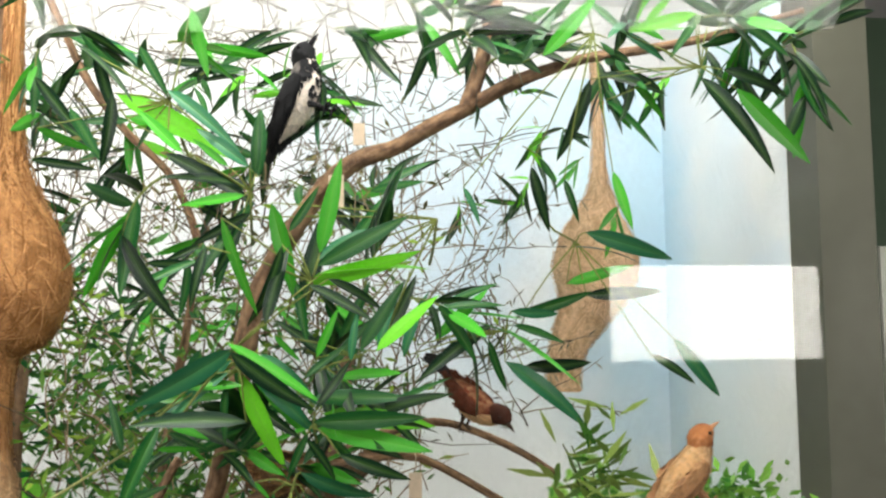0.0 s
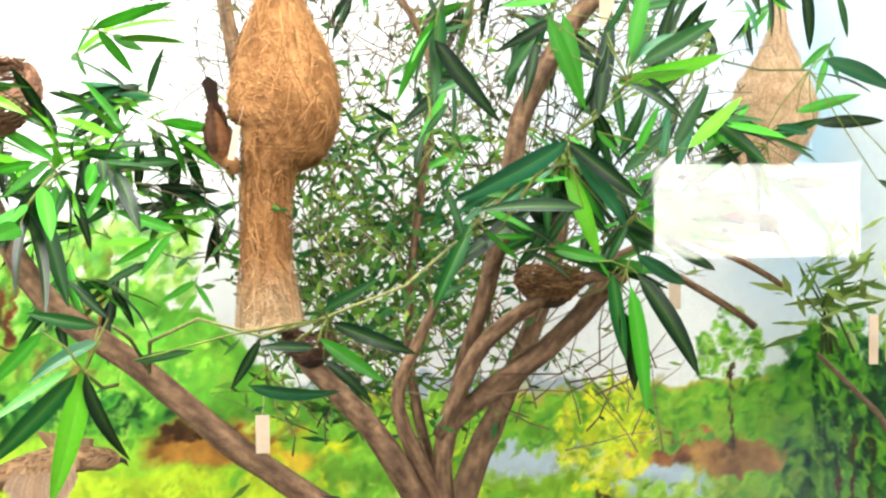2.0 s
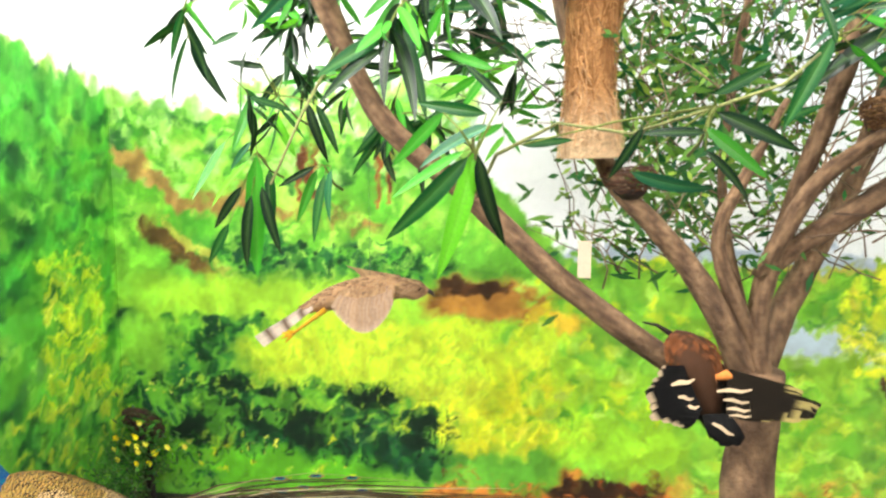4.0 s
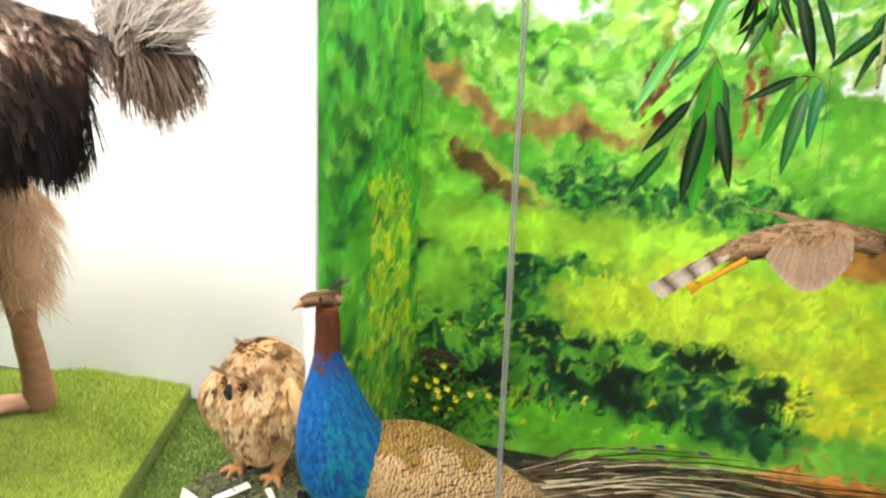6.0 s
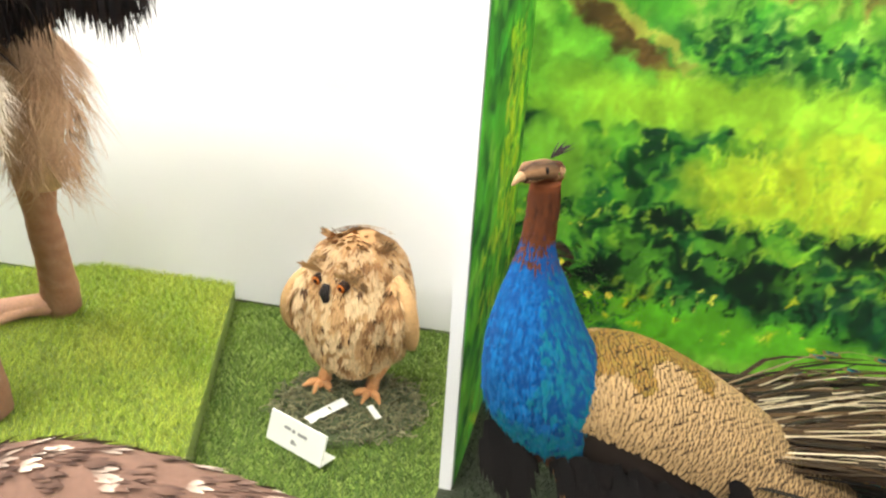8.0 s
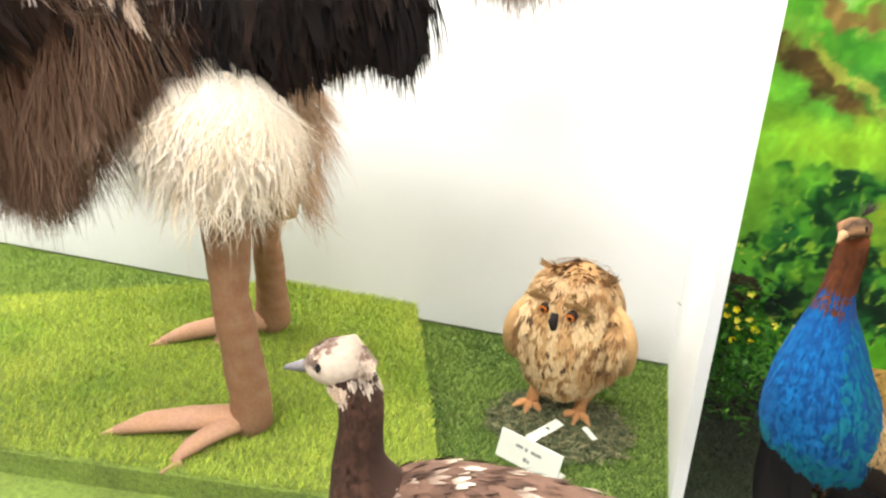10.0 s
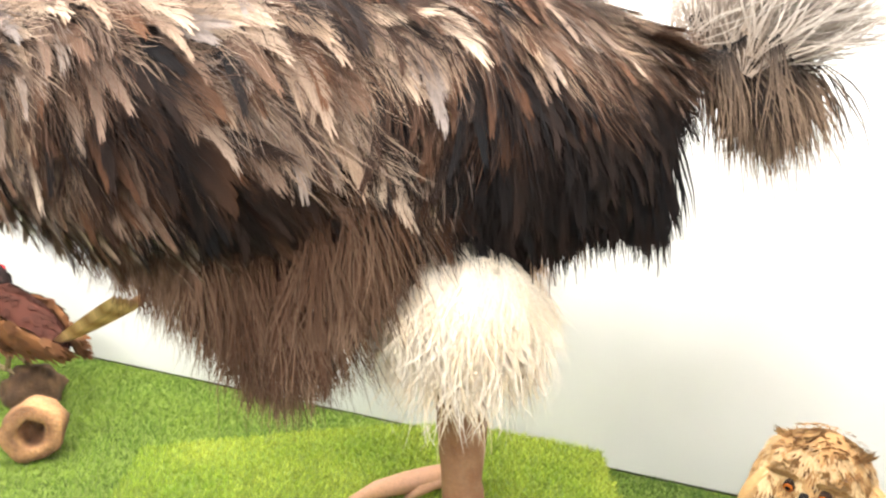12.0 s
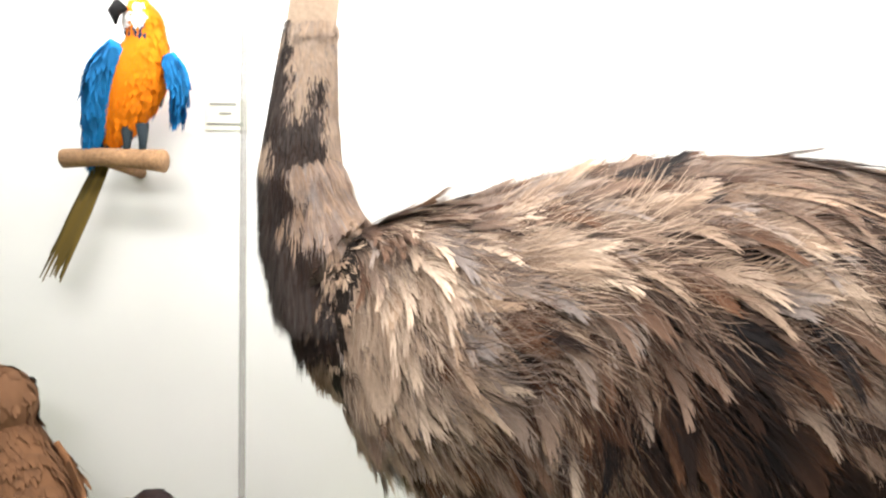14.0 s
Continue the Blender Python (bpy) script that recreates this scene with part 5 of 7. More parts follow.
    return thing("hoopoe_mount", s, FUZZ, "mounted dark bird with white-barred spread wings clinging to the trunk", "taxidermy bird")


hoopoe()


def hawk():
    """Slim hawk hung in flight, tail down, one wing drooping."""
    s = Shape()
    buff, fawn, brown, ash, pale = lin(206, 172, 132), lin(170, 134, 98), lin(104, 76, 54), lin(158, 138, 122), lin(232, 216, 200)
    body = [(-1.50, 2.06, 1.188, 0.014, 0.014), (-1.43, 2.06, 1.222, 0.034, 0.032), (-1.34, 2.05, 1.250, 0.046, 0.040), (-1.26, 2.05, 1.264, 0.046, 0.040), (-1.20, 2.045, 1.266, 0.030, 0.028), (-1.15, 2.04, 1.262, 0.024, 0.022), (-1.125, 2.04, 1.256, 0.010, 0.010)]
    body_tube(s, body, fawn, 16)
    coat(s, body, 700, 0.030, 0.0032, lambda u, phi, p, o: (brown, mixc(buff, fawn, rnd.random()) if o.z < 0.3 or rnd.random() < 0.4 else mixc(fawn, brown, rnd.random())), lay=Vector((-1, 0, -0.35)), lift=0.12)
    for k in range(9):
        y = (k - 4) / 4
        root, end = Vector((-1.47, 2.05 + 0.012 * y, 1.205 + 0.006 * y)), Vector((-1.653 + 0.03 * abs(y), 2.05 + 0.03 * y, 1.096 + 0.014 * y))
        pts = [vlerp(root, end, i / 10) for i in range(11)]
        cols = [q for i in range(11) for q in [(mixc(brown, ash, 0.3) if i % 3 == 2 else pale)] * 2]
        s.strand(pts, [0.006 + 0.003 * math.sin(i * 0.28) for i in range(11)], (0.45, 0.3, -0.8), cols)
    for k in range(30):
        t = k / 29
        root = Vector((-1.36 + 0.13 * t, 2.01, 1.258 + 0.018 * t))
        end = vlerp((-1.40, 1.975, 1.212), (-1.222, 1.975, 1.225), t) + Vector((0.004, 0, -0.088 * math.sin(math.pi * t) ** 0.8 * (0.75 + 0.25 * t)))
        d = end - root
        c = mixc(ash, fawn, 0.35 + 0.3 * rnd.random())
        s.strand([root, root + d * 0.4 + Vector((0, -0.012 - 0.0004 * k, 0)), root + d * 0.8, end], [0.005, 0.007, 0.006, 0.002], d.cross(Vector((0, 1, 0.1))), [mixc(c, brown, 0.5)] * 2 + [c] * 4 + [mixc(c, pale, 0.15)] * 2)
    for k in range(70):
        t, v = rnd.random(), rnd.random()
        q = Vector((-1.37 + 0.15 * t, 1.994, 1.268 + 0.015 * t - 0.05 * v * math.sin(math.pi * t)))
        d = Vector((-0.5 + 0.6 * t, 0, -0.6)).normalized() * 0.03
        s.strand([q, q + d * 0.6, q + d], [0.003, 0.0055, 0.002], d.cross(Vector((0, 1, 0.1))), mixc(mixc(fawn, brown, 0.6 * rnd.random()), buff, 0.5 * rnd.random()))
    for k in range(10):
        t = k / 9
        root = Vector((-1.32 + 0.10 * t, 2.10, 1.278))
        end = root + Vector((-0.10 + 0.05 * t, 0.16, 0.012 - 0.03 * t))
        s.strand([root, vlerp(root, end, 0.5) + Vector((0, 0, 0.01)), end], [0.008, 0.011, 0.004], (1, 0.3, 0), mixc(fawn, brown, rnd.random()))
    for dy in (-0.012, 0.016):
        s.tube([(-1.43, 2.045 + dy, 1.195), (-1.49, 2.04 + dy, 1.150), (-1.535, 2.04 + dy, 1.116)], [0.009, 0.0045, 0.0035], lin(214, 158, 40), n=8)
        for dx, dz in ((-0.028, -0.010), (-0.016, -0.022), (-0.026, 0.006)):
            s.tube([(-1.533, 2.04 + dy, 1.117), (-1.535 + dx, 2.035 + dy, 1.116 + dz)], [0.005, 0.002], lin(214, 160, 36), n=6)
    s.tube([(-1.128, 2.04, 1.258), (-1.112, 2.04, 1.252), (-1.106, 2.04, 1.240)], [0.009, 0.006, 0.001], lin(60, 54, 50), n=8)
    s.tube([(-1.150, 2.017, 1.262), (-1.146, 2.015, 1.267), (-1.142, 2.017, 1.270)], [0.002, 0.004, 0.002], lin(20, 14, 8), n=8)
    return thing("hawk_mount", s, FUZZ, "mounted hawk in flight with a banded tail and drooping wings", "taxidermy bird")


hawk()
wire = Shape()
wire.tube([(-1.30, 2.055, 1.29), (-1.30, 2.055, 3.3)], [0.0008, 0.0008], (0.3, 0.3, 0.3), n=5)
thing("hanging_wire", wire, SILICONE, "thin wire holding up the mounted hawk", "wire")
perched("pheasant_mount", (-5.70, 2.28, 0.55), 172, 12, 0.58, (lin(72, 36, 26), lin(62, 38, 28), lin(34, 22, 22), lin(112, 74, 44), [lin(222, 186, 146), lin(168, 128, 90)], lin(150, 130, 100)), "mounted brown pheasant with red face patches and a raised tail", 0.68, wattle=lin(206, 40, 52), rise=0.62)
perched("gamebird_mount", (-6.36, 2.22, 0.70), 150, 40, 0.88, (lin(104, 72, 48), lin(112, 78, 54), lin(100, 70, 48), lin(110, 76, 50), lin(110, 78, 54), lin(120, 100, 80)), "large mounted reddish-brown bird seen from behind", 0.35)


def macaw():
    s = Shape()
    sky_b, gold, navy, white = lin(20, 118, 182), lin(236, 128, 6), lin(12, 40, 70), lin(232, 226, 222)
    body = [(-6.36, 2.55, 2.0, 0.05, 0.05), (-6.30, 2.54, 2.08, 0.10, 0.10), (-6.2, 2.52, 2.24, 0.14, 0.13), (-6.14, 2.5, 2.38, 0.11, 0.105), (-6.13, 2.49, 2.46, 0.08, 0.08), (-6.15, 2.48, 2.53, 0.085, 0.08), (-6.16, 2.47, 2.6, 0.04, 0.04)]
    body_tube(s, body, gold, 18)

    def tone(u, phi, p, o):
        if p.z > 2.50:
            c = lin(126, 156, 150) if o.z > 0.7 else white if o.x < 0.6 else gold
        elif p.z > 2.455 and o.y < 0.2 and o.x < 0.5:
            c = navy
        else:
            c = mixc(gold, lin(232, 128, 12), rnd.random()) if o.y < 0.5 else sky_b
        return mixc(c, (0, 0, 0), 0.1), c

    coat(s, body, 900, 0.05, 0.009, tone, lift=0.05)
    for pts in ([(-6.22, 2.42, 2.40, 0.03, 0.05), (-6.30, 2.42, 2.28, 0.055, 0.10), (-6.36, 2.46, 2.12, 0.05, 0.09), (-6.43, 2.5, 1.92, 0.012, 0.03)], [(-6.03, 2.50, 2.37, 0.025, 0.03), (-5.99, 2.53, 2.27, 0.026, 0.055), (-6.02, 2.56, 2.14, 0.012, 0.03)]):
        body_tube(s, pts, sky_b, 12)
        coat(s, pts, 260, 0.09, 0.011, lambda u, phi, p, o: (mixc(navy, sky_b, 0.5), mixc(sky_b, navy, rnd.random() * 0.4)), lift=0.04)
    for k in range(16):
        t = rnd.random()
        root = Vector((-6.37 + 0.05 * t, 2.55, 1.99))
        e = Vector((-6.78 + 0.14 * t ** 2, 2.58, 1.30 + 0.25 * t * rnd.random()))
        s.strand([root, vlerp(root, e, 0.5), e], [0.016, 0.018, 0.003], (0.8, 0, -0.5), mixc(lin(112, 92, 40), lin(70, 60, 30), rnd.random()))
    s.tube([(-6.19, 2.40, 2.57), (-6.215, 2.38, 2.53), (-6.21, 2.385, 2.48)], [0.035, 0.028, 0.005], lin(24, 24, 26), n=10)
    for x in (-6.24, -6.16):
        s.tube([(x, 2.5, 2.06), (x + 0.01, 2.49, 1.99), (x + 0.02, 2.47, 1.945)], [0.03, 0.02, 0.015], lin(40, 50, 56), n=8)
    foot = Vector((-6.22, 2.5, 1.93))
    s.v = [tuple(foot + (Vector(p) - foot) * 0.80 + Vector((0.107, 0, 0.01))) for p in s.v]
    return thing("macaw_mount", s, FUZZ, "mounted blue and yellow macaw sitting on a wooden perch", "taxidermy bird")


macaw()
perch = Shape()
perch.tube([(-6.36, 2.46, 1.915), (-6.22, 2.47, 1.925), (-6.09, 2.48, 1.92), (-5.97, 2.49, 1.915)], [0.036, 0.034, 0.036, 0.04], lin(150, 116, 84), n=12, rough=0.15)
perch.tube([(-6.19, 2.48, 1.91), (-6.21, 2.72, 1.87)], [0.025, 0.025], lin(140, 106, 76), n=8)
thing("perch", perch, BARK, "short cut branch fixed to the wall as a perch", "perch")

# ---- tree with limbs ----
BK1, BK2 = lin(74, 52, 36), lin(144, 114, 84)


def bark(i, w):
    return mixc(BK1, BK2, 0.5 + 0.5 * math.sin(3.1 * w + 1.7 * i))


def limb(name, pts, radii, parent, label=""):
    pts = [Vector(p) for p in pts]
    fine, fr = [], []
    for k in range(len(pts) - 1):
        a, b, c, d = pts[max(k - 1, 0)], pts[k], pts[k + 1], pts[min(k + 2, len(pts) - 1)]
        for j in range(5):
            t = j / 5
            q = 0.5 * (2 * b + (c - a) * t + (2 * a - 5 * b + 4 * c - d) * t * t + (3 * b - a - 3 * c + d) * t ** 3)
            fine.append(q + Vector((noise.noise(q * 8), noise.noise(q * 8 + Vector((5, 0, 0))), noise.noise(q * 8 + Vector((0, 5, 0))))) * 0.006)
            fr.append((radii[k] + (radii[k + 1] - radii[k]) * t) * (1 + 0.10 * noise.noise(q * 14)) * (0.85 if name == "limb" else 1.0))
    fine.append(pts[-1])
    fr.append(radii[-1])
    s = Shape()
    s.tube(fine, fr, bark, n=12, rough=0.14)
    return hang(part(name, s, BARK, None, label), parent)


tree = empty("display_tree", (-0.28, 1.74, ZF), "bare grey-brown tree stump with spreading branches and fixed foliage", "tree")
limb("trunk", [(-0.30, 1.75, ZF - 0.02), (-0.285, 1.745, 0.6), (-0.29, 1.74, 0.9), (-0.29, 1.73, 1.15)], [0.085, 0.066, 0.062, 0.07], tree)
limb("limb", [(-0.30, 1.72, 1.05), (-0.48, 1.71, 1.16), (-0.76, 1.70, 1.36), (-0.96, 1.69, 1.55), (-1.17, 1.68, 1.73), (-1.28, 1.68, 1.92), (-1.36, 1.67, 2.10), (-1.5, 1.66, 2.40), (-1.56, 1.66, 2.75)], [0.05, 0.036, 0.034, 0.033, 0.033, 0.03, 0.036, 0.03, 0.02], tree)
limb("limb", [(-0.28, 1.74, 1.08), (-0.36, 1.70, 1.24), (-0.46, 1.70, 1.40), (-0.55, 1.70, 1.50), (-0.64, 1.74, 1.60), (-0.70, 1.85, 1.8), (-0.78, 2.1, 2.15), (-0.88, 2.2, 2.7), (-0.92, 2.2, 3.15)], [0.045, 0.036, 0.033, 0.030, 0.028, 0.03, 0.028, 0.024, 0.022], tree)
limb("limb", [(-0.28, 1.74, 1.10), (-0.29, 1.71, 1.36), (-0.21, 1.70, 1.46), (-0.04, 1.69, 1.58), (0.10, 1.69, 1.72), (0.17, 1.69, 1.78)], [0.040, 0.028, 0.030, 0.031, 0.030, 0.029], tree)
limb("limb", [(-0.27, 1.78, 1.08), (-0.20, 1.9, 1.2), (-0.10, 2.0, 1.35), (0.0, 2.0, 1.58), (0.06, 2.0, 1.76), (0.1, 2.02, 2.0)], [0.05, 0.042, 0.038, 0.036, 0.034, 0.028], tree)
limb("limb", [(-0.28, 1.72, 1.12), (-0.29, 1.70, 1.32), (-0.25, 1.69, 1.52), (-0.19, 1.67, 1.72), (-0.15, 1.65, 1.90), (-0.11, 1.65, 2.12), (-0.02, 1.65, 2.30), (0.10, 1.65, 2.44), (0.22, 1.65, 2.49), (0.37, 1.65, 2.575), (0.60, 1.65, 2.69), (0.95, 1.65, 2.765), (1.25, 1.66, 2.86)], [0.04, 0.024, 0.024, 0.025, 0.027, 0.030, 0.027, 0.026, 0.023, 0.022, 0.017, 0.012, 0.008], tree)
limb("limb", [(0.37, 1.65, 2.57), (0.41, 1.66, 2.68), (0.44, 1.67, 2.80), (0.47, 1.68, 2.95)], [0.026, 0.022, 0.022, 0.02], tree)
limb("limb", [(-0.30, 1.70, 1.38), (-0.22, 1.64, 1.58), (-0.1, 1.60, 1.70), (0.06, 1.62, 1.76), (0.26, 1.68, 1.76), (0.50, 1.70, 1.62)], [0.026, 0.024, 0.02, 0.016, 0.012, 0.010], tree)
limb("limb", [(0.06, 1.64, 1.78), (0.26, 1.68, 1.84), (0.44, 1.70, 1.80), (0.59, 1.70, 1.71)], [0.014, 0.012, 0.011, 0.009], tree)
limb("limb", [(-0.29, 1.72, 1.20), (-0.40, 1.68, 1.45), (-0.35, 1.66, 1.62), (-0.27, 1.66, 1.78)], [0.03, 0.02, 0.016, 0.01], tree)
limb("limb", [(-0.30, 1.74, 1.2), (-0.36, 1.85, 1.6), (-0.30, 1.9, 2.10), (-0.28, 1.9, 2.24), (-0.34, 1.9, 2.43), (-0.48, 1.9, 2.58), (-0.57, 1.9, 2.71), (-0.68, 1.9, 2.95)], [0.02, 0.014, 0.012, 0.013, 0.012, 0.012, 0.012, 0.01], tree)
# dry twigs and small-leaved shrub fixed behind the limbs
twigs, tiny = Shape(), Shape()
for k in range(330):
    p = Vector((rnd.uniform(-0.95, 0.62), rnd.uniform(1.95, 2.35), rnd.uniform(1.75, 2.95)))
    d = Vector((rnd.gauss(0, 0.7), 0, rnd.uniform(-0.1, 1))).normalized()
    pts = [p]
    for i in range(6):
        d = (d + Vector((rnd.gauss(0, 0.28), rnd.gauss(0, 0.1), rnd.gauss(0, 0.22)))).normalized()
        pts.append(pts[-1] + d * 0.05)
    c = mixc(lin(58, 50, 44), lin(128, 116, 100), rnd.random())
    twigs.tube(pts, [0.0022, 0.002, 0.0018, 0.0015, 0.0012, 0.001, 0.0007], c, n=4)
    for i in range(5):
        q = vlerp(pts[rnd.randrange(6)], pts[6], rnd.random() * 0.5)
        a = Vector((rnd.gauss(0, 1), 0.1, rnd.gauss(0, 1))).normalized()
        ln = rnd.uniform(0.02, 0.045)
        tiny.strand([q, q + a * ln * 0.5, q + a * ln], [0.0006, 0.0026, 0.0005], a.cross(Vector((0.2, 1, 0.1))), mixc(lin(54, 60, 48), lin(124, 120, 100), rnd.random()))
# dry twigs under the bowl nest
for k in range(14):
    p = Vector((rnd.uniform(-0.24, 0.10), rnd.uniform(1.60, 1.72), rnd.uniform(1.42, 1.72)))
    e = p + Vector((rnd.uniform(-0.05, 0.32), rnd.uniform(-0.05, 0.05), rnd.uniform(0.0, 0.28)))
    twigs.tube([p, vlerp(p, e, 0.5) + Vector((0, 0, rnd.gauss(-0.02, 0.02))), e], [0.0026, 0.002, 0.0008], mixc(lin(70, 54, 42), lin(140, 112, 86), rnd.random()), n=5)
for k in range(420):
    p = Vector((rnd.uniform(-0.72, 0.30), rnd.uniform(1.7, 2.2), rnd.uniform(1.3, 2.45)))
    d = Vector((rnd.gauss(0, 0.5), rnd.gauss(0, 0.25), rnd.uniform(0.2, 1))).normalized()
    pts = [p]
    for i in range(5):
        d = (d + Vector((rnd.gauss(0, 0.25), rnd.gauss(0, 0.2), rnd.gauss(0, 0.15)))).normalized()
        pts.append(pts[-1] + d * 0.055)
    twigs.tube(pts, [0.0022, 0.002, 0.0017, 0.0014, 0.001, 0.0007], mixc(lin(84, 66, 50), lin(150, 130, 100), rnd.random()), n=4)
    for i in range(6 if p.x < -0.1 and p.z < 2.1 else 2):
        q = vlerp(pts[rnd.randrange(5)], pts[5], rnd.random() * 0.4)
        a = Vector((rnd.gauss(0, 1), rnd.gauss(0, 0.6), rnd.gauss(0.3, 0.6))).normalized()
        c = mixc(lin(36, 92, 40), lin(140, 170, 60), rnd.random() ** 1.5) if p.z < 2.2 else mixc(lin(60, 80, 50), lin(120, 110, 70), rnd.random())
        ln = rnd.uniform(0.018, 0.045)
        tiny.strand([q, q + a * ln * 0.5, q + a * ln], [0.001, 0.0055, 0.0008], a.cross(Vector((0.2, 1, 0.3))), c)
for k in range(1000):
    q = Vector((rnd.gauss(-0.42, 0.17), rnd.uniform(1.78, 2.2), rnd.gauss(1.75, 0.2)))
    a = Vector((rnd.gauss(0, 1), rnd.gauss(0, 0.5), rnd.gauss(0.5, 0.6))).normalized()
    ln = rnd.uniform(0.03, 0.07)
    tiny.strand([q, q + a * ln * 0.5, q + a * ln], [0.001, 0.008, 0.001], a.cross(Vector((0.3, 1, 0.2))), mixc(lin(24, 84, 44), lin(110, 160, 60), rnd.random() ** 1.6))
tagged(hang(part("twigs", twigs, BARK), tree), kind="stuff")
tagged(hang(part("small_leaves", tiny, LEAF), tree), kind="stuff")

# ---- artificial foliage sprays ----
LEAVES = []
for n, (bend, fold, hue) in enumerate(((0.25, 0.25, 0), (0.5, 0.3, 1), (0.1, 0.2, 2), (0.7, 0.35, 3), (0.35, 0.15, 4))):
    s = Shape()
    green = [lin(15, 74, 28), lin(6, 38, 20), lin(52, 140, 30), lin(34, 98, 64), lin(98, 186, 36)][n]
    N = 8
    for side in (-1, 1):
        v, f, c = [], [], []
        for i in range(N + 1):
            t = i / N
            w = 0.088 * math.sin(math.pi * min(1, t) ** 0.8) ** 0.72 * (1 - 0.12 * t) + 0.003
            z = -bend * t * t * 0.5
            v += [(t, 0, z), (t, side * w * 0.55, z + fold * w * 0.5), (t, side * w, z + fold * w * 0.72)]
            mid = mixc(green, lin(130, 180, 80), 0.14)
            c += [mid, green, mixc(green, (0, 0, 0), 0.12)]
        for i in range(N):
            for j in range(2):
                q = (3 * i + j, 3 * i + 3 + j, 3 * i + 4 + j, 3 * i + 1 + j)
                f.append(q if side < 0 else q[::-1])
        s.add(v, f, c)
    me = s.mesh("leaf")
    me.materials.append(LEAF)
    LEAVES.append(me)


def spray_kind(seed, count, length, droop, palette):
    """A stem with alternate long leaves, along +x from its root."""
    r = random.Random(seed)
    root = new("foliage_spray")
    st = Shape()
    pts, p, d = [], Vector((0, 0, 0)), Vector((1, 0, 0.15))
    for i in range(7):
        pts.append(p.copy())
        d = (d + Vector((0, r.gauss(0, 0.10), -droop / 6))).normalized()
        p = p + d * (length / 6)
    st.tube(pts, [0.0032, 0.003, 0.0027, 0.0024, 0.002, 0.0016, 0.001], lin(112, 124, 60), n=5)
    part("stem", st, BARK, root)
    for k in range(count):
        t = 0.25 + 0.75 * k / max(count - 1, 1)
        i = min(int(t * 6), 5)
        q = pts[i].lerp(pts[i + 1], t * 6 - i)
        sgn = 1 if k % 2 else -1
        ob = part("leaf", LEAVES[r.choice(palette)], LEAF, root)
        size = r.uniform(0.13, 0.21)
        ob.matrix_basis = Matrix.Translation(q) @ pose(0, 0, 0, r.gauss(0, 45), r.uniform(-40, 40) + 22 * droop * t, sgn * r.uniform(10, 95) * (1 - 0.5 * t)) @ Matrix.Scale(size, 4)
    return root


KINDS = [spray_kind(11, 7, 0.12, 0.5, [0, 1, 3]), spray_kind(12, 9, 0.17, 0.8, [0, 1, 1, 2]), spray_kind(13, 6, 0.10, 0.3, [0, 1, 4]), spray_kind(14, 7, 0.16, 1.4, [0, 1, 2, 1]), spray_kind(15, 5, 0.10, 0.7, [3, 4, 2]), spray_kind(16, 7, 0.13, 0.6, [0, 1, 1, 3]), spray_kind(17, 8, 0.16, 0.9, [1, 0, 1, 2])]
used = set()
FOLIAGE = "long glossy green artificial leaves on a thin stem"


def put_spray(at, yaw, pitch, roll, size, kind):
    m = pose(*at, 0, 0, yaw) @ pose(0, 0, 0, 0, -pitch, 0) @ pose(0, 0, 0, roll) @ Matrix.Scale(size, 4)
    src = KINDS[kind]
    if kind not in used:
        used.add(kind)
        src.matrix_basis = m
        ob = src
    else:
        ob = copy_thing(src, m)
        ob.scale = (size, size, size)
    tagged(ob, FOLIAGE, "foliage spray", "foliage sprays on the tree")
    return ob


def sprays(n, centre, spread, sizes=(0.8, 1.15), yaw=None, pitch=(-50, 40), kinds=(0, 1, 2, 3, 4)):
    for _ in range(n):
        at = [c + rnd.uniform(-1, 1) * w for c, w in zip(centre, spread)]
        if at[1] < 1.8 and ((abs(at[0] + 0.0) < 0.17 and 2.36 < at[2] < 2.8) or (-0.92 < at[0] < -0.42 and 1.6 < at[2] < 2.6)):
            at[1] = rnd.uniform(1.85, 2.05)
        put_spray(at, rnd.uniform(0, 360) if yaw is None else rnd.gauss(*yaw), rnd.uniform(*pitch), rnd.uniform(-40, 40), rnd.uniform(*sizes), rnd.choice(kinds))


DARK = (5, 6)
sprays(5, (0.14, 1.56, 2.22), (0.12, 0.12, 0.16), (0.8, 1.1), yaw=(-40, 80), pitch=(-40, 70), kinds=DARK)
sprays(3, (0.0, 1.56, 1.92), (0.14, 0.12, 0.10), (0.8, 1.1), yaw=(-70, 90), pitch=(-25, 50), kinds=DARK)
sprays(2, (-0.08, 1.56, 1.80), (0.12, 0.10, 0.08), (0.8, 1.1), yaw=(-70, 90), pitch=(-25, 40), kinds=DARK)
sprays(7, (-0.30, 1.62, 2.56), (0.26, 0.12, 0.18), (0.75, 1.1), yaw=(-90, 90), pitch=(-60, 40), kinds=DARK)
sprays(7, (0.45, 1.60, 2.74), (0.32, 0.10, 0.10), (0.75, 1.0), yaw=(-60, 70), pitch=(-60, 50), kinds=DARK)
sprays(6, (0.95, 1.55, 2.70), (0.28, 0.10, 0.10), (0.75, 1.0), yaw=(-30, 60), pitch=(-70, 20), kinds=DARK)
sprays(5, (0.02, 1.58, 2.05), (0.10, 0.08, 0.10), (0.7, 1.0), yaw=(-50, 80), pitch=(-40, 50), kinds=DARK)
sprays(6, (-0.62, 1.62, 2.60), (0.14, 0.12, 0.20), (0.75, 1.0), yaw=(200, 70), pitch=(-60, 40), kinds=DARK)
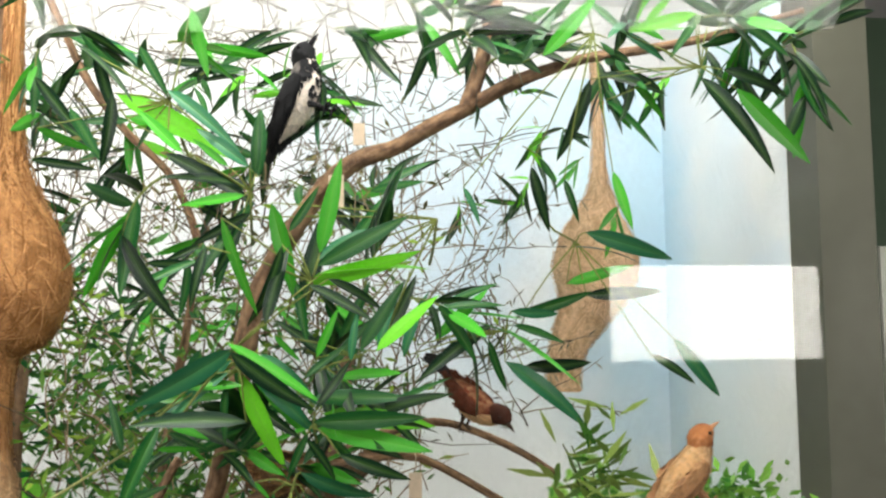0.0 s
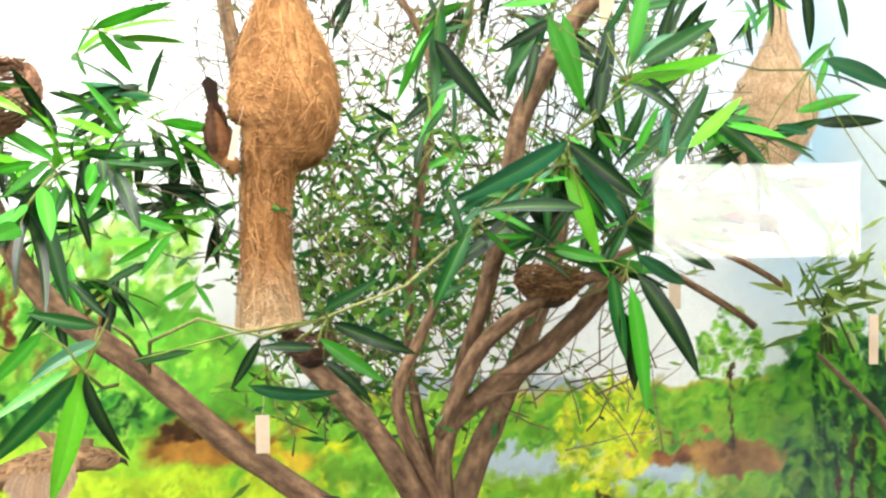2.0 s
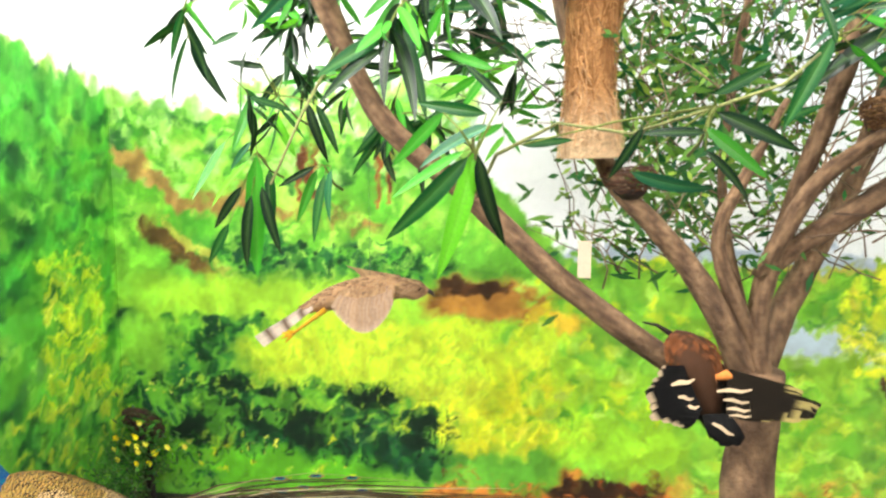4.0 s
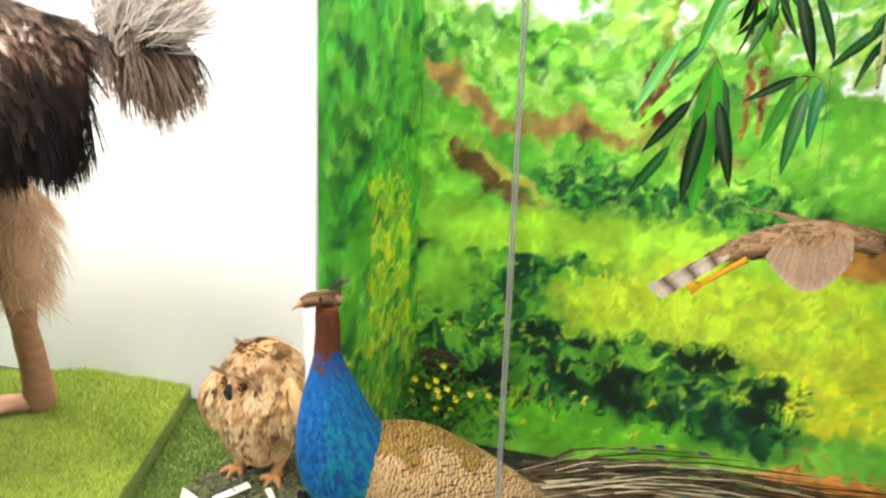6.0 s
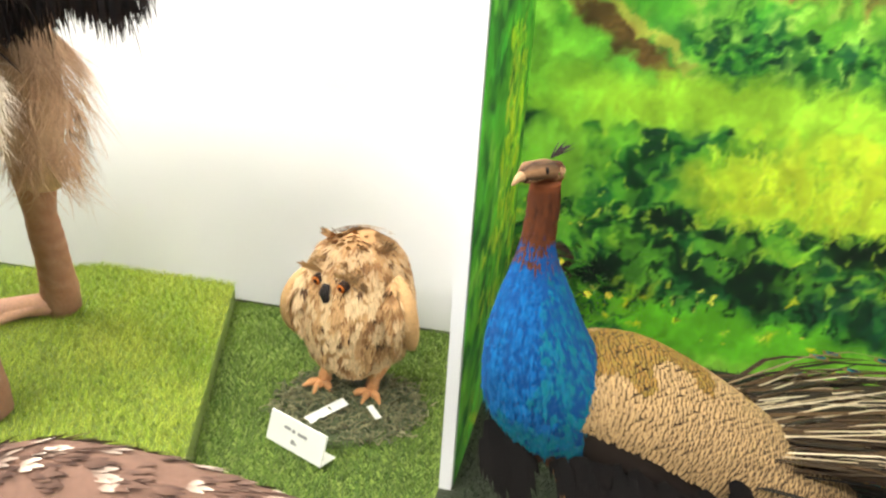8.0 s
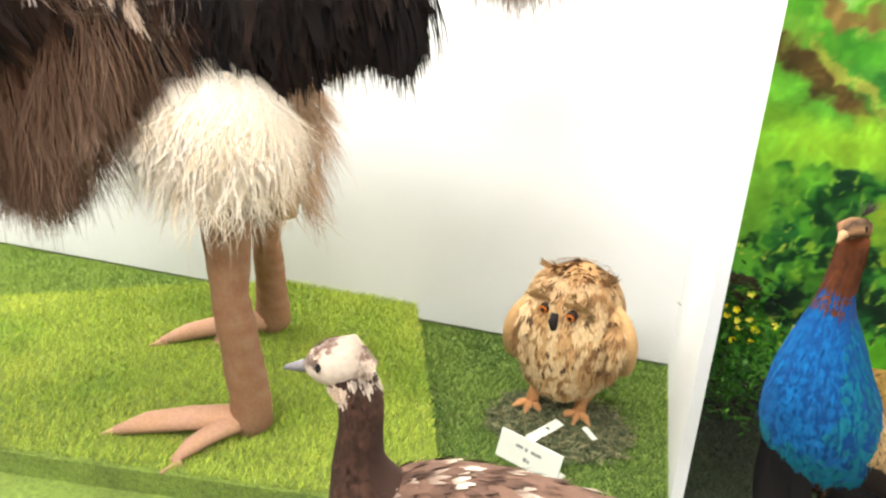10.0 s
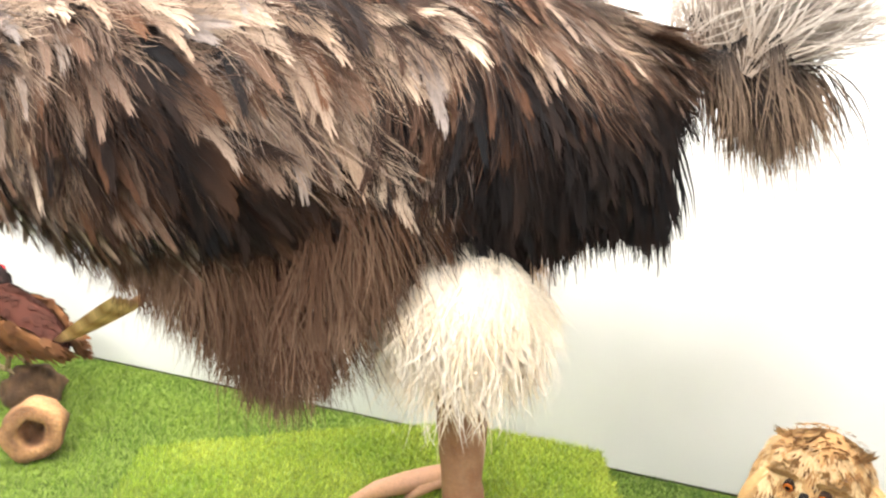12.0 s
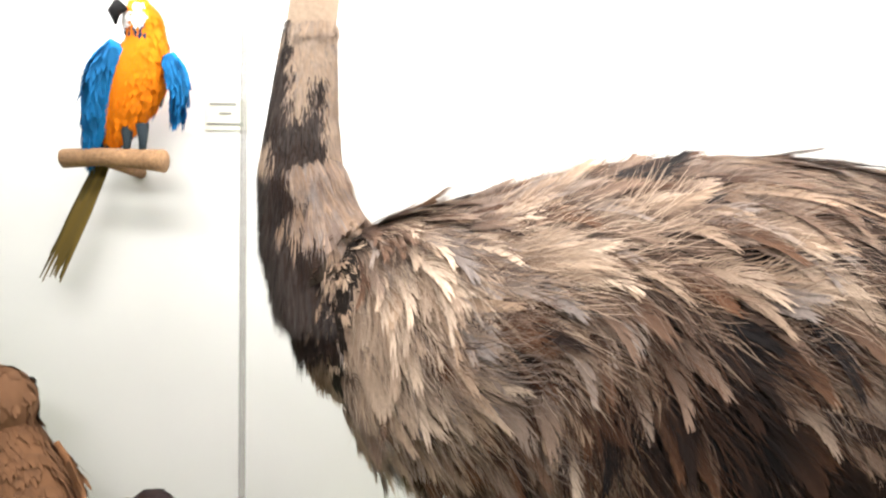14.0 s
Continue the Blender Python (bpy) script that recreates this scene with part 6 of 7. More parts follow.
sprays(5, (0.85, 1.75, 2.75), (0.35, 0.12, 0.10), (0.6, 0.9), yaw=(-30, 70), pitch=(-70, 20))
sprays(8, (0.30, 1.75, 2.78), (0.30, 0.15, 0.12), (0.6, 0.9), pitch=(-30, 70))
sprays(9, (0.62, 2.0, 2.50), (0.22, 0.2, 0.20), (0.5, 0.75), pitch=(-80, 20), kinds=(2, 4))
sprays(10, (-0.42, 1.75, 2.70), (0.35, 0.2, 0.16), (0.6, 0.95), yaw=(-90, 90), pitch=(-60, 40))
sprays(5, (-0.10, 1.85, 2.70), (0.28, 0.14, 0.12), (0.6, 0.9), pitch=(-50, 40))
sprays(4, (-0.30, 1.85, 2.22), (0.16, 0.15, 0.15), (0.6, 0.9), pitch=(-50, 30))
sprays(14, (-1.30, 1.76, 2.05), (0.35, 0.28, 0.30), (0.6, 0.95), yaw=(200, 90), pitch=(-50, 35), kinds=(4, 2, 4, 3))
sprays(24, (-1.15, 2.15, 2.0), (0.42, 0.22, 0.26), (0.6, 0.85), pitch=(-50, 40), kinds=(2, 4))
sprays(12, (-1.5, 1.95, 2.14), (0.18, 0.2, 0.12), (0.6, 0.9), pitch=(-50, 35), kinds=(4, 2, 4, 3))
sprays(7, (-1.07, 1.95, 2.12), (0.12, 0.2, 0.16), (0.7, 0.95), pitch=(-40, 40), kinds=(2, 4, 0))
sprays(6, (-1.36, 1.80, 1.84), (0.20, 0.16, 0.10), (0.5, 0.75), pitch=(-85, -20), kinds=(1, 3))
sprays(6, (-0.98, 1.70, 1.95), (0.15, 0.2, 0.2), pitch=(-40, 30))


def burst(centre, n, first=0, size=0.9, kinds=(0, 2, 1)):
    """Sprays that leave one joint of the branch in all directions."""
    for k in range(n):
        a = first + 360 * k / n + rnd.uniform(-14, 14)
        right = math.cos(math.radians(a)) > 0
        put_spray([c + rnd.uniform(-0.015, 0.015) for c in centre], (-25 if right else 205) + rnd.uniform(-25, 25), math.degrees(math.asin(math.sin(math.radians(a)))), rnd.uniform(-30, 30), size * rnd.uniform(0.85, 1.1), rnd.choice(kinds))


burst((-1.42, 1.80, 2.22), 6, 10, 0.9)
burst((-1.12, 1.62, 2.02), 5, 30, 0.8, (2, 4))


def leafy_joint(at, leaves):
    """A twig end that carries broad leaves. leaves: base offset across and up, heading, length, tone."""
    at = Vector(at)
    root = empty("foliage_spray", at, "broad glossy green artificial leaves on a twig end", "foliage spray", "foliage sprays on the tree")
    st = Shape()
    back = Vector((rnd.uniform(-0.05, 0.05), 0.30, -0.08)) if at.x < 0.6 else Vector((0.05, 0.30 if at.y < 1.6 else 0.55, 0.14))
    st.tube([at, at + back * 0.5 + Vector((0, 0, -0.015)), at + back], [0.0028, 0.0034, 0.004], lin(104, 110, 56), n=5)
    for dx, dz, heading, length, tone in leaves:
        base = at + Vector((dx, rnd.uniform(-0.03, 0.03), dz))
        st.tube([at, vlerp(at, base, 0.5) + Vector((0, 0.01, 0.006)), base], [0.0022, 0.0018, 0.0012], lin(120, 132, 62), n=4)
        a = math.radians(heading)
        d = Vector((math.cos(a), rnd.uniform(-0.25, 0.25), math.sin(a))).normalized()
        face = Matrix.Rotation(rnd.gauss(0, 0.38), 3, d) @ Vector((0, -1, 0.25))
        face = (face - d * face.dot(d)).normalized()
        side = face.cross(d)
        m = Matrix((d, side, face)).transposed().to_4x4()
        m.translation = base
        ob = part("leaf", LEAVES[tone], LEAF)
        ob.matrix_basis = m @ Matrix.Scale(length * 1.03, 4)
        hang(ob, root)
    hang(part("stem", st, BARK), root)


leafy_joint((-1.557, 1.850, 1.658), ((-0.000, -0.007, -93, 0.326, 2), (0.013, -0.090, -76, 0.180, 1), (-0.016, -0.023, -143, 0.191, 4), (-0.077, -0.190, -124, 0.146, 0), (-0.042, -0.091, -127, 0.145, 1), (-0.011, -0.113, -101, 0.197, 1), (0.022, -0.045, -87, 0.182, 0), (-0.023, 0.030, -132, 0.102, 3)))
leafy_joint((-1.373, 1.850, 1.622), ((-0.023, -0.008, -111, 0.149, 2), (-0.000, -0.022, -103, 0.178, 0), (0.023, -0.007, -101, 0.130, 3), (-0.023, -0.000, -151, 0.108, 1)))
leafy_joint((-1.488, 1.820, 1.804), ((-0.016, -0.029, -65, 0.141, 4), (-0.053, 0.007, -111, 0.161, 2), (0.075, -0.015, -73, 0.158, 1), (-0.142, -0.116, -120, 0.173, 2), (0.105, -0.022, -65, 0.135, 0), (-0.028, 0.072, 172, 0.107, 1), (0.017, 0.057, -132, 0.116, 1), (-0.086, 0.157, -164, 0.096, 0), (-0.072, 0.115, -111, 0.092, 1)))
leafy_joint((0.029, 1.330, 2.157), ((-0.012, -0.000, 11, 0.213, 4), (-0.006, -0.006, -24, 0.131, 1), (0.013, 0.056, 78, 0.182, 2), (0.010, 0.028, 29, 0.189, 0), (-0.053, 0.066, -103, 0.152, 1), (-0.164, 0.117, -71, 0.187, 2), (-0.029, -0.000, -80, 0.113, 0), (0.013, 0.042, 42, 0.122, 3), (-0.044, 0.094, 55, 0.103, 0), (-0.189, 0.064, -104, 0.111, 1)))
leafy_joint((0.117, 1.340, 2.017), ((0.000, 0.011, 58, 0.156, 0), (-0.016, -0.008, 86, 0.090, 3), (0.030, 0.011, 44, 0.153, 4), (-0.079, 0.001, 67, 0.097, 2), (-0.101, -0.037, 41, 0.098, 0), (-0.156, 0.042, -45, 0.067, 2)))
leafy_joint((-0.094, 1.380, 2.016), ((-0.011, 0.006, -52, 0.202, 2), (0.023, 0.005, -36, 0.150, 3), (-0.023, -0.011, -78, 0.098, 0), (-0.029, -0.005, -147, 0.195, 3), (-0.164, -0.074, 2, 0.136, 2), (0.121, -0.077, 1, 0.183, 0), (0.144, -0.106, -6, 0.216, 4), (0.108, -0.122, -17, 0.208, 1), (-0.007, -0.067, -39, 0.132, 1), (-0.164, -0.101, -17, 0.164, 1)))
leafy_joint((0.001, 1.270, 1.800), ((-0.004, -0.032, -79, 0.242, 2), (0.019, -0.012, -53, 0.233, 1), (0.014, 0.026, -32, 0.160, 3), (-0.033, -0.009, -84, 0.163, 0), (-0.019, -0.073, -71, 0.184, 1), (-0.063, 0.014, -52, 0.045, 2)))
leafy_joint((-0.252, 1.450, 1.889), ((0.117, 0.025, -149, 0.207, 1), (0.017, -0.018, -44, 0.094, 2), (-0.011, 0.000, -116, 0.191, 0), (0.047, 0.044, -155, 0.102, 3), (-0.094, -0.160, 21, 0.097, 0), (-0.046, -0.049, -114, 0.043, 1)))
leafy_joint((-0.094, 1.400, 2.336), ((-0.003, 0.011, 166, 0.165, 1), (0.007, 0.037, 90, 0.129, 0), (0.001, 0.043, 140, 0.138, 3), (-0.001, -0.040, -150, 0.127, 1), (-0.124, 0.069, 135, 0.129, 2), (-0.008, -0.012, -170, 0.114, 2), (-0.232, 0.137, 178, 0.106, 0), (-0.039, 0.044, 141, 0.086, 2), (0.005, -0.017, -129, 0.185, 0), (-0.018, -0.046, -107, 0.131, 1)))
leafy_joint((-0.253, 1.420, 2.515), ((-0.101, 0.014, -25, 0.259, 4), (-0.182, 0.112, -33, 0.159, 1), (-0.000, 0.017, -34, 0.164, 3), (-0.056, 0.106, -60, 0.110, 0), (0.170, -0.143, 89, 0.148, 0), (-0.003, -0.107, -24, 0.189, 1), (0.040, 0.184, -75, 0.147, 2), (-0.101, 0.008, -91, 0.145, 1), (-0.189, -0.016, -57, 0.130, 0), (-0.248, -0.122, -8, 0.109, 1), (-0.026, -0.040, -124, 0.064, 0), (-0.239, -0.062, -23, 0.108, 2)))
leafy_joint((0.881, 1.480, 2.643), ((-0.008, -0.026, -45, 0.269, 1), (0.069, -0.055, -45, 0.230, 2), (-0.257, -0.037, -106, 0.182, 1), (-0.219, -0.080, -30, 0.186, 0), (-0.230, -0.017, -10, 0.158, 1), (0.040, -0.012, -10, 0.195, 1), (0.058, 0.111, -30, 0.185, 1), (0.045, 0.136, 1, 0.213, 1), (-0.016, 0.114, -166, 0.161, 4), (0.004, 0.121, -127, 0.117, 0), (-0.169, 0.082, -28, 0.117, 3)))
leafy_joint((0.623, 1.450, 2.697), ((-0.120, -0.061, 48, 0.183, 2), (-0.158, -0.068, 59, 0.149, 0), (-0.005, 0.075, -42, 0.109, 0), (0.022, -0.018, 49, 0.104, 3), (-0.136, -0.287, -72, 0.151, 1), (-0.069, -0.317, -69, 0.097, 0), (-0.288, -0.338, -61, 0.084, 3), (0.031, -0.303, -73, 0.127, 2)))
leafy_joint((0.442, 1.550, 2.056), ((-0.006, 0.006, -34, 0.207, 2), (-0.001, -0.068, -33, 0.227, 3), (-0.044, -0.018, -75, 0.115, 0), (-0.025, 0.013, -150, 0.203, 1), (0.013, 0.012, -14, 0.138, 0), (0.043, -0.081, -1, 0.181, 1), (0.007, 0.043, -6, 0.129, 3), (-0.157, -0.017, 43, 0.158, 2), (-0.200, -0.028, 63, 0.179, 1), (-0.228, -0.052, 78, 0.137, 3)))
leafy_joint((-0.100, 1.330, 1.997), ((0.000, -0.005, -67, 0.195, 4), (0.015, 0.015, -47, 0.179, 3), (-0.020, -0.005, -151, 0.149, 3), (-0.027, -0.025, -94, 0.111, 0), (-0.152, -0.085, -23, 0.102, 2), (0.030, 0.015, -34, 0.112, 3), (-0.124, -0.033, 16, 0.097, 0)))
leafy_joint((0.034, 1.310, 1.895), ((0.005, -0.007, -11, 0.211, 2), (-0.000, 0.010, 2, 0.195, 0), (0.046, -0.047, -25, 0.147, 1), (-0.015, -0.025, -49, 0.109, 1), (-0.010, -0.015, -117, 0.099, 0), (0.005, 0.035, 53, 0.101, 1)))
leafy_joint((-0.319, 1.600, 2.057), ((-0.035, -0.012, 67, 0.171, 2), (-0.024, 0.024, 52, 0.092, 0), (-0.017, 0.151, -3, 0.121, 1), (-0.045, -0.059, 83, 0.096, 1), (-0.012, 0.109, 27, 0.122, 0)))
leafy_joint((0.658, 1.720, 2.267), ((-0.016, -0.015, 1, 0.181, 1), (0.016, 0.022, -15, 0.250, 3), (-0.017, -0.102, 16, 0.171, 2), (-0.145, -0.176, 14, 0.182, 0), (0.032, -0.131, 3, 0.192, 1), (0.181, -0.279, -27, 0.143, 1), (0.249, -0.242, -51, 0.197, 3)))
leafy_joint((-0.914, 1.110, 1.666), ((-0.005, 0.005, -101, 0.218, 4), (0.005, 0.000, -81, 0.169, 1), (-0.014, -0.005, -132, 0.185, 0), (-0.019, 0.005, -149, 0.138, 2), (0.015, 0.065, 171, 0.122, 0), (0.043, 0.083, 133, 0.081, 1), (-0.050, 0.065, -134, 0.116, 2), (0.024, 0.046, -161, 0.139, 3)))
leafy_joint((-0.549, 1.090, 1.741), ((-0.009, 0.014, 27, 0.101, 0), (0.005, -0.009, -23, 0.145, 1), (-0.013, -0.032, -37, 0.128, 2), (-0.018, -0.041, 177, 0.091, 1), (-0.008, -0.068, -38, 0.111, 1), (-0.104, -0.032, -119, 0.094, 1), (-0.122, -0.101, -20, 0.146, 3), (-0.293, -0.060, 6, 0.086, 0)))
leafy_joint((-0.105, 1.300, 2.038), ((-0.011, 0.010, -32, 0.198, 2), (-0.005, -0.005, -39, 0.174, 1), (0.000, 0.000, -147, 0.233, 3), (0.012, -0.069, 179, 0.163, 2), (0.024, -0.127, 172, 0.187, 1), (-0.118, -0.149, -29, 0.082, 0), (-0.134, -0.176, -4, 0.071, 2), (-0.194, -0.181, 106, 0.099, 0), (0.164, 0.124, -22, 0.128, 1), (0.152, 0.135, 12, 0.206, 4), (0.054, 0.043, 78, 0.151, 1)))
leafy_joint((0.284, 1.500, 2.296), ((-0.194, -0.077, 57, 0.162, 0), (-0.282, -0.193, 77, 0.236, 1), (-0.344, 0.028, -76, 0.203, 2), (-0.430, 0.002, -97, 0.156, 0), (-0.206, -0.266, 64, 0.144, 0), (-0.123, -0.278, 81, 0.130, 3), (-0.117, -0.259, 57, 0.169, 1)))
vine = Shape()
vine.tube([(-0.96, 1.69, 1.55), (-0.9, 1.45, 1.66), (-0.78, 1.3, 1.72), (-0.66, 1.2, 1.70), (-0.57, 1.14, 1.73), (-0.42, 1.2, 1.78), (-0.3, 1.4, 1.85)], [0.004, 0.004, 0.003, 0.003, 0.003, 0.003, 0.003], lin(130, 134, 80), n=6)
vine.tube([(-0.96, 1.69, 1.56), (-0.95, 1.5, 1.66), (-0.94, 1.35, 1.705)], [0.004, 0.004, 0.003], lin(130, 134, 80), n=6)
vine.tube([(-1.28, 1.68, 1.92), (-1.32, 1.5, 1.75), (-1.35, 1.37, 1.6)], [0.004, 0.004, 0.003], lin(130, 134, 80), n=6)
hang(part("vine", vine, BARK), tree)


# ---- nests ----
def woven(name, profile, strands, label, straw=(lin(208, 144, 74), lin(160, 104, 48)), pale=None, wall=True):
    """A nest of dry grass round a line of (x, y, z, half width, half depth)."""
    s = Shape()
    sp = smoothed(profile, 2)
    zlo = min(p[2] for p in profile)

    def tone(z):
        c = mixc(mixc(straw[0], (1, 0.85, 0.6), 0.12), mixc(straw[1], (0, 0, 0), 0.25), rnd.random())
        return mixc(c, pale, min(1, max(0, 1 - (z - zlo) / 0.16)) * 0.75) if pale else c

    s.tube([p[:3] for p in sp], [(p[3], p[4]) for p in sp], lambda i, w: tone(sp[i][2]), n=26, rough=0.05)
    for k in range(strands):
        u, phi = rnd.random(), rnd.uniform(0, 6.28)
        pts = []
        du, dp = rnd.gauss(0, 0.05), rnd.gauss(0, 0.35)
        for i in range(4):
            p, o, t = skin_at(sp, min(0.99, max(0.01, u + du * i / 3)), phi + dp * i / 3)
            pts.append(p + o * (0.002 + 0.008 * rnd.random()))
        o = skin_at(sp, u, phi)[1]
        s.strand(pts, [0.0013, 0.0018, 0.0015, 0.0008], o.cross(pts[1] - pts[0] + Vector((1e-5, 0, 0))), tone(pts[0].z))
    return thing(name, s, STRAW, label, "bird nest")


woven("hanging_nest", [(-0.66, 1.70, 2.98, 0.012, 0.012), (-0.66, 1.70, 2.62, 0.016, 0.016), (-0.66, 1.70, 2.47, 0.026, 0.026), (-0.66, 1.70, 2.38, 0.058, 0.055), (-0.655, 1.70, 2.28, 0.105, 0.095), (-0.65, 1.70, 2.17, 0.130, 0.115), (-0.652, 1.70, 2.09, 0.112, 0.10), (-0.69, 1.70, 2.035, 0.062, 0.06), (-0.697, 1.70, 1.95, 0.053, 0.053), (-0.70, 1.70, 1.82, 0.052, 0.052), (-0.695, 1.70, 1.74, 0.064, 0.06), (-0.692, 1.70, 1.65, 0.072, 0.066)], 2600, "woven golden-brown hanging weaver nest with a long entrance tube", pale=lin(226, 200, 160))
woven("hanging_nest", [(0.92, 2.3, 2.95, 0.014, 0.014), (0.92, 2.3, 2.56, 0.014, 0.014), (0.92, 2.3, 2.45, 0.05, 0.05), (0.91, 2.3, 2.32, 0.13, 0.12), (0.90, 2.3, 2.2, 0.145, 0.13), (0.86, 2.3, 2.08, 0.08, 0.08), (0.81, 2.3, 2.0, 0.06, 0.06), (0.79, 2.3, 1.92, 0.052, 0.052), (0.785, 2.3, 1.84, 0.056, 0.054)], 1500, "second woven straw weaver nest hanging near the side panel", (lin(230, 196, 156), lin(204, 164, 120)))


def cup_nest(at, r, label, cols, n=420, tilt=0.0):
    s = Shape()
    x, y, z = at
    for k in range(n):
        a0, h = rnd.uniform(0, 6.28), rnd.uniform(-1, 1)
        q = math.sqrt(max(0.0, 1 - h * h))
        pts = []
        for i in range(5):
            a = a0 + i * rnd.uniform(0.14, 0.3)
            rr = r * (0.72 + 0.32 * q * rnd.uniform(0.7, 1.25)) + (0.0 if h > 0 else 0.3 * r * h)
            zz = z + r * 0.5 * h + rnd.gauss(0, r * 0.05)
            pts.append(Vector((x + rr * math.cos(a), y + rr * math.sin(a), zz + tilt * rr * math.sin(a))))
        s.tube(pts, [r * 0.02, r * 0.028, r * 0.026, r * 0.02, r * 0.01], mixc(cols[0], cols[1], rnd.random()), n=4)
    # bottom of the cup, its straw colour blackened as shade in the hollow
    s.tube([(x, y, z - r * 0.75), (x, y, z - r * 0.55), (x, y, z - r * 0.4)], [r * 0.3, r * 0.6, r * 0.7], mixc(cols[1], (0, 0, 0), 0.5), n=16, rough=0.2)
    return thing("cup_nest", s, STRAW, label, "bird nest")


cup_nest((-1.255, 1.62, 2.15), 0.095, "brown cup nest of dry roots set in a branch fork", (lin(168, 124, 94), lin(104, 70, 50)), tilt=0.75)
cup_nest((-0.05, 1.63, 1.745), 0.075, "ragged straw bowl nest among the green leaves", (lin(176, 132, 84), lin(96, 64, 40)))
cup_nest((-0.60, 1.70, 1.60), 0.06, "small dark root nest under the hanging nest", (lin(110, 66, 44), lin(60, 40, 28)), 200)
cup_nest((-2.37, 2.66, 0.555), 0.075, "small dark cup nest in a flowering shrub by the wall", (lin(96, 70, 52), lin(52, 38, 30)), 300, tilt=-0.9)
# forked stem under the wall nest
stem = Shape()
stem.tube([(-2.37, 2.69, ZF), (-2.37, 2.68, 0.40), (-2.36, 2.67, 0.52)], [0.022, 0.018, 0.02], lin(46, 34, 26), n=8)
stem.tube([(-2.37, 2.68, 0.44), (-2.29, 2.67, 0.53)], [0.016, 0.006], lin(60, 44, 34), n=6)
thing("shrub_stump", stem, BARK, "short dark forked stump that holds a nest", "stump")


def shrub(name, centre, spread, n, size, cols, label, flowers=0, flower_cols=(), stems=8, ground=ZF, slim=0.22):
    root = empty(name, (centre[0], centre[1], ground), label, "shrub")
    lv, sm = Shape(), Shape()
    for k in range(stems):
        top = Vector([c + rnd.gauss(0, 0.6) * w for c, w in zip(centre, spread)])
        sm.tube([(centre[0] + rnd.gauss(0, 0.02), centre[1], ground), vlerp((centre[0], centre[1], ground), top, 0.5) + Vector((0.01, 0, 0.02)), top], [0.004, 0.003, 0.0015], lin(70, 84, 40), n=5)
    for k in range(n):
        q = Vector([c + rnd.gauss(0, 0.55) * w for c, w in zip(centre, spread)])
        q.z = max(q.z, ground + 0.01)
        if q.x < XL + 0.04:
            q.x = XL + 0.04 + 0.1 * rnd.random()
        a = Vector((rnd.gauss(0, 1), rnd.gauss(-0.3, 0.7), rnd.gauss(0.3, 0.6))).normalized()
        ln = size * rnd.uniform(0.6, 1.4)
        lv.strand([q, q + a * ln * 0.5, q + a * ln], [0.001, ln * slim, 0.001], a.cross(Vector((0.3, 1, 0.4))), mixc(cols[0], cols[1], rnd.random()))
    hang(part("stems", sm, BARK), root)
    tagged(hang(part("small_leaves", lv, LEAF), root), kind="stuff")
    for k in range(flowers):
        q = Vector([c + rnd.gauss(0, 0.5) * w for c, w in zip(centre, spread)]) + Vector((0, -0.03, 0.02))
        q.x = max(q.x, XL + 0.04)
        fl = Shape()
        for j in range(5):
            a = j * 1.257
            d = Vector((math.cos(a), -0.3, math.sin(a)))
            fl.strand([q, q + d * 0.008, q + d * 0.013], [0.002, 0.006, 0.002], d.cross(Vector((0, 1, 0))), flower_cols[k % len(flower_cols)])
        hang(part("flower", fl, LEAF), root)
    return root


shrub("flowering_shrub", (-2.36, 2.62, 0.47), (0.13, 0.05, 0.12), 420, 0.03, (lin(30, 96, 34), lin(96, 160, 56)), "low flowering shrub with tiny yellow blossoms beside the wall", 16, (lin(244, 220, 30), lin(250, 236, 80)))
shrub("small_shrub", (-2.36, 2.40, 0.40), (0.10, 0.10, 0.12), 620, 0.024, (lin(24, 84, 30), lin(90, 150, 50)), "dense small-leaved green shrub beside the partition", 0)
shrub("leafy_shrub", (0.66, 1.62, 1.70), (0.09, 0.08, 0.12), 80, 0.085, (lin(60, 110, 46), lin(170, 190, 100)), "hanging narrow-leaved green spray beside a mounted bird", 0, stems=6, ground=1.56, slim=0.085)
shrub("leafy_shrub", (1.0, 1.62, 1.62), (0.10, 0.08, 0.10), 380, 0.035, (lin(40, 110, 40), lin(130, 180, 70)), "small-leaved green bush under a mounted bird", 0, stems=6, ground=1.2)
# support stem for the right-hand foliage
sup = Shape()
sup.tube([(0.86, 1.55, ZF), (0.85, 1.55, 0.8), (0.88, 1.54, 1.3), (0.88, 1.52, 1.67)], [0.016, 0.014, 0.012, 0.010], lin(96, 78, 56), n=8, rough=0.1)
sup.tube([(0.87, 1.545, 1.2), (0.75, 1.58, 1.42), (0.62, 1.62, 1.56)], [0.010, 0.008, 0.006], lin(96, 78, 56), n=8)
sup.tube([(0.875, 1.54, 1.25), (0.95, 1.58, 1.4), (1.0, 1.62, 1.6)], [0.010, 0.008, 0.005], lin(96, 78, 56), n=8)
sup.tube([(0.87, 1.54, 1.0), (0.8, 1.4, 1.3), (0.68, 1.30, 1.58)], [0.008, 0.006, 0.005], lin(96, 120, 56), n=8)
thing("support_branch", sup, BARK, "slender upright branch that carries leaves and a mounted bird", "branch")


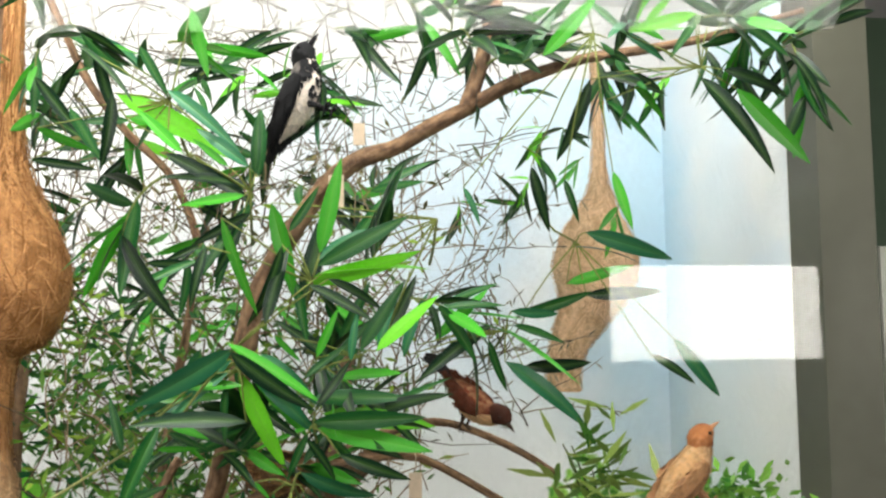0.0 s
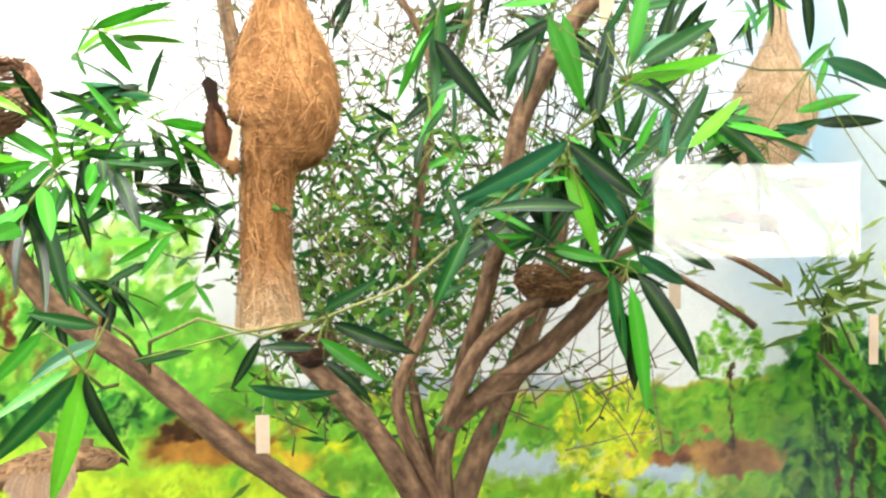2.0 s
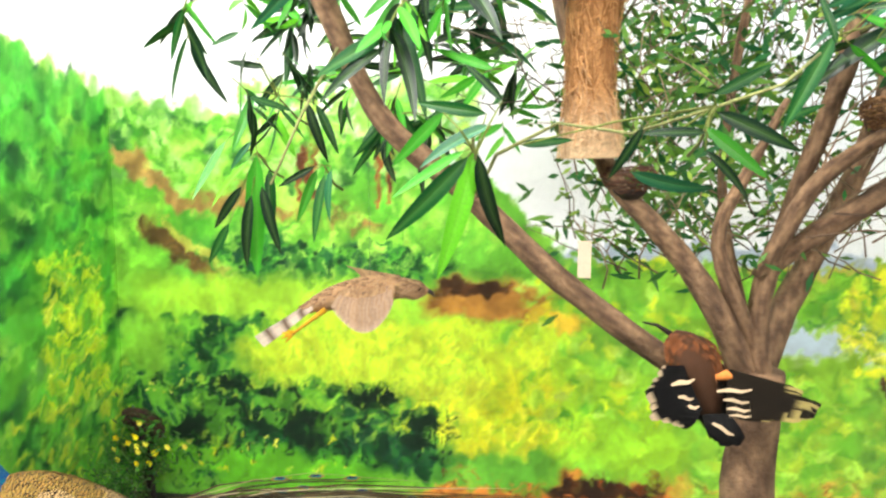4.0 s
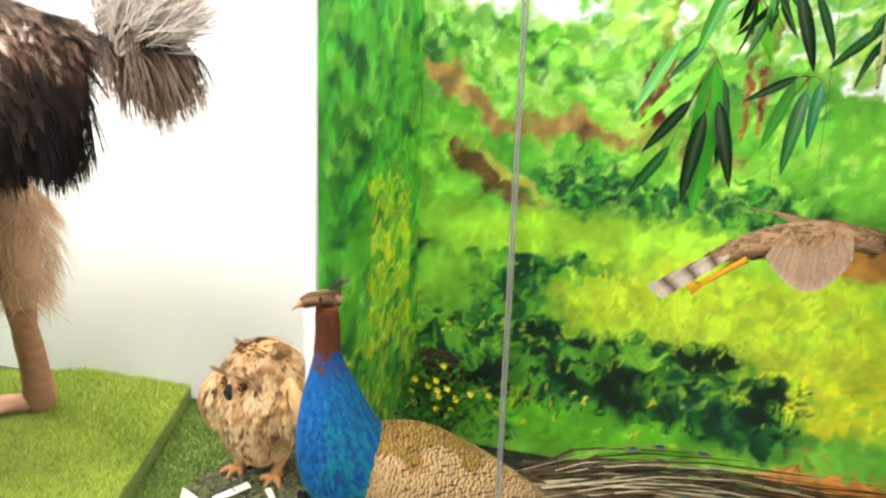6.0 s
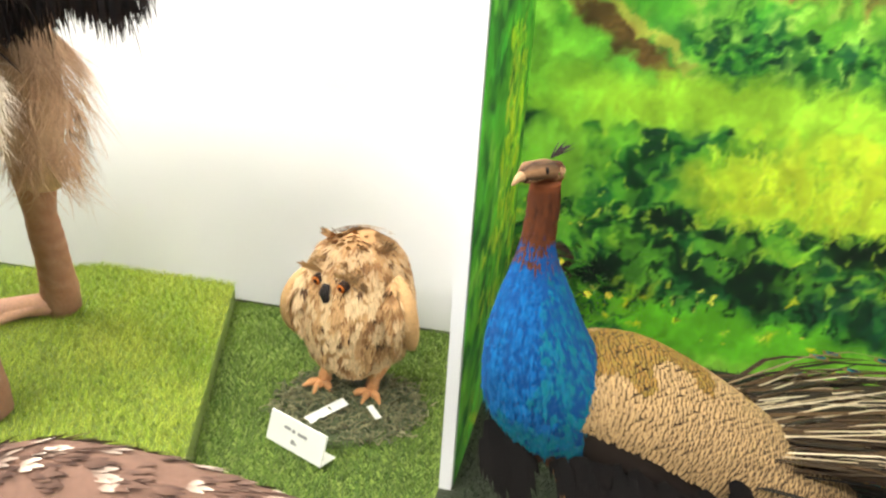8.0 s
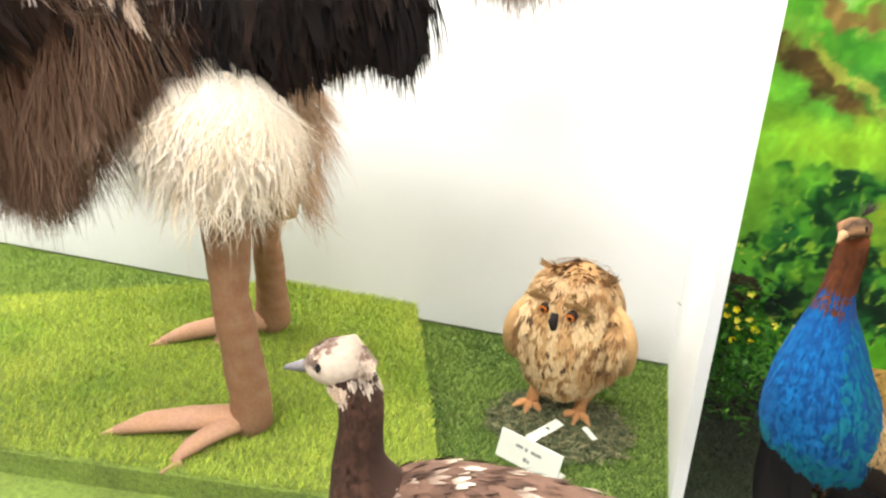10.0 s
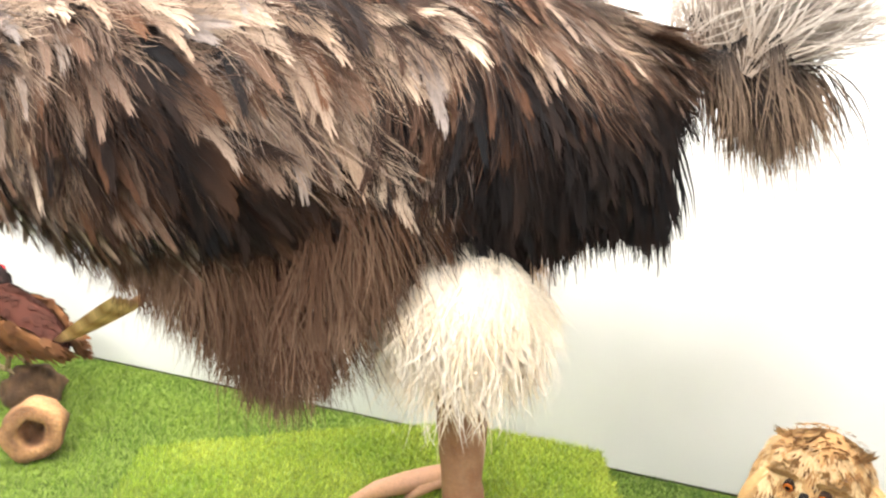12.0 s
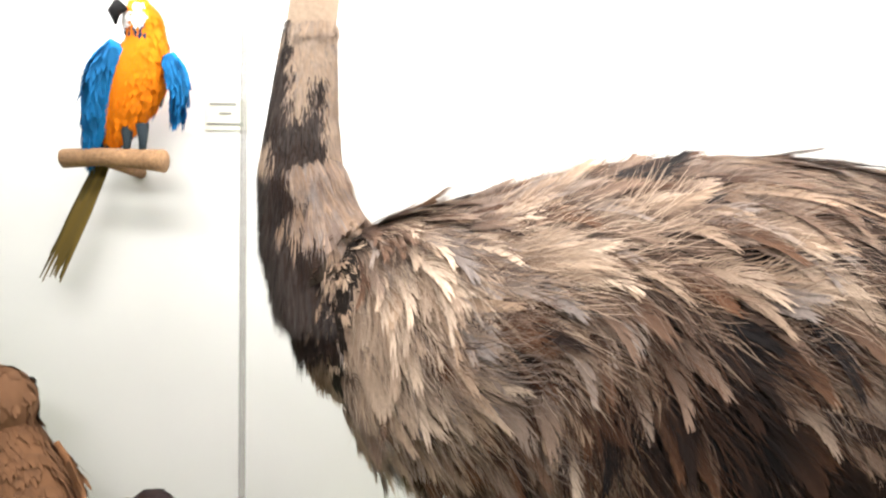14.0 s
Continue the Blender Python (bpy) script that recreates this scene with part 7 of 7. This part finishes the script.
def lily(at, n_petals=9):
    root = empty("pink_flower", at, "pale pink artificial flower with pointed petals on a green stalk", "artificial flower", "pink flowers")
    for k in range(n_petals):
        a = k * 6.283 / n_petals
        s = Shape()
        d = Vector((math.cos(a), math.sin(a) * 0.8 - 0.25, -0.35 + 0.25 * (k % 2))).normalized()
        q = Vector(at)
        c0, c1 = lin(214, 108, 116), lin(246, 196, 190)
        s.strand([q, q + d * 0.022, q + d * 0.042 + Vector((0, 0, -0.004)), q + d * 0.056 + Vector((0, 0, 0.006))], [0.004, 0.013, 0.011, 0.001], d.cross(Vector((0, 0, 1))), [c0, c0, c1, c1, c1, c1, mixc(c0, c1, 0.6), mixc(c0, c1, 0.6)])
        hang(part("petal", s, LEAF), root)
    st = Shape()
    st.tube([Vector(at) + Vector((0, 0, 0.0)), Vector(at) + Vector((-0.02, 0.0, 0.05)), (0.665, 1.30, 1.62)], [0.004, 0.0035, 0.004], lin(110, 176, 60), n=6)
    hang(part("stalk", st, LEAF), root)


for at in ((0.645, 1.29, 1.535), (0.685, 1.28, 1.50), (0.67, 1.30, 1.44), (0.715, 1.29, 1.42), (0.64, 1.28, 1.47)):
    lily(at)
grass = empty("grass_tuft", (0.64, 1.30, 1.60), "bright green artificial grass blades above pink flowers", "artificial plant")
for k in range(9):
    s = Shape()
    a = rnd.gauss(0, 0.5)
    q = Vector((0.64, 1.30, 1.66))
    e = q + Vector((0.06 * math.sin(a) + 0.03 + 0.014 * k * (k % 2), rnd.gauss(0, 0.02), -0.10 - 0.05 * rnd.random()))
    s.strand([q, vlerp(q, e, 0.4) + Vector((0.012, -0.01, 0.012)), e], [0.003, 0.007, 0.0008], (0.9, 0.2, 0.3), mixc(lin(110, 190, 50), lin(170, 216, 80), rnd.random()))
    hang(part("blade", s, LEAF), grass)


# ---- paper tags ----
def tag(at, w, h, label="small buff paper tag tied on with thread", lean=0, thread=0.05, yaw=0):
    root = empty("paper_tag", at, label, "tag", "paper tags")
    s = Shape()
    m = pose(*at, 0, lean, yaw)
    v = [m @ Vector(p) for p in ((-w / 2, -0.001, -h), (w / 2, -0.001, -h), (w / 2, -0.001, 0), (-w / 2, -0.001, 0), (-w / 2, 0.001, -h), (w / 2, 0.001, -h), (w / 2, 0.001, 0), (-w / 2, 0.001, 0))]
    s.add(v, [(0, 1, 2, 3), (5, 4, 7, 6), (3, 2, 6, 7), (0, 4, 5, 1), (1, 5, 6, 2), (4, 0, 3, 7)], (0.6, 0.5, 0.36))
    hang(part("card", s, TAGP, smooth=False), root)
    t = Shape()
    t.tube([m @ Vector((0, 0, -0.003)), m @ Vector((0.002, 0.01, thread * 0.6)), m @ Vector((0, 0.02, thread))], [0.0007] * 3, (0.7, 0.66, 0.55), n=4)
    hang(part("thread", t, TAGP), root)


tag((-0.705, 1.62, 1.465), 0.030, 0.085)
tag((0.07, 1.57, 2.40), 0.034, 0.075)
tag((0.245, 1.6, 1.745), 0.028, 0.065)
tag((0.64, 1.45, 1.675), 0.022, 0.11)
tag((0.68, 1.44, 1.635), 0.036, 0.062)
tag((-0.745, 1.60, 2.10), 0.014, 0.075, lean=12)
tag((0.12, 1.58, 2.52), 0.026, 0.05, thread=0.03)

# ---- turf, cards, moss and ground dressing ----
slab = Shape()
corners = [(-3.47, 2.69), (-3.05, 1.58), (-4.62, 1.35), (-4.93, 2.05), (-4.46, 2.40), (-4.0, 2.69)]
top_z = ZF + 0.062
n = len(corners)
ring = [(x, y, ZF - 0.01) for x, y in corners] + [(x, y, top_z - 0.008) for x, y in corners] + [(x + (-3.9 - x) * 0.012, y + (2.1 - y) * 0.012, top_z) for x, y in corners]
slab.add(ring, [(k, (k + 1) % n, n + (k + 1) % n, n + k) for k in range(n)] + [(n + k, n + (k + 1) % n, 2 * n + (k + 1) % n, 2 * n + k) for k in range(n)] + [tuple(range(2 * n, 3 * n))], (0.1, 0.2, 0.04))
turf_mat = thing("turf_mat", slab, TURF, "raised bright green artificial turf mat under the ostrich", "turf mat", smooth=False)


def inside(x, y):
    hit = False
    for (x1, y1), (x2, y2) in zip(corners, corners[1:] + corners[:1]):
        if (y1 > y) != (y2 > y) and x < (x2 - x1) * (y - y1) / (y2 - y1) + x1:
            hit = not hit
    return hit


def blades(name, x0, x1, y0, y1, n, parent, cols, keep=None, z=ZF - 0.01, h=0.022):
    s = Shape()
    for k in range(n):
        x, y = rnd.uniform(x0, x1), rnd.uniform(y0, y1)
        if keep and not keep(x, y):
            continue
        patch = 0.5 + 0.5 * noise.noise(Vector((x * 4, y * 4, 0)))
        a = rnd.uniform(0, 6.28)
        q = Vector((x, y, z))
        d = Vector((math.cos(a) * 0.7, math.sin(a) * 0.7, 1)).normalized()
        hh = h * rnd.uniform(0.6, 1.3)
        c = mixc(cols[0], cols[1], min(1, max(0, patch + rnd.gauss(0, 0.25))))
        # foot of each blade blackened: shade inside the pile, put into colour
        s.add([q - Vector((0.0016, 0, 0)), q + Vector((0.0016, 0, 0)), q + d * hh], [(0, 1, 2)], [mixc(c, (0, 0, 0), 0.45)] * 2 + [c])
    return tagged(hang(part(name, s, BLADE, smooth=False), parent), kind="stuff")


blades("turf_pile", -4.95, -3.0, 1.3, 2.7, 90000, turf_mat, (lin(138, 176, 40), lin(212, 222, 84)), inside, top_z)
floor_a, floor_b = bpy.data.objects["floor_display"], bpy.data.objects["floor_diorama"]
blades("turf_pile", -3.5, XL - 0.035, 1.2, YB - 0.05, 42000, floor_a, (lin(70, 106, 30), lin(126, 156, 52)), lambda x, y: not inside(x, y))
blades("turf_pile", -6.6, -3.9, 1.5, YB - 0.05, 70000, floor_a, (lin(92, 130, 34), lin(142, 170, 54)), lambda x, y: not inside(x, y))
# blades round the peacock coloured near black for the shade there
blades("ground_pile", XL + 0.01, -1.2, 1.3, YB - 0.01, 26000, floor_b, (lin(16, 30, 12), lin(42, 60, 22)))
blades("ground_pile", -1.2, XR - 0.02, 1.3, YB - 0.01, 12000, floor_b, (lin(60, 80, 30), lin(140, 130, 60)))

moss = Shape()
for k in range(1500):
    a, r = rnd.uniform(0, 6.28), 0.20 * math.sqrt(rnd.random()) * (1 + 0.25 * noise.noise(Vector((k * 0.01, 1, 1))))
    q = Vector((-2.85 + 1.05 * r * math.cos(a), 2.16 + 0.9 * r * math.sin(a), ZF - 0.005 + 0.022 * (1 - r / 0.22) + rnd.uniform(0, 0.012)))
    pts = [q]
    for i in range(3):
        pts.append(pts[-1] + Vector((rnd.gauss(0, 0.011), rnd.gauss(0, 0.011), rnd.gauss(0.001, 0.006))))
    moss.tube(pts, [0.0025, 0.003, 0.0024, 0.001], mixc(lin(80, 92, 56), lin(150, 146, 104), rnd.random()), n=4)
moss.tube([(-2.85, 2.16, ZF - 0.012), (-2.85, 2.16, ZF + 0.004), (-2.85, 2.16, ZF + 0.016)], [0.19, 0.17, 0.08], lin(74, 84, 50), n=24, rough=0.25)
thing("moss_pad", moss, STRAW, "round pad of grey-green moss under the mounted owl", "moss", smooth=True)

for at, yaw, w, h in (((-2.845, 2.105, ZF + 0.042), -38, 0.034, 0.12), ((-2.775, 2.10, ZF + 0.044), 48, 0.02, 0.05)):
    s = Shape()
    m = pose(*at, 0, 4, 0) @ pose(0, 0, 0, 12, 0, yaw)
    s.v, s.c, s.f = [], [], []
    v = [m @ Vector(p) for p in ((-w / 2, -h, 0), (w / 2, -h, 0), (w / 2, 0, 0), (-w / 2, 0, 0), (-w / 2, -h, 0.0015), (w / 2, -h, 0.0015), (w / 2, 0, 0.0015), (-w / 2, 0, 0.0015))]
    s.add(v, [(3, 2, 1, 0), (4, 5, 6, 7), (0, 1, 5, 4), (1, 2, 6, 5), (2, 3, 7, 6), (3, 0, 4, 7)], (0.7, 0.6, 0.5))
    thing("leg_tag", s, CARD, "creased cream paper tag tied to the owl's leg", "tag", "owl tags", smooth=False)


def table_card(a, b, h, lines):
    """A folded name card: front face between a and b."""
    a, b = Vector(a), Vector(b)
    u = (b - a).normalized()
    n = Vector((u.y, -u.x, 0)).normalized()
    n = n if n.y < 0 else -n
    root = empty("name_card", ((a.x + b.x) / 2, (a.y + b.y) / 2, ZF), "small white printed name card in a clear stand", "name card", "name cards")
    w = (b - a).length
    base = Vector((a.x, a.y, ZF + 0.006))
    lean = Vector((0, 0, 1)) * h - n * h * 0.3
    s = Shape()
    t = n * 0.0025
    c = [base, base + u * w, base + u * w + lean, base + lean]
    s.add([p + t for p in c] + [p - t for p in c], [(0, 1, 2, 3), (5, 4, 7, 6), (3, 2, 6, 7), (0, 4, 5, 1), (1, 5, 6, 2), (4, 0, 3, 7)], (0.8, 0.8, 0.75))
    face = hang(part("card_face", s, CARD, smooth=False), root)
    f = Shape()
    fb = [base, base + u * w, base + u * w - n * 0.05, base - n * 0.05]
    f.add([p + Vector((0, 0, 0.003)) for p in fb] + fb, [(0, 1, 2, 3), (7, 6, 5, 4), (0, 4, 5, 1), (1, 5, 6, 2), (2, 6, 7, 3), (3, 7, 4, 0)], (0.8, 0.8, 0.75))
    hang(part("card_foot", f, CARD, smooth=False), root)
    for x0, x1, z0, z1 in lines:
        k = Shape()
        q = lambda x, z: base + u * (w * x) + lean * z + t * 1.6
        k.add([q(x0, z0), q(x1, z0), q(x1, z1), q(x0, z1)], [(0, 1, 2, 3)], (0.1, 0.1, 0.1))
        hang(part("print_line", k, INK, smooth=False), face)


table_card((-2.998, 1.935, 0), (-2.82, 1.855, 0), 0.075, ((0.28, 0.40, 0.62, 0.72), (0.43, 0.48, 0.60, 0.72), (0.53, 0.70, 0.60, 0.70), (0.44, 0.50, 0.24, 0.38), (0.51, 0.54, 0.24, 0.34)))
table_card((-4.72, 1.62, 0), (-4.58, 1.50, 0), 0.09, ((0.3, 0.7, 0.6, 0.7),))
# label on the white wall beside the perch
lab = empty("wall_label", (-5.78, YB - 0.044, 2.10), "small white printed label fixed to the white wall", "label")
s = Shape()
s.box(-5.93, YB - 0.046, 2.04, -5.75, YB - 0.0405, 2.16)
hang(part("plate", s, CARD, smooth=False), lab)
for x0, x1, z in ((-5.91, -5.80, 2.135), (-5.87, -5.82, 2.10), (-5.92, -5.77, 2.06)):
    k = Shape()
    k.box(x0, YB - 0.048, z, x1, YB - 0.0465, z + 0.008)
    hang(part("print_line", k, INK, smooth=False), lab)

# rock under the peacock and a log beneath the perching pheasant
def boulder(name, at, size, cols, label, seed):
    s = Shape()
    N, M = 22, 14
    v, f, c = [], [], []
    for i in range(M + 1):
        for j in range(N):
            th, ph = math.pi * i / M, 2 * math.pi * j / N
            d = Vector((math.sin(th) * math.cos(ph), math.sin(th) * math.sin(ph), math.cos(th)))
            r = 1 + 0.28 * noise.noise(d * 1.6 + Vector((seed, 0, 0))) + 0.12 * noise.noise(d * 4 + Vector((0, seed, 0)))
            v.append((at[0] + d.x * r * size[0], at[1] + d.y * r * size[1], at[2] + d.z * r * size[2]))
            c.append(mixc(cols[0], cols[1], 0.5 + noise.noise(d * 3)))
    for i in range(M):
        for j in range(N):
            f.append((i * N + j, i * N + (j + 1) % N, (i + 1) * N + (j + 1) % N, (i + 1) * N + j)[::-1])
    s.add(v, f, c)
    return thing(name, s, BARK, label, "rock")


boulder("rock", (-2.14, 1.73, ZF - 0.02), (0.20, 0.17, 0.075), (lin(120, 84, 56), lin(70, 48, 34)), "low brown rock on which the peacock stands", 3)
boulder("rock", (-5.7, 2.3, ZF + 0.02), (0.13, 0.11, 0.10), (lin(120, 90, 62), lin(80, 58, 42)), "brown rock under the mounted pheasant", 8)
boulder("rock", (-6.45, 2.3, ZF + 0.05), (0.3, 0.26, 0.2), (lin(120, 90, 62), lin(80, 58, 42)), "large brown rock under a mounted bird", 12)
def hollow_log(centre, axis, outer, inner, length):
    """A short cut log, hollow and weathered, seen end on."""
    a = Vector(axis).normalized()
    u = a.cross(Vector((0, 0, 1))).normalized()
    w = u.cross(a)
    n, rows = 28, [(outer * 0.9, -0.5), (outer, -0.42), (outer * 1.02, 0.0), (outer, 0.42), (outer * 0.93, 0.5), (inner * 1.25, 0.5), (inner, 0.44), (inner * 0.9, 0.0), (inner * 0.5, -0.35)]
    s, v, c, f = Shape(), [], [], []
    for r, h in rows:
        for k in range(n):
            t = 2 * math.pi * k / n
            d = u * math.cos(t) + w * math.sin(t)
            rr = r * (1 + 0.10 * noise.noise(d * 2.2 + Vector((0, h, 0))) + 0.04 * math.sin(5 * t + 3 * h))
            v.append(Vector(centre) + d * rr + a * (h * length + 0.006 * noise.noise(d * 5)))
            c.append(mixc(lin(190, 142, 98), lin(112, 76, 50), 0.5 + 0.5 * math.sin(r * 260 + 2 * t)))
    for i in range(len(rows) - 1):
        f += [(i * n + k, i * n + (k + 1) % n, (i + 1) * n + (k + 1) % n, (i + 1) * n + k) for k in range(n)]
    f.append(tuple(range((len(rows) - 1) * n, len(rows) * n)))
    s.add(v, f, c)
    return thing("log_end", s, BARK, "small round hollow log end lying on the turf", "log")


hollow_log((-5.33, 1.98, ZF + 0.085), (0.62, -0.75, 0.18), 0.10, 0.045, 0.15)

# ---- beyond the case ----
pic = empty("framed_picture", (2.75, 2.735, 1.75), "pale framed photograph with a dark animal silhouette shape on a board", "picture")
s = Shape()
s.box(2.22, 2.70, 1.22, 3.4, 2.735, 2.34)
hang(part("print", s, CARD, smooth=False), pic)
for x0, x1, z0, z1 in ((2.27, 2.54, 1.88, 2.05), (2.29, 2.32, 1.65, 1.88), (2.46, 2.50, 1.62, 1.88), (2.24, 2.7, 1.56, 1.62)):
    k = Shape()
    k.box(x0, 2.694, z0, x1, 2.699, z1)
    hang(part("dark_patch", k, INK, smooth=False), pic)
